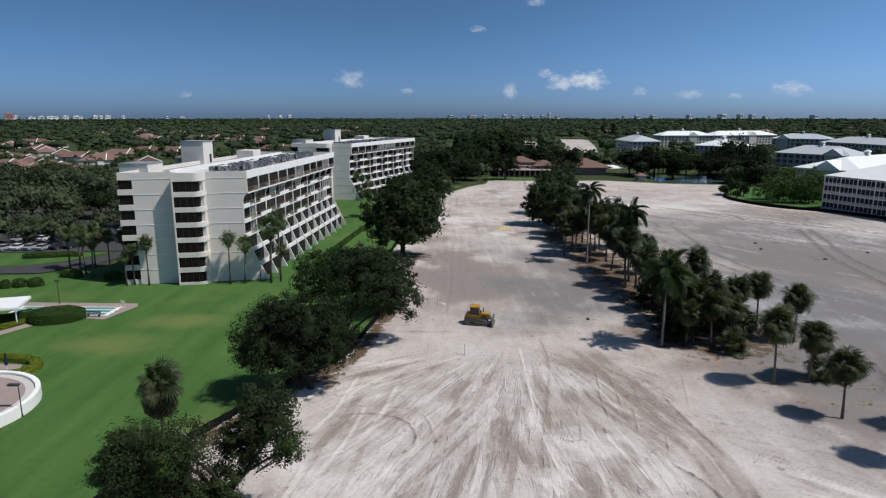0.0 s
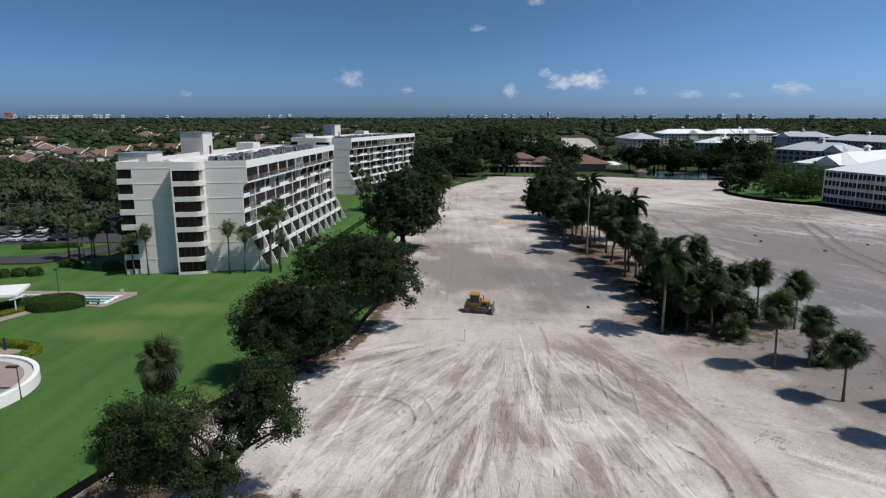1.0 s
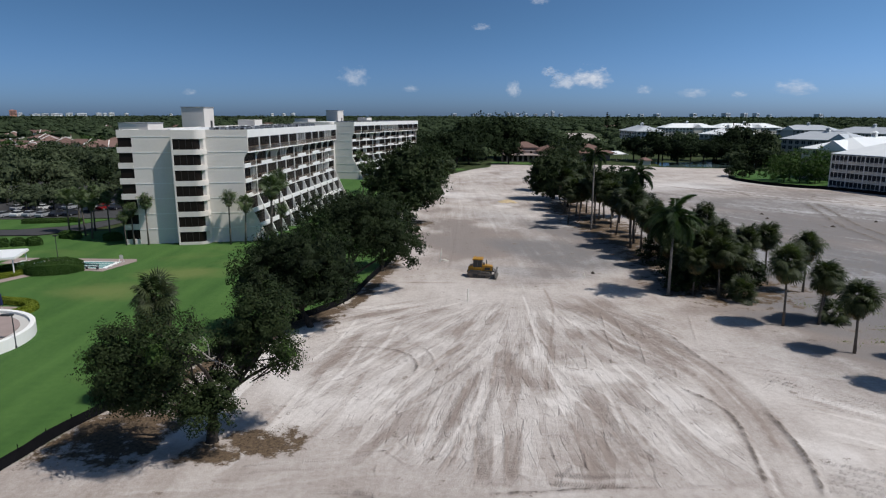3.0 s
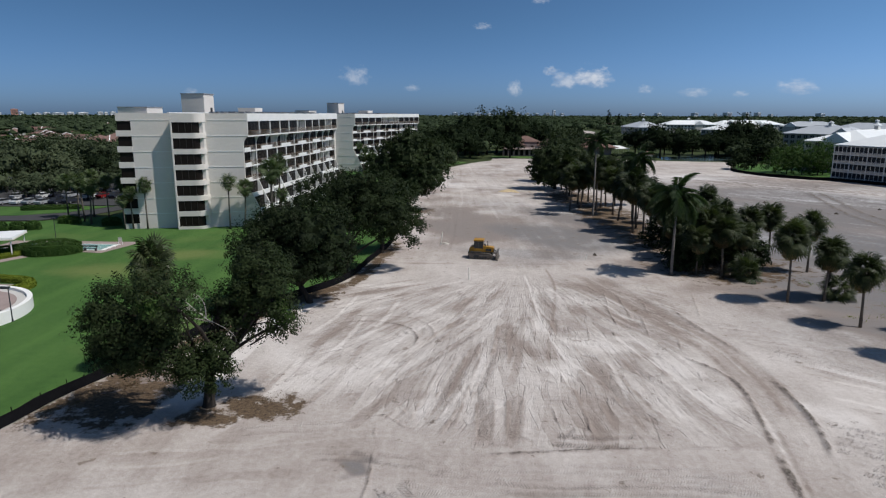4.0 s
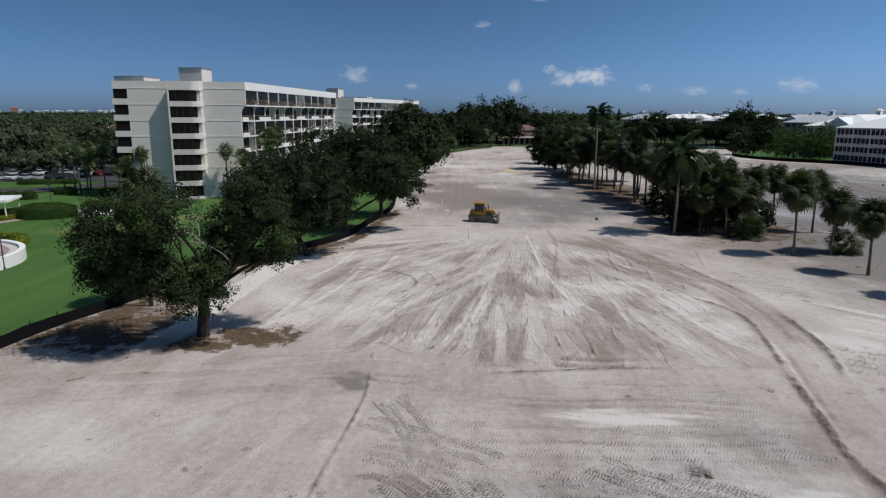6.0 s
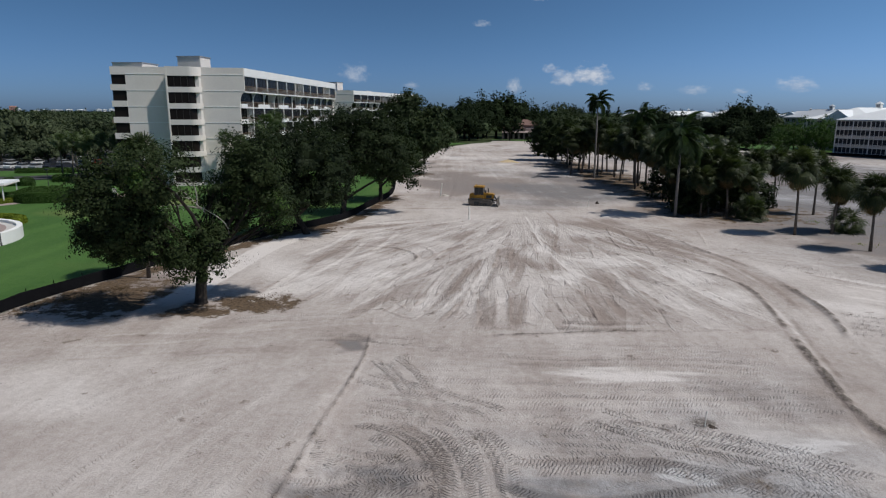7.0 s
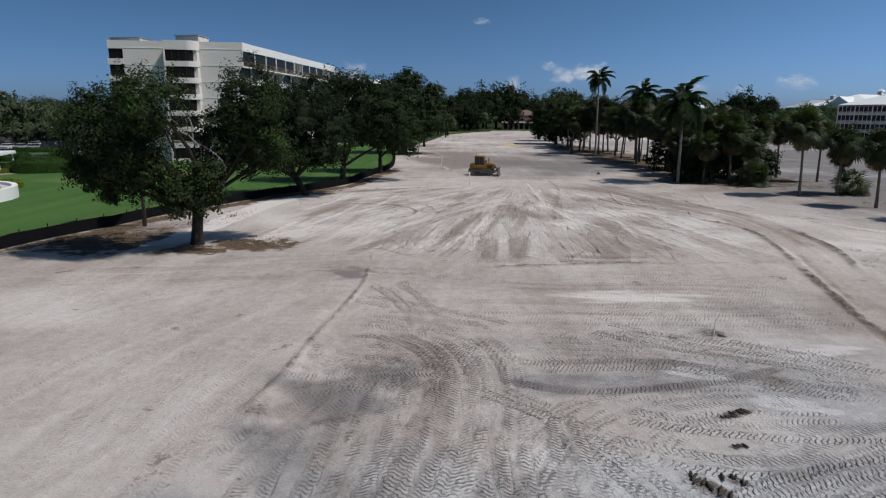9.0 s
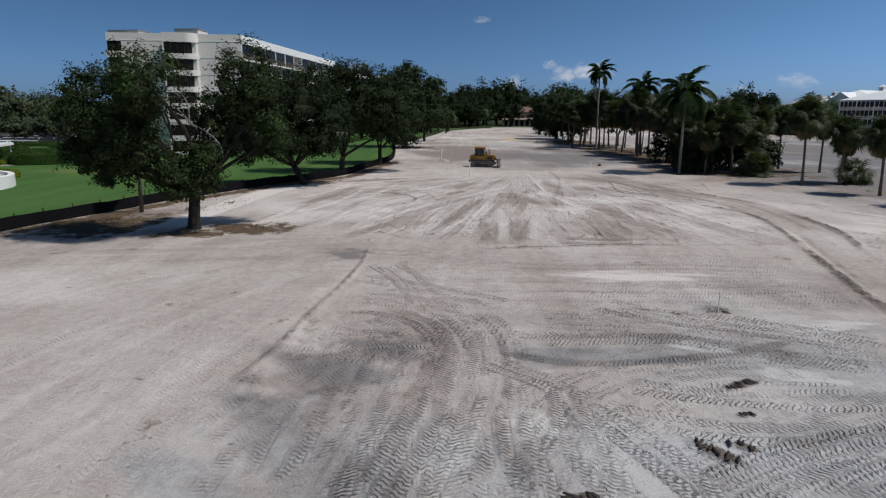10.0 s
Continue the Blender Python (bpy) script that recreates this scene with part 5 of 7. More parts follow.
def feather_frond():
    """One long arching feather-shaped frond, along +x, its leaflets hanging."""
    g = Geo()
    spine = lambda t: Vector((3.5 * t - 0.75 * t**3, 0, 1.7 * t - 2.9 * t * t))
    g.tube([spine(i / 7) for i in range(8)], [0.05 * (1 - 0.85 * i / 7) for i in range(8)], 3, False)
    n, r = 38, random.Random(23)
    for i in range(n):
        t = 0.12 + 0.88 * i / (n - 1)
        p, q = spine(t), spine(min(1, t + 0.02)) - spine(t - 0.02)
        q.normalize()
        l = 1.22 * math.sin(math.pi * (0.14 + 0.78 * t)) ** 0.6
        for side in (-1, 1):
            turn = r.uniform(0.3, 0.95)
            tip = p + q * l * 0.4 + Vector((0, side * l * 0.72 * turn, l * (0.15 - 0.85 * (1.1 - turn)) - 0.25 * l))
            w = q * 0.075
            mid = p.lerp(tip, 0.45) + Vector((0, 0, 0.14 * l))
            g.add([p, mid - w, tip, mid + w], [(0, 1, 2), (0, 2, 3)])
    return g


FAN, FANDRY, FEATHER = fan_frond().mesh("frond", FROND), fan_frond(True).mesh("dry_frond", DEADFROND), feather_frond().mesh("frond", ROYALFROND)


def frond_turns(n, seed, low, high, jitter=0.35, even=0.0):
    """Turns of fronds round a crown: heading and rise, from hanging to upright."""
    r = random.Random(seed)
    for i in range(n):
        k = (i + 0.5) / n
        u = math.sin(low) + (math.sin(high) - math.sin(low)) * k
        u = math.sin(even * (low + (high - low) * k) + (1 - even) * math.asin(u))
        yield i * 2.39996 + r.uniform(-jitter, jitter), math.asin(max(-0.99, min(0.99, u))) + r.uniform(-0.15, 0.15), r.uniform(0.8, 1.15)


def joined(mesh, mats, name, material):
    """One mesh from copies of a small one."""
    n = len(mesh.vertices)
    co = np.empty(n * 3, np.float32)
    mesh.vertices.foreach_get("co", co)
    co = np.c_[co.reshape(-1, 3), np.ones(n)]
    faces = [tuple(p.vertices) for p in mesh.polygons]
    g = Geo()
    for m in mats:
        g.v += [tuple(v) for v in (co @ np.array(m).T)[:, :3]]
    g.f = [tuple(i + k * n for i in f) for k in range(len(mats)) for f in faces]
    return g.mesh(name, material)


def sabal_palm(label, tall, seed, size=1.0, apart=False, dry=6, n=88, leaf=None):
    """A cabbage palm. apart: each frond an object of its own."""
    ob = thing("cabbage_palm", label, "palm tree")
    r = random.Random(seed)
    bx, by = r.uniform(-0.25, 0.25), r.uniform(-0.25, 0.25)
    part("trunk", Geo().tube([(0, 0, -0.1), (bx * 0.2, by * 0.2, tall * 0.35), (bx * 0.6, by * 0.6, tall * 0.7), (bx, by, tall)], [0.18, 0.13, 0.12, 0.15], 9), PALMBARK, ob, smooth=True)
    turns = [Matrix.Translation((bx, by, tall)) @ Matrix.Rotation(h, 4, "Z") @ Matrix.Rotation(-e, 4, "Y") @ Matrix.Rotation(r.uniform(-0.9, 0.9), 4, "X") @ Matrix.Scale(k * (0.66 + 0.34 * r.random()) * size, 4) for h, e, k in frond_turns(n, seed, -1.3, 1.5, even=0.55)]
    dead = [Matrix.Translation((bx, by, tall - 0.1)) @ Matrix.Rotation(h, 4, "Z") @ Matrix.Rotation(0.75 + 0.55 * r.random(), 4, "Y") @ Matrix.Scale((1.36 if dry > 15 else 1.1) * size, 4) for h, e, k in frond_turns(dry, seed + 1, -1.3, -0.9)]
    if apart:
        for m in turns:
            part("frond", FAN, None, ob).matrix_local = m
        for m in dead:
            part("dry_frond", FANDRY, None, ob, "dry brown frond").matrix_local = m
    else:
        part("crown", joined(FAN, turns, "crown", leaf or FROND), None, ob)
        if dead:
            part("dry_fronds", joined(FANDRY, dead, "dry_fronds", DEADFROND), None, ob, "dry brown fronds hanging under the crown")
    return ob


def royal_palm(label, tall, seed, size=1.0, apart=False, n=17):
    ob = thing("royal_palm", label, "palm tree")
    part("trunk", Geo().tube([(0, 0, -0.1), (0, 0, 0.5), (0, 0, tall * 0.45), (0, 0, tall - 1.2)], [0.27, 0.21, 0.17, 0.14], 10), ROYALBARK, ob, smooth=True)
    part("crownshaft", Geo().tube([(0, 0, tall - 1.25), (0, 0, tall - 0.9), (0, 0, tall + 0.15)], [0.17, 0.2, 0.10], 9), ROYALFROND, ob, "smooth green crownshaft", True)
    turns = [Matrix.Translation((0, 0, tall)) @ Matrix.Rotation(h, 4, "Z") @ Matrix.Rotation(-e, 4, "Y") @ Matrix.Scale(k * size, 4) for h, e, k in frond_turns(n, seed, -0.95, 1.4)]
    if apart:
        for m in turns:
            part("frond", FEATHER, None, ob).matrix_local = m
    else:
        part("crown", joined(FEATHER, turns, "crown", ROYALFROND), None, ob)
    return ob


def put(ob, x, y, turn=0.0, scale=1.0, tilt=0.0):
    ob.matrix_world = pose(x, y, 0, tilt, 0, turn) @ Matrix.Scale(scale, 4)
    return ob


# the nearest palms beside the cleared strip
put(sabal_palm("cabbage palm with green fan fronds on a slim trunk", 5.9, 1, 1.55, True), 41.9, 62.8, 20)
put(sabal_palm("cabbage palm with some dry fronds at the sand's edge", 7.6, 2, 1.75, True, 6), 39.0, 71.6, 80)
put(sabal_palm("slanting cabbage palm with a full green crown", 5.9, 3, 1.52, True, 5), 43.4, 72.0, 150, 1, 5)
put(sabal_palm("cabbage palm leaning against its neighbour", 5.1, 4, 1.38, True, 6), 44.6, 74.0, 230, 1, -7)
put(sabal_palm("cabbage palm standing alone on the grey sand", 6.6, 5, 1.52, True, 7), 48.9, 85.8, 10)
put(sabal_palm("cabbage palm at the far side of the row", 6.9, 6, 1.52, True, 6), 46.5, 91.9, 90)
put(sabal_palm("cabbage palm rising over low fronds", 6.8, 7, 1.59, True, 6), 42.4, 89.8, 200)
put(sabal_palm("cabbage palm at the edge of the sand", 6.0, 15, 1.5, True, 6), 42.8, 53.6, 70)
put(sabal_palm("cabbage palm at the edge of the far clearing", 5.8, 14, 1.52, True, 6), 49.5, 60.5, 120)
put(sabal_palm("cabbage palm with a skirt of dry fronds rising behind the tree", 9.7, 8, 1.62, True, 20, 60), -25.0, 50.6, 40, 1.0, 10)
put(sabal_palm("low young palm spreading its fronds over the sand", 0.9, 10, 1.95, True, 4, 44), 38.6, 82, 0)
put(sabal_palm("low young palm at the foot of the taller ones", 0.9, 11, 1.7, True, 2, 44), 45.6, 73.2, 90)
put(royal_palm("royal palm with arching feather fronds before the dark clump", 10.2, 1, 1.32, True, 27), 29.9, 84.6, 30)
put(royal_palm("tall slim royal palm with a pale grey trunk", 15.6, 2, 1.05, True, 18), 29.9, 134.5, 100)
put(royal_palm("royal palm rising over the row of cabbage palms", 12.6, 3, 1.2, True, 17), 36.2, 125, 10)

# the dense clump behind the royal palm
R = random.Random(12)
kinds = [sabal_palm("cabbage palm in the dense dark row beside the sand", h, 40 + i, 1.65, False, d) for i, (h, d) in enumerate(((5.8, 8), (6.8, 6), (6.2, 9), (7.4, 5), (3.4, 7)))]
spots = [(33.2, 84.5), (35.2, 87), (36.5, 84), (38.2, 88), (34.4, 90), (37.0, 92), (39.8, 85.4), (40.6, 91), (32.4, 92.6), (35.4, 96), (39.2, 96.5), (33.6, 99.5), (41.5, 98),
         (36.8, 102), (33.4, 106), (38.4, 107), (35.0, 111), (33.0, 115), (35.2, 116), (37.4, 119), (35.0, 120), (40.2, 125), (33.6, 128), (38.4, 131), (34.6, 136.5), (38.1, 143), (26.3, 142), (32.0, 141), (29.6, 146), (36.0, 149), (40, 114), (42, 105), (30, 152), (33.5, 157), (29, 161), (34, 166), (30.5, 171), (35, 176), (31, 182), (35.6, 125), (34.4, 147), (32, 162)]
for i, (x, y) in enumerate(spots):
    k = kinds[i if i < 5 else i % 4 if y > 104 else (0, 2, 4, 2, 1)[i % 5]]
    m = pose(x, y, 0, R.uniform(-4, 4), R.uniform(-4, 4), R.uniform(0, 360)) @ Matrix.Scale(R.uniform(0.9, 1.15) * (1.2 if y > 104 and x < 36.6 else 0.93), 4)
    if i < 5:
        k.matrix_world = m
        kinds[i] = k
    else:
        copy_thing(k, m.normalized()).scale = m.to_scale()
for i, (x, y, rr, h) in enumerate([(36.2, 89.5, 2.9, 3.4), (39.5, 93, 3.0, 3.6), (34.8, 94.5, 2.7, 3.2), (41.5, 87.5, 2.2, 2.6), (34.2, 103, 2.4, 3.2), (32.6, 86.5, 1.9, 2.6)]):
    broad_tree(x, y, [(0, 0, h, rr, rr, h * 0.7), (rr * 0.7, 0.8, h * 0.75, rr * 0.7, rr * 0.7, h * 0.5), (-rr * 0.7, -0.4, h * 0.6, rr * 0.6, rr * 0.7, h * 0.45)], "bushy dark tree among the palms", 60 + i, 0.16, 0.38, 100, 40, fork=0.9, radius=0.8)
broad_tree(29.5, 184, [(0, 0, 9.2, 5.0, 4.8, 4.6), (-4.4, 0, 7.2, 3.9, 3.8, 4.2), (3.6, -1, 7.4, 4.0, 3.6, 4.2), (-1.6, -2.8, 4.8, 4.0, 3.2, 3.2), (4.8, 2, 9.6, 3.4, 3.4, 3.6), (-3, -1, 3.6, 3.4, 3.2, 2.4)], "large dense dark tree at the head of the palm row", 70, 0.5, 0.50, 420, 44, radius=1.2, core=0.72)
broad_tree(34.5, 205, [(0, 0, 11.2, 5.0, 4.8, 5.0), (-4, 1, 8.4, 3.8, 3.8, 4.6), (4, 1, 9.0, 3.6, 3.6, 4.4), (0, -1, 5.4, 4.4, 3.8, 3.4)], "dense dark tree behind the palm row", 71, 0.45, 0.55, 260, 40, radius=1.25, core=0.72)
broad_tree(40, 226, [(0, 0, 11.4, 5.0, 4.6, 5.0), (-3.6, 1, 7.0, 3.6, 3.6, 4.2), (0, -1, 4.8, 4.2, 3.8, 3.2)], "dense dark tree at the far end of the row", 72, 0.45, 0.6, 170, 36, radius=1.25, core=0.72)

broad_tree(31, 169, [(0, 0, 7.6, 4.0, 3.8, 4.0), (-3, 0.6, 5.6, 3.0, 3.0, 3.0), (3, 0.4, 6.0, 3.0, 3.0, 3.2), (0, -1, 4.0, 3.4, 3.0, 2.4)], "dense dark tree between the palms", 73, 0.3, 0.5, 200, 36, fork=1.6, radius=1.1, core=0.7)
broad_tree(38.5, 151, [(0, 0, 8.4, 3.8, 3.6, 3.8), (-3, 0.6, 6.4, 3.0, 3.0, 3.0), (3, 0.4, 6.8, 3.0, 3.0, 3.2)], "dark tree rising behind the palm row", 74, 0.3, 0.5, 170, 36, fork=2.4, radius=1.1, core=0.7)

# slim palms before the apartment blocks
slim = sabal_palm("slim cabbage palm before the apartment block", 8.4, 81, 1.08, False, 3, 44, SLIMFROND)
slim2 = sabal_palm("slim cabbage palm on the lawn", 6.9, 82, 1.12, False, 3, 44, SLIMFROND)
put(slim, -56.8, 115.6, 10)
put(slim2, -59.6, 115.8, 60)
for k, x, y, s in ((slim, -41.6, 116.4, 1.06), (slim2, -39.0, 117, 1.15), (slim, -33.2, 121, 1.42), (slim2, -32.6, 118.6, 0.95), (slim2, -34.2, 117.6, 1.6), (slim2, -60.8, 115.2, 0.8),
                   (slim2, -70.5, 121, 1.12), (slim, -68.0, 123, 0.98), (slim2, -73.5, 124, 1.12), (slim2, -76.5, 127, 1.2), (slim, -75.0, 130, 1.02), (slim2, -79.5, 128.5, 1.12), (slim2, -66.4, 125.5, 1.12),
                   (slim, -27.6, 196, 1.0), (slim2, -26.0, 200, 1.1), (slim2, -24.8, 197, 1.15), (slim, -33, 240, 1.0), (slim, -36, 243, 1.1), (slim2, -30.5, 237, 1.0)):
    copy_thing(k, pose(x, y, 0, R.uniform(-3, 3), R.uniform(-3, 3), R.uniform(0, 360))).scale = (s, s, s)

# ---- woods and distance ----
def wood_tree(label, seed, wide, tall, leaf, clumps, per, material, name="tree"):
    """A tree of the middle distance."""
    r = random.Random(seed)
    ob = thing(name, label, "tree")
    g = Geo()
    g.tube([(0, 0, -0.2), (0, 0, tall * 0.3), (0.2, 0.1, tall * 0.55)], [0.35, 0.25, 0.14], 7)
    blobs = [(0, 0, tall * 0.66, wide * 0.62, wide * 0.62, tall * 0.32)]
    for i in range(5):
        a = i * 1.2566 + r.uniform(-0.4, 0.4)
        d = wide * r.uniform(0.5, 0.72)
        z = tall * r.uniform(0.4, 0.75)
        blobs.append((d * math.cos(a), d * math.sin(a), z, wide * 0.42, wide * 0.42, tall * 0.22))
        limb(g, (0, 0, tall * 0.25), (d * 0.8 * math.cos(a), d * 0.8 * math.sin(a), z), 0.15, 0.04, 0, 4, 0.4, r)
    part("trunk", g, BARK, ob)
    cores = [dome(b[0], b[1], b[2] - 0.1 * b[5], b[3] * 0.66, b[5] * 0.62, 9, 5) for b in blobs]
    part("crown", quads("crown", np.concatenate([leaves_at(crown_points(blobs, clumps, per, wide * 0.2), leaf, 0.7)] + cores), material), None, ob)
    return ob


R = random.Random(31)
oaks = [wood_tree("dark green broadleaf tree in the woods round the clearing", 100 + i, w, h, 0.56, 105, 17, m) for i, (w, h, m) in enumerate(((4.6, 9.5, LEAFPARK), (5.6, 11.0, LEAFWOOD), (3.6, 8.0, LEAFWOOD), (6.4, 10.0, LEAFWOOD), (6.6, 9.6, LEAFPARK), (5.4, 10.0, LEAFPARK)))]
first_use = set()


def plant(k, x, y, s=1.0):
    m = pose(x, y, 0, 0, 0, R.uniform(0, 360))
    if k in first_use:
        ob = copy_thing(oaks[k], m)
    else:
        first_use.add(k)
        ob = oaks[k]
        ob.matrix_world = m
    ob.scale = (s * R.uniform(0.9, 1.1), s * R.uniform(0.9, 1.1), s * R.uniform(0.85, 1.15))


# bright small trees between the houses on the left
garden_trees = [wood_tree("bright green garden tree between the houses", 120 + i, w, h, 0.85, 45, 14, LEAFLIGHT) for i, (w, h) in enumerate(((3.6, 6.5), (4.4, 8.0)))]
for i in range(58):
    m = pose(R.uniform(-330, -150), R.uniform(300, 560), 0, 0, 0, R.uniform(0, 360))
    if i < 2:
        garden_trees[i].matrix_world = m
    else:
        copy_thing(garden_trees[i % 2], m)
# shade trees of the car park on the left
for i in range(95):
    x, y = R.uniform(-190, -72), R.uniform(150, 262)
    if (y > 210 and x > -80) or (x > -114 and y < 168):
        continue
    plant(R.choice((0, 4, 5, 4, 3)), x, y, R.uniform(1.05, 1.32))
for x, y, s in ((-113, 154, 0.8), (-105, 153.5, 0.7), (-98.5, 154, 0.75), (-90.5, 155, 0.7), (-83, 166, 0.9), (-92.5, 166, 0.8), (-101, 165, 0.85), (-109, 164, 0.9), (-79, 158, 0.7), (-118, 148, 0.8)):
    plant(R.choice((0, 4, 5)), x, y, s)
# trees that close the cleared strip
for x, y, s, k in ((-8, 232, 1.1, 1), (-2, 248, 1.0, 0), (-14, 242, 1.2, 1), (-20, 236, 1.0, 3), (-6, 262, 1.2, 1), (2, 300, 1.6, 1), (8, 316, 1.7, 3), (-4, 306, 1.6, 1), (-12, 300, 1.4, 3), (13, 334, 1.8, 1), (18, 346, 1.6, 3), (6, 338, 1.85, 1), (-20, 318, 1.3, 1), (-14, 338, 1.4, 3), (-2, 344, 1.45, 1)):
    plant(k, x, y, s)
for x, y, s, k in ((10, 356, 1.9, 1), (17, 362, 2.1, 3), (24, 358, 2.15, 1), (31, 366, 2.2, 3), (38, 360, 2.0, 1), (45, 366, 1.8, 3), (28, 318, 1.3, 1), (99, 336, 1.4, 3), (106, 330, 1.5, 1), (113, 322, 1.3, 3), (58, 356, 1.2, 3), (64, 340, 1.3, 1), (52, 372, 1.3, 3), (96, 340, 1.3, 1), (104, 348, 1.3, 3), (112, 342, 1.2, 0), (120, 352, 1.3, 1), (128, 345, 1.2, 3), (138, 338, 1.2, 1)):
    plant(k, x, y, s)
for x, y, s, k in ((126, 322, 1.25, 1), (134, 326, 1.25, 3), (142, 330, 1.3, 1), (150, 332, 1.8, 3), (158, 334, 1.75, 1), (164, 336, 1.4, 0), (148, 345, 1.8, 1), (160, 350, 1.8, 3), (132, 300, 1.1, 0), (138, 292, 1.2, 2), (146, 288, 1.1, 0), (128, 286, 0.9, 2), (100, 330, 1.0, 0), (134, 330, 1.25, 1), (142, 318, 1.2, 3), (150, 312, 1.3, 1), (146, 300, 1.2, 0), (112, 320, 0.9, 2)):
    plant(k, x, y, s)
for x, y, s, k in ((110, 254, 0.62, 2), (114, 257, 0.7, 1), (112, 247, 0.45, 2), (117, 252, 0.6, 2)):
    plant(k, x, y, s)
for x, y, s in ((121, 233, 1.05), (126, 232, 1.3), (121, 241, 1.0), (130, 229, 1.05), (134, 233, 1.35), (127, 241, 1.2), (137, 241, 1.2)):
    shrub = broad_tree(x, y, [(0, 0, 6.0 * s, 3.6, 3.4, 3.4 * s), (2.4, 0.6, 3.6 * s, 2.8, 2.6, 2.6 * s), (-2.4, 0.2, 3.4 * s, 2.8, 2.6, 2.6 * s)], "light green bushy tree on the far lawn", int(x * 7), 0.2, 0.5, 90, 30, fork=1.4, radius=1.1, material=LEAFLIGHT)


def keep_clear(x, y):
    """Places where no wood grows: the sand, the built ground and the lawns."""
    if -150 < x < -60 and 100 < y < 262:
        return True
    if -75 < x < 25 and y < 300 and y > 0:
        return True
    if 18 < x < 135 and y < 392:
        return True
    if 440 < y < 860 and (abs(x - 66 - (y - 470) * 0.09) < 15 or abs(x - 102 - (y - 480) * 0.17) < 17):
        return True
    return x > 125 and y < 300 and x < 300


HOMES = []


def forest(name, label, n, near, far, leaf, clumps, per, wide, tall, spread):
    """Trees of the distance in one mesh, thinning into a canopy."""
    out = []
    for i in range(n):
        d = math.sqrt(R.uniform(near**2, far**2))
        a = R.uniform(-spread, spread)
        x, y = d * math.sin(a), d * math.cos(a)
        if keep_clear(x, y) or any((x - hx) ** 2 + (y - hy) ** 2 < hr * hr for hx, hy, hr in HOMES):
            continue
        s, t = wide * R.uniform(0.7, 1.3), tall * R.uniform(0.65, 1.2)
        if -345 < x < -140 and 300 < y < 570:
            if R.random() < 0.6:
                continue
            s, t = s * 0.7, t * 0.6
        pts = crown_points([(x, y, t * 0.62, s * 0.75, s * 0.75, t * 0.36), (x + s * R.uniform(-0.6, 0.6), y - s * 0.4, t * 0.5, s * 0.55, s * 0.55, t * 0.3)], clumps, per, s * 0.3)
        out.append(leaves_at(pts, leaf, 0.8))
        out.append(dome(x, y, t * 0.52, s * 0.72, t * 0.38, 10 if far < 700 else 7, 5 if far < 700 else 3))
    return thing(name, label, "woodland", kind="stuff", data=quads(name, np.concatenate(out), LEAFFAR))

R = random.Random(77)
for spec in ((-257, 370, 23), (-262, 398, 23), (-217, 350, 23), (-238, 372, 23), (-296, 486, 25), (-259, 451, 23), (-231, 421, 23), (-248, 486, 25), (-250, 527, 25), (-226, 527, 25), (-205, 515, 25), (-436, 633, 29), (-400, 640, 29), (-459, 703, 29), (-233, 703, 27), (-215, 690, 27), (-234, 790, 27)):
    HOMES.append(spec)
for spec in ((-190, 400, 23), (-175, 440, 23), (-280, 420, 23), (-310, 440, 23), (-330, 520, 25), (-360, 560, 27), (-150, 560, 25), (-60, 600, 25), (20, 560, 25), (40, 640, 27)):
    HOMES.append(spec)
for i in range(34):
    side = -1 if i % 3 else 1
    d = R.uniform(720, 1500)
    HOMES.append((side * d * R.uniform(0.12, 0.55) + (120 if side > 0 else 0), d, 24))
HOMES += [(200, 345, 36), (186, 440, 30), (150, 518, 32), (190, 540, 26), (240, 660, 40), (305, 665, 48), (318, 575, 40), (302, 470, 46), (270, 600, 30), (250, 560, 30), (80, 365, 25), (35, 345, 27), (160, 262, 35), (150, 205, 43)]
forest("woodland", "dark green woods between the houses and blocks", 1150, 250, 620, 1.45, 18, 7, 6.4, 9.0, 0.70)
forest("woodland", "green tree canopy reaching towards the horizon", 2500, 620, 1900, 2.7, 7, 5, 10.0, 9.5, 0.68)
forest("woodland", "distant tree canopy on the horizon", 2600, 1900, 4500, 8.0, 4, 4, 26.0, 11.0, 0.68)
for x, y, h in ((218, 914, 27), (236, 930, 22)):
    broad_tree(x, y, [(0, 0, h * k, h * 0.16 * (1.25 - k), h * 0.16 * (1.25 - k), h * 0.11) for k in (0.25, 0.4, 0.55, 0.7, 0.85, 0.96)], "tall dark conifer standing over the far woods", int(x), 0.5, 1.6, 60, 14, fork=6.0, radius=1.6, material=LEAFWOOD)

# ---- houses and condominiums ----
def hip_roof(x0, y0, x1, y1, z, rise, over=0.6):
    """A hipped roof over a rectangle."""
    x0, y0, x1, y1 = x0 - over, y0 - over, x1 + over, y1 + over
    w = min(x1 - x0, y1 - y0) / 2
    if x1 - x0 > y1 - y0:
        a, b = (x0 + w, (y0 + y1) / 2, z + rise), (x1 - w, (y0 + y1) / 2, z + rise)
    else:
        a, b = ((x0 + x1) / 2, y0 + w, z + rise), ((x0 + x1) / 2, y1 - w, z + rise)
    g = Geo().box(x0, y0, z - 0.25, x1, y1, z)
    c = [(x0, y0, z), (x1, y0, z), (x1, y1, z), (x0, y1, z), a, b]
    faces = [(0, 1, 5, 4), (1, 2, 5), (2, 3, 4, 5), (3, 0, 4)] if x1 - x0 > y1 - y0 else [(0, 1, 4), (1, 2, 5, 4), (2, 3, 5), (3, 0, 4, 5)]
    return g.add(c, faces)


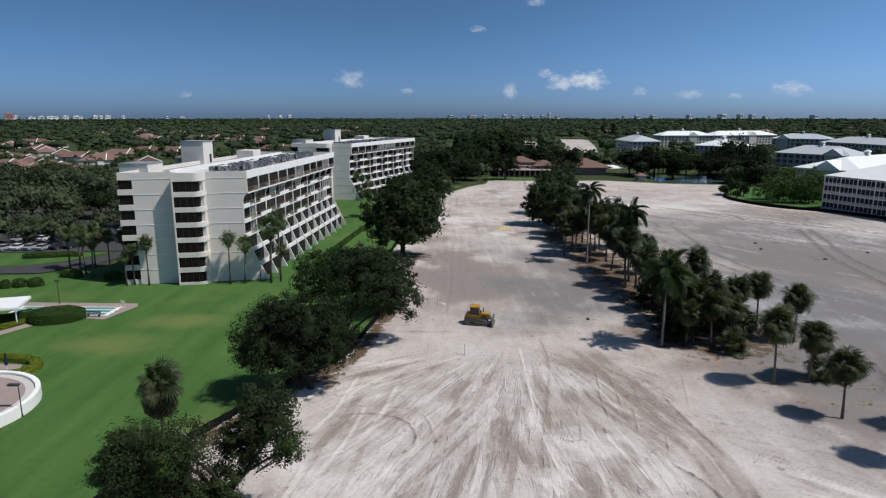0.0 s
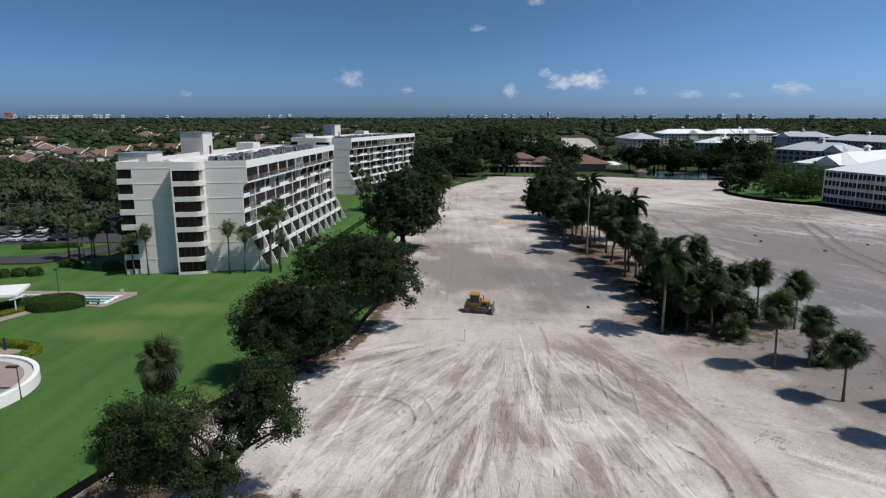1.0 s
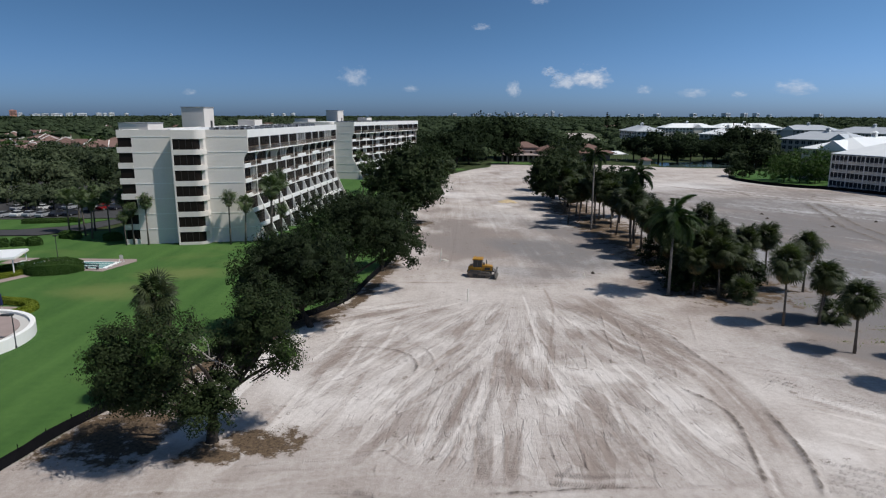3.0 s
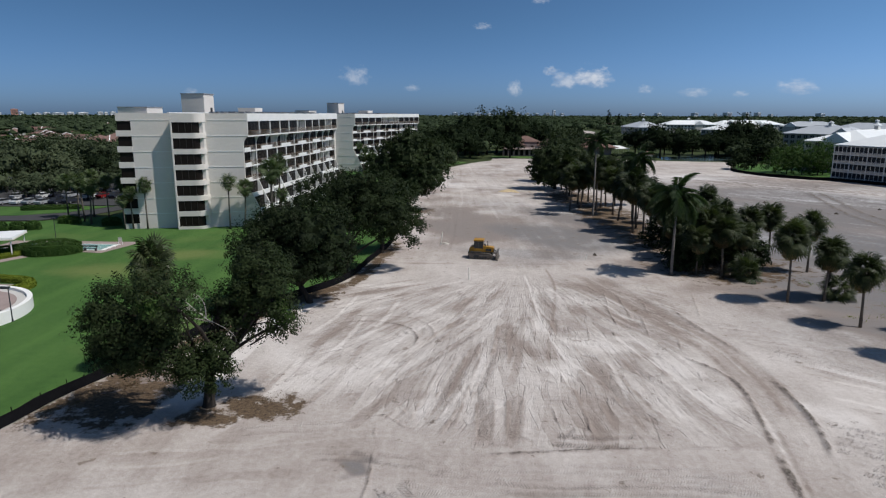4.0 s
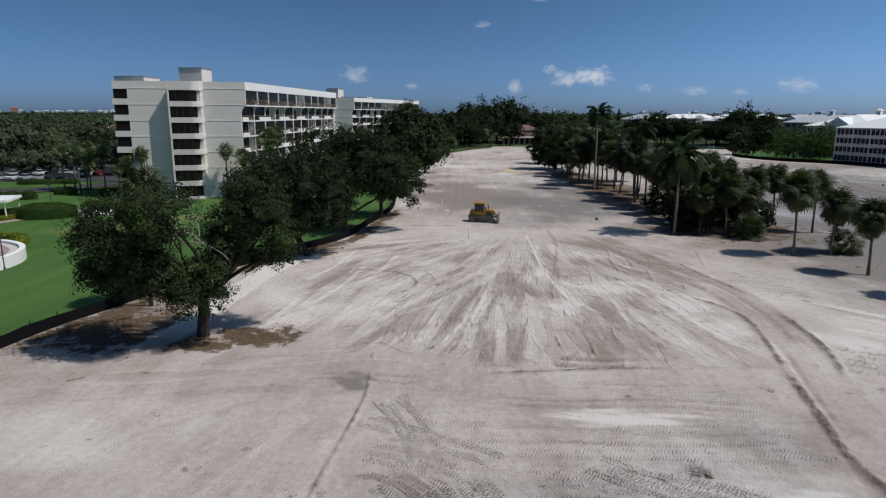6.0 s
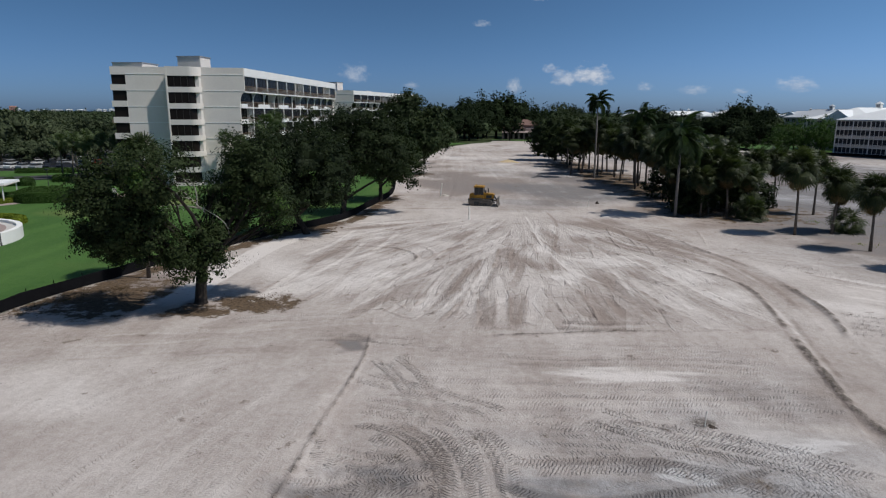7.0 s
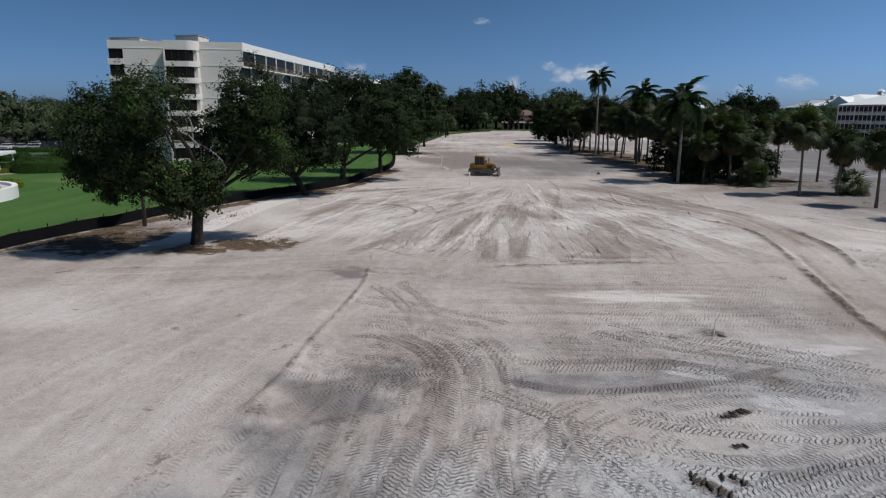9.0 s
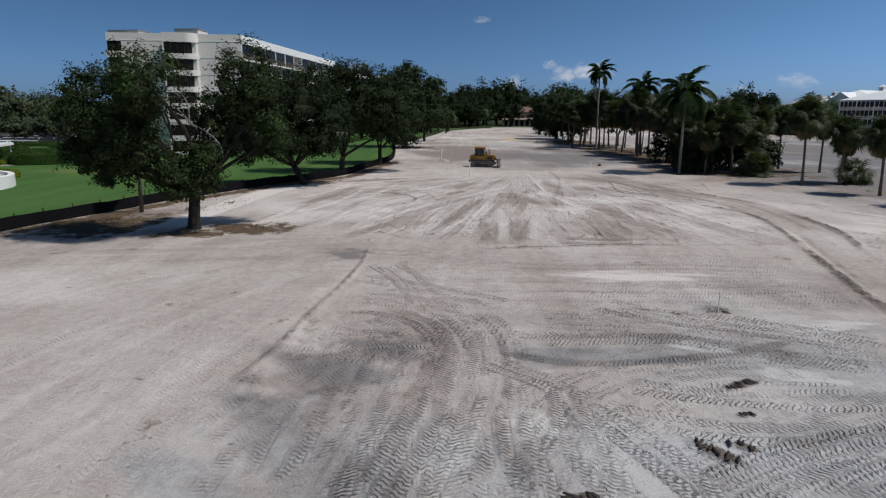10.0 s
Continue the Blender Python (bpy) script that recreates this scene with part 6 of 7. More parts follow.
def condominium(m, l, d, storeys, roof, wall_mat, label, cupola=True, lanai=False, eave=11.6, gable=0.0):
    """Local axes: x along the front, y back from it."""
    ob = thing("condominium", label, "apartment building", m)
    part("wall", Geo().box(0, 0, 0, l, d, eave - 0.3), wall_mat, ob)
    r = part("roof", hip_roof(0, 0, l, d, eave, 4.2, 0.9), roof, ob, "hipped metal roof")
    h = (eave - 0.4) / storeys
    n = int(l // 3.4)
    for k in range(storeys):
        for i in range(n):
            x = (i + 0.5) * l / n
            w = part("window", Geo().box(x - 0.95, -0.06, k * h + 0.5, x + 0.95, 0.05, k * h + h - 0.45), GLASSGREY, ob)
            part("frame", Geo().box(x - 1.05, -0.09, k * h + 0.4, x + 1.05, -0.02, k * h + 0.5).box(x - 0.04, -0.1, k * h + 0.5, x + 0.04, -0.06, k * h + h - 0.45), WHITE, w)
        for i in range(int(d // 4)):
            y = (i + 0.5) * d / int(d // 4)
            part("window", Geo().box(-0.06, y - 0.8, k * h + 0.8, 0.05, y + 0.8, k * h + h - 0.5), GLASSGREY, ob)
    if lanai:
        for k in range(storeys):
            z = k * h
            part("screen", Geo().box(0.3, -1.6, z + 0.15, l - 0.3, -1.56, z + h - 0.15), SCREEN, ob, "dark insect screen")
            part("slab", Geo().box(0, -1.8, z, l, 0, z + 0.16), WHITE, ob)
            part("rail", Geo().box(0.2, -1.72, z + 0.95, l - 0.2, -1.62, z + 1.04), WHITE, ob)
            part("rail_panel", Geo().box(0.2, -1.68, z + 0.16, l - 0.2, -1.63, z + 0.85), CONDOBEIGE, ob)
            posts = int(l // 1.5)
            for i in range(posts + 1):
                x = 0.15 + (l - 0.3) * i / posts
                t = 0.28 if i % 4 == 0 else 0.07
                part("post", Geo().box(x - t / 2, -1.78, z, x + t / 2, -1.58, z + h), WHITE, ob)
    if gable:
        gx = l * gable
        part("gable_roof", Geo().prism([(gx - 5.2, eave - 0.1), (gx + 5.2, eave - 0.1), (gx, eave + 3.3)], -1.6, min(l, d) / 2, "y"), roof, ob, "cross gable of the metal roof")
        part("gable_wall", Geo().prism([(gx - 4.3, eave - 0.4), (gx + 4.3, eave - 0.4), (gx, eave + 2.5)], -1.68, -1.6, "y"), WHITE, ob)
        part("gable_bay", Geo().box(gx - 4.0, -1.2, 0, gx + 4.0, 0, eave - 0.35), wall_mat, ob)
    if cupola:
        cx, cy = l * 0.5, d / 2
        c = part("cupola", Geo().box(cx - 0.9, cy - 0.9, eave + 3.2, cx + 0.9, cy + 0.9, eave + 5.8), WHITE, ob, "white louvred cupola")
        part("cupola_roof", hip_roof(cx - 0.9, cy - 0.9, cx + 0.9, cy + 0.9, eave + 5.8, 0.9, 0.25), roof, c)
        part("louvre", Geo().box(cx - 0.6, cy - 0.95, eave + 4.5, cx + 0.6, cy + 0.95, eave + 5.5), GALV, c)
    h = min(l, d) / 2
    cap = Geo().box(h, d / 2 - 0.15, eave + 4.15, l - h, d / 2 + 0.15, eave + 4.26) if l > d else Geo().box(l / 2 - 0.15, h, eave + 4.15, l / 2 + 0.15, d - h, eave + 4.26)
    part("ridge_cap", cap, roof, r)
    return ob


condominium(pose(128.9, 217.0, 0, 0, 0, -70), 42, 22, 4, METALROOF, CONDOBEIGE, "pale condominium with screened balconies and a white hipped roof", True, True)
condominium(pose(136.4, 251.8, 0, 0, 0, -57), 24, 58, 4, METALROOF, CONDOBEIGE, "pale condominium with a bright white hipped metal roof", gable=0.5)
condominium(pose(180, 354, 0, 0, 0, -58), 38, 20, 4, GREYROOF, CONDO, "long grey condominium with a grey hipped roof", gable=0.8)
condominium(pose(168, 440, 0, 0, 0, -55), 28, 22, 4, METALROOF, CONDO, "condominium with a white roof behind the trees")
condominium(pose(143, 502, 0, 0, 0, 3), 22, 42, 4, GREYROOF, CONDO, "far condominium with a pale grey roof")
condominium(pose(214, 652, 0, 0, 0, 3), 53, 22, 4, METALROOF, CONDOBEIGE, "far condominium with a white hipped roof among trees", gable=0.62)
condominium(pose(269, 655, 0, 0, 0, 12), 72, 22, 4, METALROOF, CONDOBEIGE, "long far condominium with a white hipped roof", gable=0.6)
condominium(pose(287, 574, 0, 0, 0, -38), 44, 24, 4, GREYROOF, CONDO, "far grey condominium with a long grey roof", gable=0.2)
condominium(pose(288, 498, 0, 0, 0, -80), 60, 24, 4, GREYROOF, CONDO, "far grey condominium beside the others")


def house(l, d, label):
    ob = thing("house", label, "house", group="houses among the trees")
    part("wall", Geo().box(-l / 2, -d / 2, 0, l / 2, d / 2, 3.0), CONDOBEIGE, ob)
    part("roof", hip_roof(-l / 2, -d / 2, l / 2, d / 2, 3.1, 3.6, 0.7), TILES, ob, "brown clay tile roof")
    part("gable", Geo().prism([(-2.2, 3.1), (2.2, 3.1), (0, 5.2)], -d / 2 - 1.0, -d / 2 + 3.0, "y"), TILES, ob)
    part("gable_wall", Geo().prism([(-1.8, 0), (1.8, 0), (1.8, 3.1), (0, 4.8), (-1.8, 3.1)], -d / 2 - 0.6, -d / 2 + 0.2, "y"), WHITE, ob, "white gable wall")
    part("party_wall", Geo().prism([(-d / 2 - 0.9, 2.9), (0, 6.75), (d / 2 + 0.9, 2.9), (d / 2 + 0.9, 3.5), (0, 7.25), (-d / 2 - 0.9, 3.5)], l * 0.12, l * 0.12 + 0.5, "x"), WHITE, ob, "white wall rising through the roof")
    for x in (-l * 0.34, l * 0.34):
        part("window", Geo().box(x - 0.9, -d / 2 - 0.05, 0.9, x + 0.9, -d / 2 + 0.05, 2.2), GLASSGREY, ob)
    return ob


R = random.Random(15)
homes = [house(26, 14, "low house with a brown tiled roof among trees"), house(34, 14, "long low house with a brown tiled roof")]
for i, (x, y, rr) in enumerate(HOMES[:61]):
    m = pose(x, y, 0, 0, 0, R.choice((-25, -10, 5, 20, 75, -60)) + R.uniform(-8, 8))
    if i < 2:
        homes[i].matrix_world = m
    else:
        copy_thing(homes[i % 2], m)

# the clubhouse at the head of the strip
club = thing("clubhouse", "low clubhouse with pink walls, brown tiled roofs and a veranda", "clubhouse", pose(40, 336, 0, 0, 0, -3))
part("wall", Geo().box(-14, 0, 0, 16, 16, 5.6), PAVING, club)
part("upper_wall", Geo().box(-8, 4, 5.6, 4, 15, 7.2), PAVING, club)
part("roof", hip_roof(-14, -0.4, -3.0, 16, 5.6, 2.8, 0.9), TILES, club, "brown tiled roof")
part("roof", hip_roof(-9, 3.6, 5, 15.4, 7.2, 2.8, 0.8), TILES, club, "brown tiled roof of the upper floor")
part("roof", hip_roof(4.4, -0.4, 16, 16, 5.6, 2.6, 0.9), TILES, club, "brown tiled roof")
part("wing", Geo().box(20, 10, 0, 44, 30, 4.2), PAVING, club)
part("wing_roof", hip_roof(19, 8, 46, 32, 4.2, 4.4, 1.0), TILES, club, "broad brown tiled roof")
part("veranda_roof", Geo().prism([(-3.4, 3.3), (0.0, 4.1), (0.0, 4.25), (-3.5, 3.45)], -14.4, 16.4, "x"), PAVING, club, "pink veranda roof")
for i in range(12):
    part("column", Geo().box(-14.2 + i * 2.72, -3.2, 0, -13.8 + i * 2.72, -2.8, 3.45), PAVING, club)
for i in range(11):
    part("opening", Geo().box(-13.2 + i * 2.72, -0.06, 0.3, -11.6 + i * 2.72, 0.04, 3.0), GLASS, club)
    if i % 2:
        part("window", Geo().box(-13.0 + i * 2.72, -0.06, 4.4, -11.8 + i * 2.72, 0.04, 5.3), GLASS, club)


tent = thing("marquee", "white open-sided canopy tent by the clubhouse", "tent", pose(86, 352, 0, 0, 0, 4))
part("canopy", hip_roof(-9, -4, 9, 4, 3.2, 1.5, 0.3), METALROOF, tent)
for x in (-8.6, -3, 3, 8.6):
    for y in (-3.8, 3.8):
        part("pole", Geo().tube([(x, y, 0), (x, y, 3.2)], [0.06, 0.06], 6), WHITE, tent)
hut = thing("hut", "small brown-roofed hut at the sand's far edge", "hut", pose(95, 316, 0, 0, 0, 10))
part("wall", Geo().box(-2, -2, 0, 2, 2, 2.4), CONDOBEIGE, hut)
part("roof", hip_roof(-2, -2, 2, 2, 2.4, 1.4, 0.7), TILES, hut)

# ---- skyline ----
SKYWHITE = paint("sunlit_white_facade", (0.80, 0.80, 0.80), 0.8, 0.1, 0.02)
# the pale blue-grey of distance haze is put into this wall colour
SKYHAZY = paint("hazed_grey_facade", (0.58, 0.62, 0.68), 0.8, 0.1, 0.02)
SKYPINK = paint("salmon_facade", (0.55, 0.27, 0.20), 0.8, 0.1, 0.02)


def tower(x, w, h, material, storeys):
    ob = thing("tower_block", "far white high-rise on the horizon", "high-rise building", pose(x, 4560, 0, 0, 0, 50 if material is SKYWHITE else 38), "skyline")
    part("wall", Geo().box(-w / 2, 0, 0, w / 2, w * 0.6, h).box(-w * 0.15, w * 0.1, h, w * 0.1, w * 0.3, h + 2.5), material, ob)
    for k in range(storeys):
        z = 16 + (h - 18) * k / storeys
        part("window_band", Geo().box(-w * 0.46, -0.6, z, w * 0.46, 0.1, z + (h - 18) / storeys * 0.45), GLASSGREY, ob)
    return ob


for px, w, h in ((8, 70, 34), (52, 30, 50), (80, 60, 30), (96, 50, 38), (116, 90, 36), (138, 50, 46), (160, 80, 40), (190, 40, 50), (200, 30, 44), (212, 44, 52), (238, 30, 44), (315, 26, 36), (340, 40, 26), (490, 26, 44), (510, 30, 46), (526, 36, 54)):
    tower((px - 800) * 4.12, w * 0.8, 10 + h * 0.42, SKYWHITE, 4)
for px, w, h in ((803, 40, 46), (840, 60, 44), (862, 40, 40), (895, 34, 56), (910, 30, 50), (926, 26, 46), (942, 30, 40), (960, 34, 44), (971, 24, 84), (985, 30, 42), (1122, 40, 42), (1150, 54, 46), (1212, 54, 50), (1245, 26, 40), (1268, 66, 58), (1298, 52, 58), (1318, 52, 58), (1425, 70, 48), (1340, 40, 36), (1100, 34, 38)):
    tower((px - 800) * 4.12, w * 0.9, 10 + h * 0.46, SKYHAZY, 6)
tower((40 - 800) * 4.12, 44, 50, SKYPINK, 7)

# ---- clouds ----
def make_cloud(seed, dense):
    k = Nodes("cloud", 1.0, 0, 0.0)
    vec = k.local()
    x, y, z = (k.n("SeparateXYZ", Vector=vec).outputs[i] for i in range(3))
    shift = k.n("Mapping", Vector=vec)
    shift.inputs["Location"].default_value = (seed * 3.7, seed, seed * 1.3)
    puff = k.noise(2.6, 9, 0.62, shift.outputs[0])
    r = k.math("SQRT", k.math("ADD", k.math("MULTIPLY", x, x), k.math("MULTIPLY", k.math("MULTIPLY", z, z), 1.0)))
    body = k.math("SUBTRACT", k.math("ADD", k.math("MULTIPLY", puff, 1.5), 0.25), k.math("MULTIPLY", r, 1.15))
    body = k.math("SUBTRACT", body, k.span(z, -0.55, -0.2, 0.35, 0.0))
    alpha = k.math("MULTIPLY", k.span(body, 0.12, 0.85), dense)
    # the cloud glows by itself; pale lit tops and bluish shaded bases are painted
    em = k.n("Emission", Color=k.mix(k.span(k.math("ADD", puff, k.math("MULTIPLY", z, 0.25)), 0.3, 0.75), (0.34, 0.42, 0.56), (0.74, 0.76, 0.80)), Strength=1.0)
    clear = k.n("BsdfTransparent")
    ms = k.n("MixShader")
    k.put(ms.inputs[0], alpha)
    k.t.links.new(clear.outputs[0], ms.inputs[1])
    k.t.links.new(em.outputs[0], ms.inputs[2])
    k.t.links.new(ms.outputs[0], k.t.nodes["Material Output"].inputs[0])
    return k.mat


def cloud(px, py, w, h, seed, dense):
    g = Geo()
    n = 12
    g.add([(1.6 * (2 * i / n - 1), 0.15 * math.cos(3 * i / n), z) for z in (-1.3, 1.3) for i in range(n + 1)], [(i, i + 1, i + n + 2, i + n + 1) for i in range(n)])
    place = pose((px - 802) * 4.16, 4650, (206 - py) * 4.2 + 30)
    ob = thing("cloud", "small white fair-weather cloud low in the sky", "cloud", place, kind="structure", data=g.mesh("cloud", make_cloud(seed, dense)))
    ob.scale = (w * 3.3, 30, h * 3.3)
    return ob


for i, (px, py, w, h, dense) in enumerate(((1036, 150, 60, 36, 0.8), (992, 155, 46, 28, 0.6), (634, 148, 46, 36, 0.42), (905, 168, 22, 28, 0.45), (1386, 164, 66, 28, 0.45), (850, 66, 26, 12, 0.35), (946, 23, 28, 18, 0.35), (1212, 173, 44, 18, 0.35), (1128, 168, 26, 16, 0.3), (730, 166, 26, 12, 0.3), (348, 172, 22, 12, 0.25), (966, 138, 24, 18, 0.45), (1290, 174, 24, 12, 0.3))):
    cloud(px, py, w, h, i + 1, dense)

# ---- silt fences ----
def silt_fence(points, label, tall=0.55, every=2.4):
    ob = thing("silt_fence", label, "fence")
    p = curve(points, 1.2)
    g = Geo()
    n = len(p)
    r = random.Random(9)
    v = []
    for i, (x, y) in enumerate(p):
        s = r.uniform(-0.06, 0.06)
        v += [(x - 0.02, y, 0.0), (x - 0.02 + s, y, tall + r.uniform(-0.05, 0.05)), (x + 0.03 + s, y, tall + r.uniform(-0.05, 0.05)), (x + 0.10, y, 0.0)]
    g.add(v, [(4 * i + a, 4 * i + 4 + a, 4 * i + 5 + a, 4 * i + 1 + a) for i in range(n - 1) for a in range(3)])
    part("cloth", g, BLACKCLOTH, ob, "sagging black filter cloth")
    run = np.r_[0, np.cumsum(np.hypot(*np.diff(p, axis=0).T))]
    stake = Geo().box(-0.025, -0.025, -0.1, 0.025, 0.025, tall + 0.22).mesh("stake", BLACKCLOTH)
    for s in np.arange(0, run[-1], every):
        o = part("stake", stake, None, ob)
        o.location = (float(np.interp(s, run, p[:, 0])) - 0.06, float(np.interp(s, run, p[:, 1])), 0)
        o.rotation_euler = (r.uniform(-0.06, 0.06), r.uniform(-0.06, 0.06), 0)
    return ob


silt_fence(FENCE, "black silt fence between the lawn and the bare sand", 0.85)
silt_fence([(109, 252), (107.5, 245), (108, 236), (112, 223.5), (119, 215.5), (126.5, 209), (134.5, 195), (150, 168)], "black silt fence along the far lawn", 1.0, 4)

# ---- bulldozer ----
def bulldozer(m):
    ob = thing("bulldozer", "yellow crawler bulldozer with a closed cab standing on the sand", "bulldozer", m)
    for side in (-1, 1):
        y0, y1 = (0.62, 1.18) if side > 0 else (-1.18, -0.62)
        loop = [(1.25 + 0.42 * math.sin(a), 0.44 - 0.42 * math.cos(a)) for a in (math.pi * i / 8 for i in range(9))] + [(-1.35 - 0.47 * math.sin(a), 0.49 + 0.47 * math.cos(a)) for a in (math.pi * i / 8 for i in range(9))]
        tr = part("track", Geo().prism([(x * 0.97, 0.44 + (z - 0.44) * 0.9) for x, z in loop], y0 + 0.04, y1 - 0.04, "y"), STEEL, ob, "steel crawler track")
        p = loop + loop[:1]
        run = [0.0]
        for a, b in zip(p, p[1:]):
            run.append(run[-1] + math.dist(a, b))
        n = 36
        shoe = Geo().box(-0.085, y0, -0.02, 0.085, y1, 0.015).box(-0.012, y0, 0.015, 0.012, y1, 0.06).mesh("shoe", STEEL)
        for i in range(n):
            s = run[-1] * i / n
            k = max(j for j in range(len(run) - 1) if run[j] <= s + 1e-9)
            t = (s - run[k]) / max(1e-6, run[k + 1] - run[k])
            x, z = p[k][0] + (p[k + 1][0] - p[k][0]) * t, p[k][1] + (p[k + 1][1] - p[k][1]) * t
            ang = math.atan2(p[k + 1][1] - p[k][1], p[k + 1][0] - p[k][0])
            part("shoe", shoe, None, tr).matrix_local = Matrix.Translation((x, 0, z)) @ Matrix.Rotation(-ang, 4, "Y") @ Matrix.Rotation(math.pi, 4, "X")
        fr = part("track_frame", Geo().box(-1.0, y0 - 0.02, 0.30, 1.0, y1 + 0.02, 0.60), DARKMETAL, ob)
        part("sprocket", Geo().tube([(-1.35, y0 - 0.01, 0.49), (-1.35, y1 + 0.01, 0.49)], [0.34, 0.34], 14), STEEL, fr)
        part("idler", Geo().tube([(1.25, y0 - 0.01, 0.44), (1.25, y1 + 0.01, 0.44)], [0.30, 0.30], 14), STEEL, fr)
        for x in (-0.8, -0.4, 0.0, 0.4, 0.8):
            part("roller", Geo().tube([(x, y0 - 0.01, 0.18), (x, y1 + 0.01, 0.18)], [0.13, 0.13], 10), DARKMETAL, fr)
        part("push_arm", Geo().box(-0.2, side * 1.22 - 0.07, 0.42, 2.1, side * 1.22 + 0.07, 0.62), STEEL, ob)
        part("fender", Geo().box(-1.5, min(side * 0.60, side * 1.2), 0.99, 0.2, max(side * 0.60, side * 1.2), 1.07), DARKMETAL, ob)
    part("chassis", Geo().box(-1.55, -0.58, 0.4, 1.75, 0.58, 1.0), DARKMETAL, ob)
    hood = part("hood", Geo().prism([(0.35, 1.0), (1.85, 1.0), (1.9, 1.55), (1.75, 1.72), (0.35, 1.85)], -0.52, 0.52, "y"), YELLOW, ob, "yellow engine hood")
    part("grille", Geo().box(1.86, -0.42, 1.02, 1.93, 0.42, 1.55), DARKMETAL, hood)
    for side in (-1, 1):
        part("side_vent", Geo().box(0.75, side * 0.525 - 0.01, 1.1, 1.55, side * 0.525 + 0.01, 1.5), DARKMETAL, hood)
    part("exhaust", Geo().tube([(0.95, 0.25, 1.75), (0.95, 0.25, 2.35), (0.82, 0.25, 2.52)], [0.065, 0.065, 0.06], 8), DARKMETAL, ob)
    part("air_cleaner", Geo().tube([(0.6, -0.28, 1.8), (0.6, -0.28, 2.2)], [0.11, 0.11], 8), DARKMETAL, ob)
    cab = part("cab", Geo().box(-1.05, -0.74, 1.0, 0.33, 0.74, 1.52), YELLOW, ob, "glazed operator cab")
    for x in (-1.02, -0.38, 0.26):
        for y in (-0.72, 0.66):
            part("pillar", Geo().box(x, y, 1.38, x + 0.08, y + 0.07, 2.66), DARKMETAL, cab)
    for args in ((-0.94, -0.70, -0.38, -0.68), (-0.30, -0.70, 0.26, -0.68), (-0.94, 0.68, -0.38, 0.70), (-0.30, 0.68, 0.26, 0.70), (0.29, -0.65, 0.31, 0.65), (-1.0, -0.65, -0.98, 0.65)):
        part("cab_window", Geo().box(args[0], args[1], 1.40, args[2], args[3], 2.64), CABGLASS, cab)
    part("cab_roof", Geo().prism([(-1.15, 2.66), (0.42, 2.66), (0.38, 2.82), (-1.08, 2.84)], -0.8, 0.8, "y"), YELLOW, cab, "yellow cab roof")
    part("beacon", Geo().tube([(-0.9, 0.5, 2.84), (-0.9, 0.5, 2.98)], [0.06, 0.05], 8), YELLOW, cab)
    part("tank", Geo().prism([(-1.75, 0.9), (-1.06, 0.9), (-1.06, 1.75), (-1.6, 1.72), (-1.75, 1.5)], -0.62, 0.62, "y"), YELLOW, ob, "yellow rear fuel tank")
    part("rear_guard", Geo().box(-1.95, -0.5, 0.55, -1.75, 0.5, 0.95), DARKMETAL, ob)
    blade = [(2.35 + 0.16 * math.cos(a), 0.62 + 0.58 * math.sin(a)) for a in (radians(-88 + 176 * i / 8) for i in range(9))]
    back = [(x - 0.08 - 0.20 * (1 - abs(z - 0.62) / 0.6), z) for x, z in reversed(blade)]
    b = part("blade", Geo().prism([(2.62 - (x - 2.35), z) for x, z in blade] + [(2.62 - (x - 2.35) - 0.35, z) for x, z in back], -1.6, 1.6, "y"), STEEL, ob, "worn steel dozer blade")
    part("cutting_edge", Geo().box(2.5, -1.62, 0.0, 2.66, 1.62, 0.14), STEEL, b)
    for side in (-1, 1):
        part("lift_cylinder", Geo().tube([(1.75, side * 0.45, 1.45), (2.3, side * 0.5, 0.75)], [0.05, 0.05], 8), DARKMETAL, ob)
    return ob


bulldozer(pose(4.4, 93.9, 0.02, 0, 0, -10))

# ---- stakes and heaps on the sand ----
def stake(x, y, tall, label, lean=0.0, thick=0.035):
    ob = thing("survey_stake", label, "stake", pose(x, y, float(lie(x, y)), lean, lean * 0.5, 30))
    part("shaft", Geo().box(-thick, -thick, -0.1, thick, thick, tall * 0.96).add([(-thick, -thick, tall * 0.96), (thick, -thick, tall * 0.96), (thick, thick, tall * 0.96), (-thick, thick, tall * 0.96), (0, 0, tall)], [(0, 1, 4), (1, 2, 4), (2, 3, 4), (3, 0, 4)]), STAKEWOOD, ob)
    return ob


def heap(x, y, r, tall, material, label, seed, name="soil_heap", category="soil heap"):
    """A small uneven heap of earth."""
    rr = random.Random(seed)
    g = Geo()
    rings, n = 5, 14
    v = []
    for i in range(rings + 1):
        k = i / rings
        for j in range(n):
            a = 6.2832 * j / n
            q = r * (1 - k) * (1 + 0.25 * math.sin(2 * a + seed) + rr.uniform(-0.12, 0.12))
            v.append((q * math.cos(a), q * math.sin(a), tall * (k**0.8) * (1 + rr.uniform(-0.2, 0.2)) - 0.04))
    g.add(v, [(i * n + j, i * n + (j + 1) % n, (i + 1) * n + (j + 1) % n, (i + 1) * n + j) for i in range(rings) for j in range(n)])
    ob = thing(name, label, category, pose(x, y, float(lie(x, y)), 0, 0, rr.uniform(0, 360)), data=g.mesh(name, material, True))
    return ob


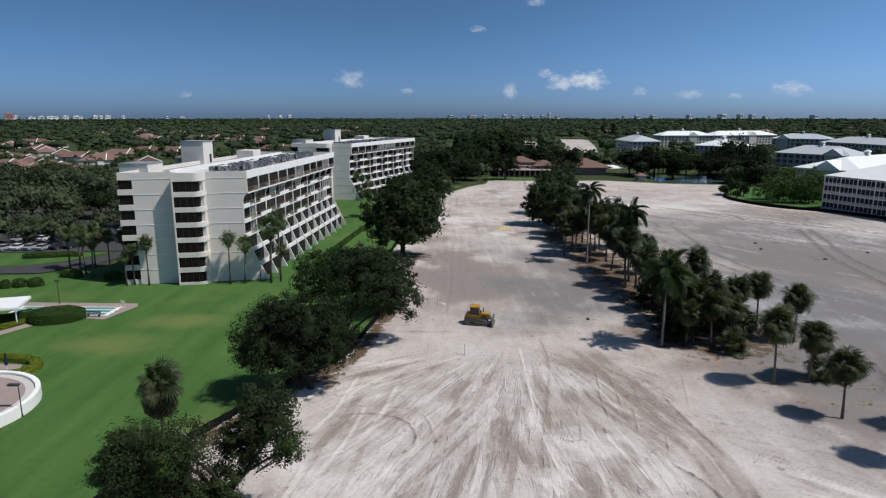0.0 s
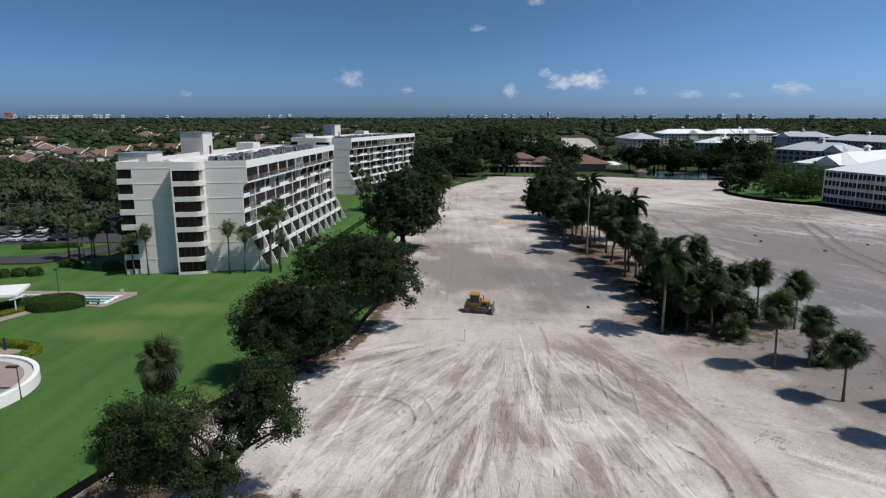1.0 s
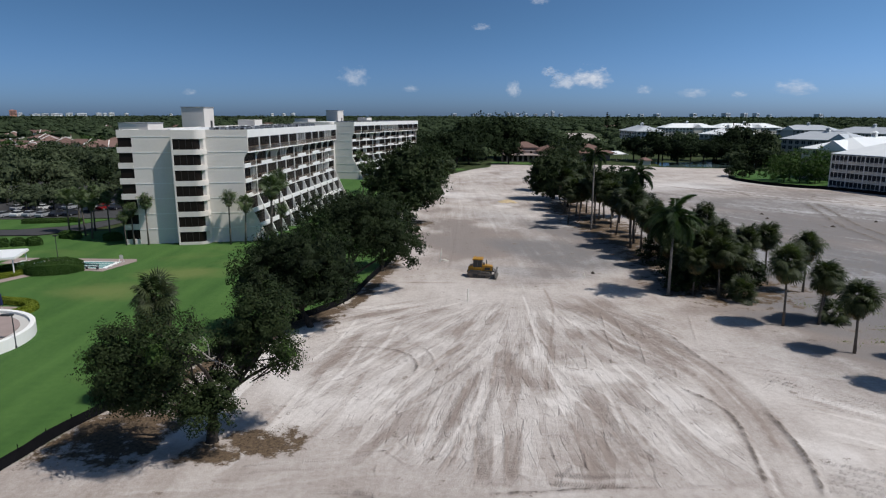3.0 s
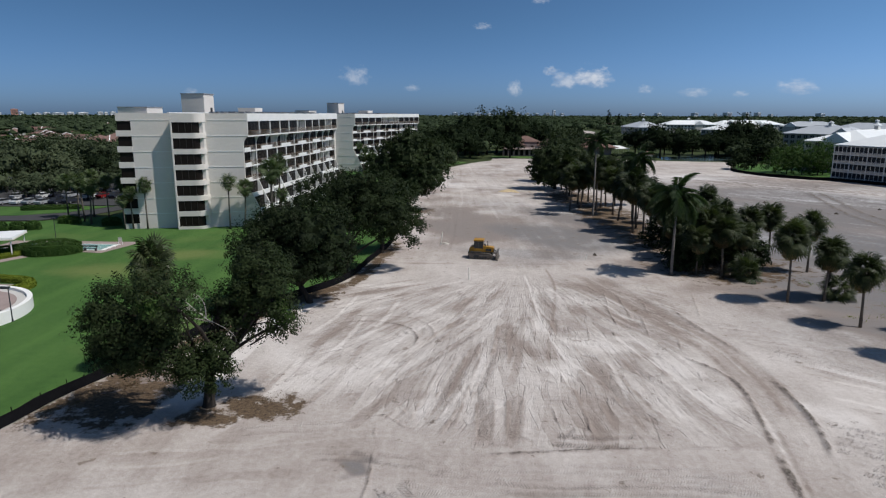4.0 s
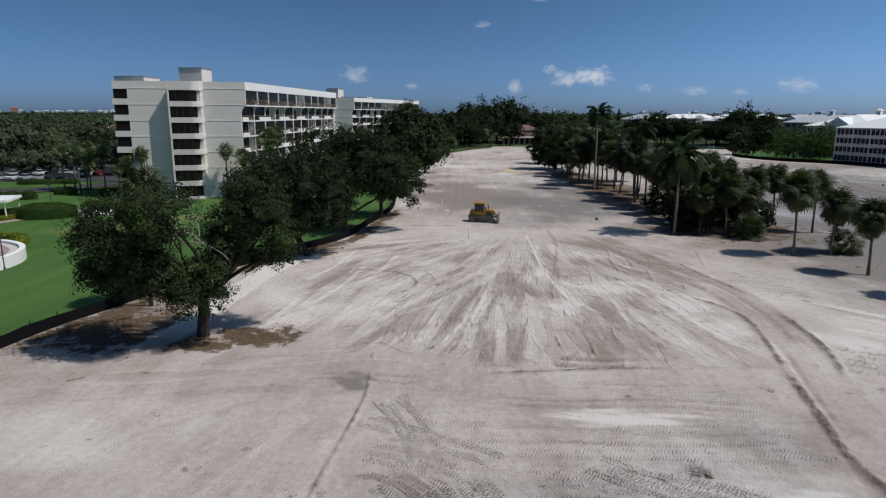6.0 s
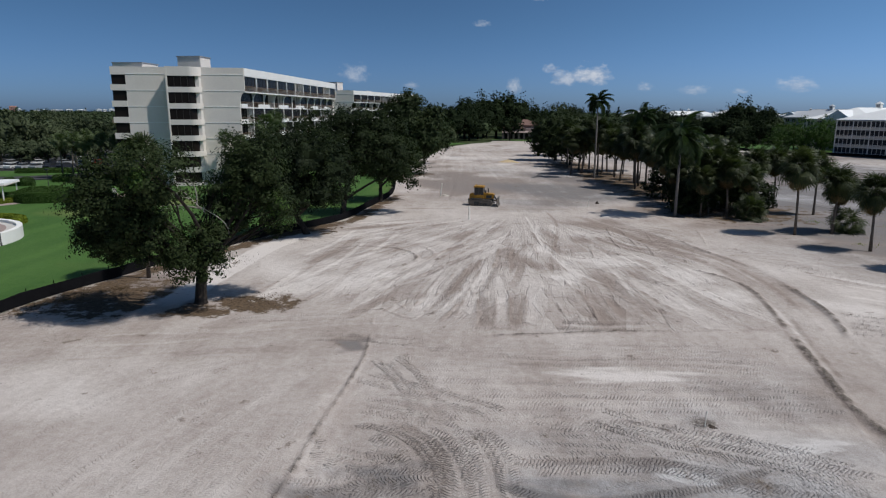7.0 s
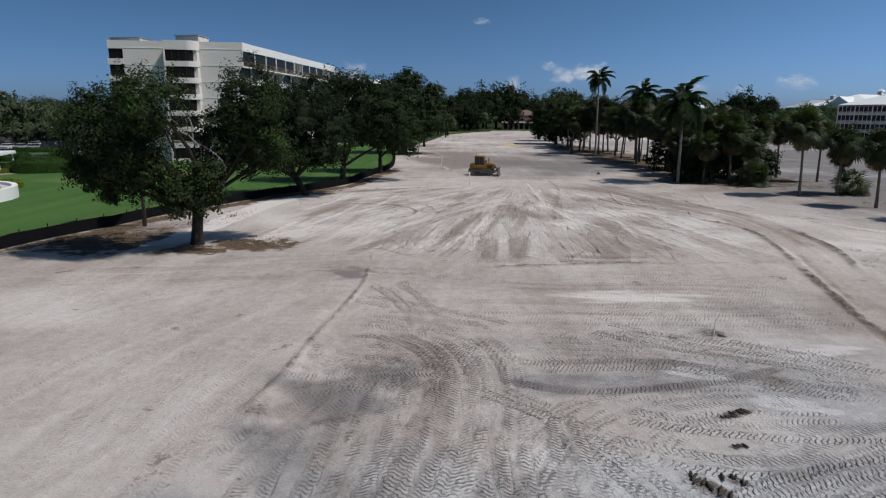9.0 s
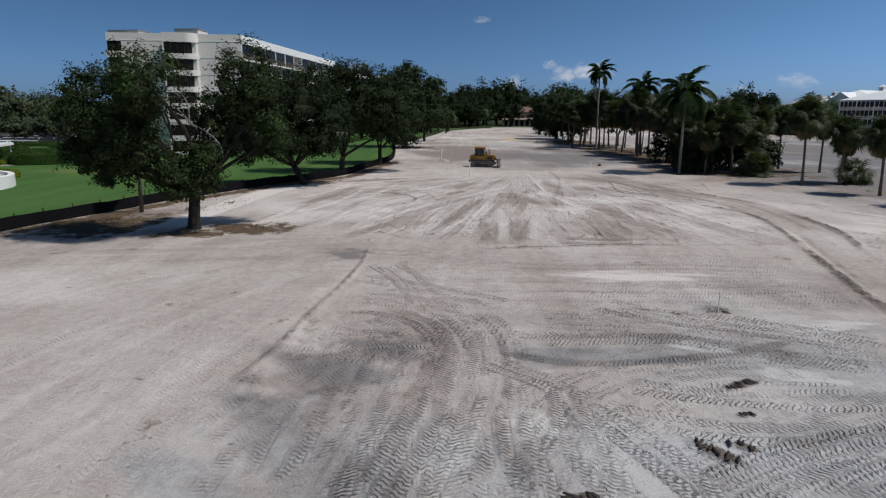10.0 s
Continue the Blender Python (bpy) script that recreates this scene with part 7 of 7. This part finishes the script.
stake(2.2, 80.6, 1.75, "white survey stake standing in the sand", 0, 0.065)
stake(-1.9, 103.8, 2.2, "leaning pale survey stake in the sand", 7, 0.065)
stake(11.5, 26.6, 0.8, "short brown stake in a ring of dug earth", 2, 0.018)
stake(72, 268, 1.6, "pale stake at the far side of the clearing", 0, 0.06)
stake(20, 93, 0.9, "short stake beside the cleared strip", 4, 0.03)
EARTH = paint("dark_damp_earth", (0.060, 0.046, 0.037), 0.95, 0.4, 1.5, fine=9, bump=0.03)
OCHRE = paint("ochre_sand", (0.50, 0.39, 0.24), 0.95, 0.3, 1.2, fine=6, bump=0.03)
SANDHEAP = paint("pale_spilt_sand", (0.48, 0.44, 0.39), 0.95, 0.25, 1.0, fine=6, bump=0.03)
heap(11.8, 26.6, 0.45, 0.12, EARTH, "ring of dark dug earth round a stake", 4)
heap(15.5, 178, 2.6, 0.7, OCHRE, "ochre heap of sand on the cleared strip", 5, "sand_heap", "sand heap")
heap(17.4, 176, 1.4, 0.4, OCHRE, "small ochre heap of sand", 6, "sand_heap", "sand heap")
heap(-1.2, 104.4, 0.7, 0.3, SANDHEAP, "small heap of pale sand at a stake", 7, "sand_heap", "sand heap")
for i, (x, y, r) in enumerate(((77, 157, 0.45), (75, 150, 0.4), (84, 139, 0.55), (98, 146, 0.5), (22, 96, 0.35))):
    heap(x, y, r, 0.4, EARTH, "lump of dark earth on the bare sand", 10 + i)
# clods of dark earth thrown up by the crawler
def clods(x, y, turn, n, seed):
    rr = random.Random(seed)
    ob = thing("earth_clods", "row of dark moist clods pressed up from the sand", "earth clods", pose(x, y, float(lie(x, y)) + 0.03, 0, 0, turn))
    for i in range(n):
        g = Geo()
        lx, ly = 0.045, 0.13 + rr.uniform(-0.05, 0.08)
        ring = [(lx * math.cos(a) * (1 + rr.uniform(-0.3, 0.3)), ly * math.sin(a) * (1 + rr.uniform(-0.3, 0.3))) for a in (6.2832 * j / 9 for j in range(9))]
        g.add([(x, y, 0.0) for x, y in ring] + [(x * 0.65, y * 0.75, 0.025 + rr.uniform(0, 0.03)) for x, y in ring] + [(0, 0, 0.05)], [(j, (j + 1) % 9, (j + 1) % 9 + 9, j + 9) for j in range(9)] + [(j + 9, (j + 1) % 9 + 9, 18) for j in range(9)])
        o = part("clod", g, EARTH, ob, smooth=True)
        o.location = ((i - n / 2) * 0.15 + rr.uniform(-0.05, 0.05), rr.uniform(-0.1, 0.1), -0.01)
        o.rotation_euler = (0, 0, 0.5 + rr.uniform(-0.55, 0.55))


clods(9.3, 19.3, 26, 8, 1)
clods(8.6, 17.3, 12, 3, 4)
clods(7.75, 15.5, -32, 5, 2)
clods(6.9, 15.2, -52, 9, 3)
clods(3.1, 13.2, 10, 5, 5)

# ---- lawn garden, courts and car park ----
def hedge(points, wide, tall, label, material, leaf=0.16, density=150, rounded=0.5):
    """A clipped hedge along a line."""
    ob = thing("hedge", label, "hedge")
    p = curve(points, 0.6)
    run = np.r_[0, np.cumsum(np.hypot(*np.diff(p, axis=0).T))]
    n = int(density * run[-1] * (wide + 2 * tall))
    s = rng.random(n) * run[-1]
    x, y = np.interp(s, run, p[:, 0]), np.interp(s, run, p[:, 1])
    dx, dy = np.interp(s + 0.1, run, p[:, 0]) - np.interp(s - 0.1, run, p[:, 0]), np.interp(s + 0.1, run, p[:, 1]) - np.interp(s - 0.1, run, p[:, 1])
    l = np.hypot(dx, dy) + 1e-9
    a = rng.random(n) * math.pi
    k = np.maximum(np.abs(np.cos(a)), np.abs(np.sin(a))) ** -rounded * (0.86 + 0.16 * rng.random(n))
    fade = np.clip(np.minimum(s, run[-1] - s) / (wide * 0.5), 0.06, 1) ** 0.5
    off, z = np.cos(a) * k * wide / 2 * fade, np.abs(np.sin(a)) * k * tall * (0.6 + 0.4 * fade)
    pts = np.stack([x - dy / l * off, y + dx / l * off, z + 0.12], 1)
    part("foliage", quads("foliage", leaves_at(pts, leaf, 0.7), material), None, ob)
    g = Geo()
    m = len(p)
    v = []
    for i in range(m):
        d = p[min(i + 1, m - 1)] - p[max(i - 1, 0)]
        d = d / (np.hypot(*d) + 1e-9)
        f = 0.38 * wide * min(1, 0.12 + 0.9 * math.sqrt(min(i, m - 1 - i) * 0.6 / (0.5 * wide)))
        top = tall * min(1, 0.45 + f / (0.38 * wide) * 0.55)
        for o, z in ((-f, 0.05), (-f, top * 0.7), (0, top * 0.8), (f, top * 0.7), (f, 0.05)):
            v.append((p[i][0] - d[1] * o, p[i][1] + d[0] * o, z))
    g.add(v, [(5 * i + a, 5 * i + a + 1, 5 * i + 6 + a, 5 * i + 5 + a) for i in range(m - 1) for a in range(4)] + [(0, 1, 2, 3, 4), tuple(5 * m - 5 + a for a in (4, 3, 2, 1, 0))])
    part("inner_bush", g, material, ob)
    return ob


hedge([(-65.4, 93.4), (-61.6, 94.2), (-57.6, 95.8)], 4.8, 2.3, "large rounded dark green clipped hedge", HEDGE, 0.15, 120, 0.15)
hedge([(-80, 82), (-73.5, 88), (-68.2, 94), (-66.6, 97.2)], 1.6, 1.3, "clipped green hedge beside the shelter", HEDGE)
hedge([(-79, 79.5), (-72.5, 85.4), (-66.8, 91.2), (-65.6, 93.6)], 1.1, 0.7, "low yellow-green hedge beside the path", HEDGEYELLOW)
hedge([(-66, 79.4), (-59, 78.3), (-54.2, 77.2), (-52.4, 75.0), (-53.2, 72.9), (-56, 72.4)], 1.5, 0.8, "yellow-green clipped hedge round a seating area", HEDGEYELLOW)
for x, y, r in ((-80.6, 114.2, 1.3), (-78.0, 114.8, 1.5), (-82.6, 113.2, 1.0)):
    hedge([(x - r, y), (x, y + 0.2), (x + r, y)], 2.2 * r, 1.7, "round green shrub on the lawn", HEDGE, 0.2, 60, 0.2)
hedge([(-77.5, 121.6), (-75.5, 122), (-72.8, 121)], 2.4, 1.5, "green shrubs beside the drive", HEDGE, 0.22, 60, 0.2)
hedge([(-67.5, 119.4), (-65.5, 119.8), (-63.8, 119.6)], 2.2, 1.6, "green shrubs at the foot of the block", HEDGE, 0.22, 60, 0.2)
hedge([(-96, 138), (-90, 139.5), (-84, 141)], 1.6, 1.1, "low hedge by the car park", HEDGE, 0.22, 60, 0.2)
hedge([(-29.5, 122), (-28, 140), (-26, 160), (-24, 178)], 1.5, 0.9, "low green planting along the balconies", HEDGE, 0.25, 30, 0.2)

sheet("pavement", [(-74, 104.2), (-53.2, 103.6), (-52.4, 102), (-54.4, 95.0), (-58, 95.6), (-60, 97.6), (-74, 100.0)], 0.14, PAVING, "pinkish paving round the shuffleboard courts", "paving")
sheet("pavement", [(-82, 70), (-66.2, 86.6), (-63.0, 93.4), (-64.4, 94.2), (-67.6, 88.0), (-82, 74)], 0.14, PAVING, "pinkish garden path", "path")
sheet("pavement", [(-80, 66), (-56, 70.5), (-53.5, 73.0), (-55.0, 76.4), (-80, 79.0)], 0.14, PAVING, "paved seating area behind the hedge", "paving")
court = thing("shuffleboard_court", "teal shuffleboard courts with white end boards", "shuffleboard court", pose(-63.4, 99.4, 0.14, 0, 0, -1.5))
for i in range(3):
    y = i * 1.45 - 2.1
    lane = part("lane", Geo().box(-8.2, y, 0.0, 8.6, y + 1.15, 0.02), COURT, court, "teal painted lane")
    for a, b in ((-8.2, -7.8), (7.9, 8.6), (-2.6, -2.5), (2.6, 2.7)):
        part("line", Geo().box(a, y, 0.02, b, y + 1.15, 0.024), WHITE, lane)
    part("curb", Geo().box(-8.4, y + 1.17, 0, 8.8, y + 1.42, 0.05), WHITE, court, "pale strip between lanes")
part("curb", Geo().box(-8.4, -2.4, 0, 8.8, -2.12, 0.05), WHITE, court)
bench = thing("bench", "dark slatted bench beside the courts", "bench", pose(-57.6, 96.4, 0.14, 0, 0, -5))
for y in (-0.2, -0.05, 0.1):
    part("slat", Geo().box(-2.0, y, 0.42, 2.0, y + 0.12, 0.46), DARKMETAL, bench)
for z in (0.6, 0.75):
    part("back_slat", Geo().box(-2.0, 0.24, z, 2.0, 0.28, z + 0.1), DARKMETAL, bench)
for x in (-1.8, 0, 1.8):
    part("leg", Geo().box(x - 0.04, -0.2, 0, x + 0.04, 0.28, 0.42).box(x - 0.04, 0.24, 0.42, x + 0.04, 0.3, 0.85), DARKMETAL, bench)
board = thing("scoreboard", "small cream scoreboard at the court's end", "scoreboard", pose(-54.6, 101.4, 0.12))
part("panel", Geo().box(-0.3, -0.04, 0.5, 0.3, 0.04, 1.2), CONDOBEIGE, board)
part("leg", Geo().box(-0.4, -0.03, 0, -0.32, 0.03, 0.5), WHITE, board)
part("leg", Geo().box(0.32, -0.03, 0, 0.4, 0.03, 0.5), WHITE, board)
shelter = thing("shelter", "open shelter with a flat white roof on slim posts", "shelter", pose(-73.8, 92.6, 0.1, 0, 0, 18))
part("roof", Geo().box(-8, -3.4, 2.75, 7.6, 3.2, 3.0), METALROOF, shelter, "flat white roof")
part("fascia", Geo().box(-8.06, -3.46, 2.6, 7.66, 3.26, 2.76), CONDOBEIGE, shelter)
for x in (-7.6, -2.6, 2.4, 7.2):
    for y in (-3.1, 2.9):
        part("post", Geo().box(x - 0.07, y - 0.07, 0, x + 0.07, y + 0.07, 2.62), WHITE, shelter)

# the round pool terrace behind its white wall
cx, cy, cr = -54.2, 63.0, 8.7
ring_wall = thing("terrace_wall", "curved white garden wall round a raised pink terrace", "garden wall", pose(cx, cy, 0))
n = 64
for i in range(n):
    a0, a1 = 6.2832 * i / n, 6.2832 * (i + 1) / n
    part("wall_segment", Geo().prism([(cr * math.cos(a0), cr * math.sin(a0)), (cr * math.cos(a1), cr * math.sin(a1)), ((cr - 0.55) * math.cos(a1), (cr - 0.55) * math.sin(a1)), ((cr - 0.55) * math.cos(a0), (cr - 0.55) * math.sin(a0))], 0, 1.35), WHITE, ring_wall)
part("ledge", Geo().prism([((cr - 0.56) * math.cos(6.2832 * i / n), (cr - 0.56) * math.sin(6.2832 * i / n)) for i in range(n)], 0, 1.05), CONCRETE, ring_wall, "pale inner ledge")
part("terrace", Geo().prism([((cr - 1.5) * math.cos(6.2832 * i / n), (cr - 1.5) * math.sin(6.2832 * i / n)) for i in range(n)], 1.05, 1.12), PAVING, ring_wall, "pink terrace floor")


def lamp_post(x, y, tall, arm, label):
    ob = thing("lamp_post", label, "lamp post", pose(x, y, 0.1))
    part("base", Geo().tube([(0, 0, 0), (0, 0, 0.3)], [0.12, 0.09], 8), DARKMETAL, ob)
    part("pole", Geo().tube([(0, 0, 0.2), (0, 0, tall)], [0.06, 0.05], 8), DARKMETAL, ob)
    part("head", Geo().box(-arm - 0.35, -0.22, tall - 0.05, 0.3 if arm == 0 else 0.1, 0.22, tall + 0.12), DARKMETAL, ob)
    part("lens", Geo().box(-arm - 0.3, -0.18, tall - 0.07, 0.2 if arm == 0 else -0.2, 0.18, tall - 0.04), GLASSGREY, ob)
    return ob


lamp_post(-66.5, 103.4, 4.0, 0.0, "black lamp post beside the shuffleboard courts")
lamp_post(-45.5, 62.2, 3.6, 0.7, "black lamp post with a square head by the white wall")
umbrella = thing("parasol", "closed dark blue parasol on a stand", "parasol", pose(-55.4, 74.2, 0.14))
NAVY = paint("navy_canvas", (0.012, 0.018, 0.06), 0.8, 0.2, 2.0)
part("canopy", Geo().tube([(0, 0, 0.9), (0, 0, 1.2), (0, 0, 2.3), (0, 0, 2.45)], [0.2, 0.17, 0.09, 0.02], 9), NAVY, umbrella)
part("pole", Geo().tube([(0, 0, 0), (0, 0, 1.0)], [0.025, 0.025], 6), WHITE, umbrella)
part("foot", Geo().tube([(0, 0, 0), (0, 0, 0.1)], [0.3, 0.28], 10), CONCRETE, umbrella)
table = thing("garden_table", "round white garden table behind the hedge", "table", pose(-56.6, 73.6, 0.14))
part("top", Geo().tube([(0, 0, 0.7), (0, 0, 0.74)], [0.55, 0.55], 14), WHITE, table)
part("stem", Geo().tube([(0, 0, 0), (0, 0, 0.7)], [0.05, 0.05], 7), DARKMETAL, table)


def car(material, label):
    ob = thing("car", label, "car", group="parked cars")
    side = [(-2.15, 0.35), (2.15, 0.35), (2.2, 0.75), (1.95, 0.92), (1.1, 1.0), (-1.9, 1.02), (-2.2, 0.85)]
    part("body", Geo().prism(side, -0.88, 0.88, "y"), material, ob)
    part("roof", Geo().prism([(-1.2, 1.46), (0.25, 1.46), (0.15, 1.50), (-1.05, 1.51)], -0.66, 0.66, "y"), material, ob)
    cabin = [(-1.8, 1.02), (1.0, 1.0), (0.25, 1.46), (-1.2, 1.46)]
    part("glazing", Geo().prism(cabin, -0.74, 0.74, "y"), CABGLASS, ob)
    for x in (-1.35, 1.35):
        for y in (-0.9, 0.72):
            w = part("wheel", Geo().tube([(x, y, 0.33), (x, y + 0.18, 0.33)], [0.33, 0.33], 14), RUBBER, ob)
            part("rim", Geo().tube([(x, y - 0.01, 0.33), (x, y + 0.19, 0.33)], [0.2, 0.2], 10), GALV, w)
    for y in (-0.65, 0.65):
        part("headlight", Geo().box(2.14, y - 0.2, 0.62, 2.2, y + 0.2, 0.78), GLASSGREY, ob)
    return ob


def carpaint(name, c):
    return paint(name, c, 0.25, 0.05, 0.8, 0.1, 0.5)


cars = [car(carpaint("white_car_paint", (0.7, 0.7, 0.7)), "white car parked under trees"), car(carpaint("silver_car_paint", (0.35, 0.36, 0.38)), "silver car parked under trees"), car(carpaint("dark_car_paint", (0.03, 0.035, 0.05)), "dark car parked under trees"), car(carpaint("red_car_paint", (0.25, 0.02, 0.02)), "red car parked under trees")]
R = random.Random(8)
spots = [(-106, 147, 1), (-103.2, 148, 0), (-100.2, 148, 1), (-97, 147.6, 1), (-94.4, 149, 2), (-91.8, 150, 2), (-92, 158.5, 0), (-89, 159.5, 3), (-86.2, 160, 2), (-109, 146.5, 2), (-112, 146, 0), (-98, 160, 1), (-101, 159.5, 2), (-104, 159, 0), (-107, 158.5, 2), (-110, 158, 1), (-95, 171, 2), (-99, 170.5, 0), (-103, 170, 2), (-90, 172, 1), (-86, 173, 2)]
seen = set()
for x, y, k in spots:
    m = pose(x, y, 0.14, 0, 0, 84 + R.uniform(-5, 5))
    if k in seen:
        copy_thing(cars[k], m)
    else:
        seen.add(k)
        cars[k].matrix_world = m

# dry grass and litter at the fence and under the palms
def dry_grass(name, label, patches, material, n, tall):
    out = []
    for x, y, rx, ry in patches:
        k = int(n * rx * ry)
        a, q = rng.random(k) * 6.2832, np.abs(rng.normal(size=k)) * 0.6
        base = np.stack([x + rx * q * np.cos(a), y + ry * q * np.sin(a), np.zeros(k)], 1)
        h = tall * (0.4 + rng.random(k))
        lean = rng.normal(size=(k, 2)) * 0.5 * h[:, None]
        side = rng.normal(size=(k, 2)) * 0.02
        tip = base + np.c_[lean, h]
        out.append(np.stack([base - np.c_[side, 0 * h], base + np.c_[side, 0 * h], tip + np.c_[side, 0 * h] * 0.2, tip - np.c_[side, 0 * h] * 0.2], 1))
    return thing(name, label, "grass", kind="stuff", data=quads(name, np.concatenate(out), material))


dry_grass("dry_grass", "dry straw-coloured grass at the foot of the tree", [(-13.8, 44.6, 3.6, 2.0), (-25.5, 47, 3.2, 3.0), (-21.5, 52, 2.0, 2.6), (-19.5, 56, 1.5, 3), (-23, 58, 1.2, 3.5), (-15.4, 66, 1.6, 3.5), (-28, 44, 1.6, 3)], STRAW, 60, 0.07)
dry_grass("weeds", "green weeds on the grey sand among the palms", [(47, 66, 2.2, 1.5), (50, 70, 2.5, 2), (53, 76, 2.6, 2.0), (46, 80, 2, 2), (57, 88, 3, 2), (43, 66, 1.2, 1)], HEDGEYELLOW, 26, 0.16)
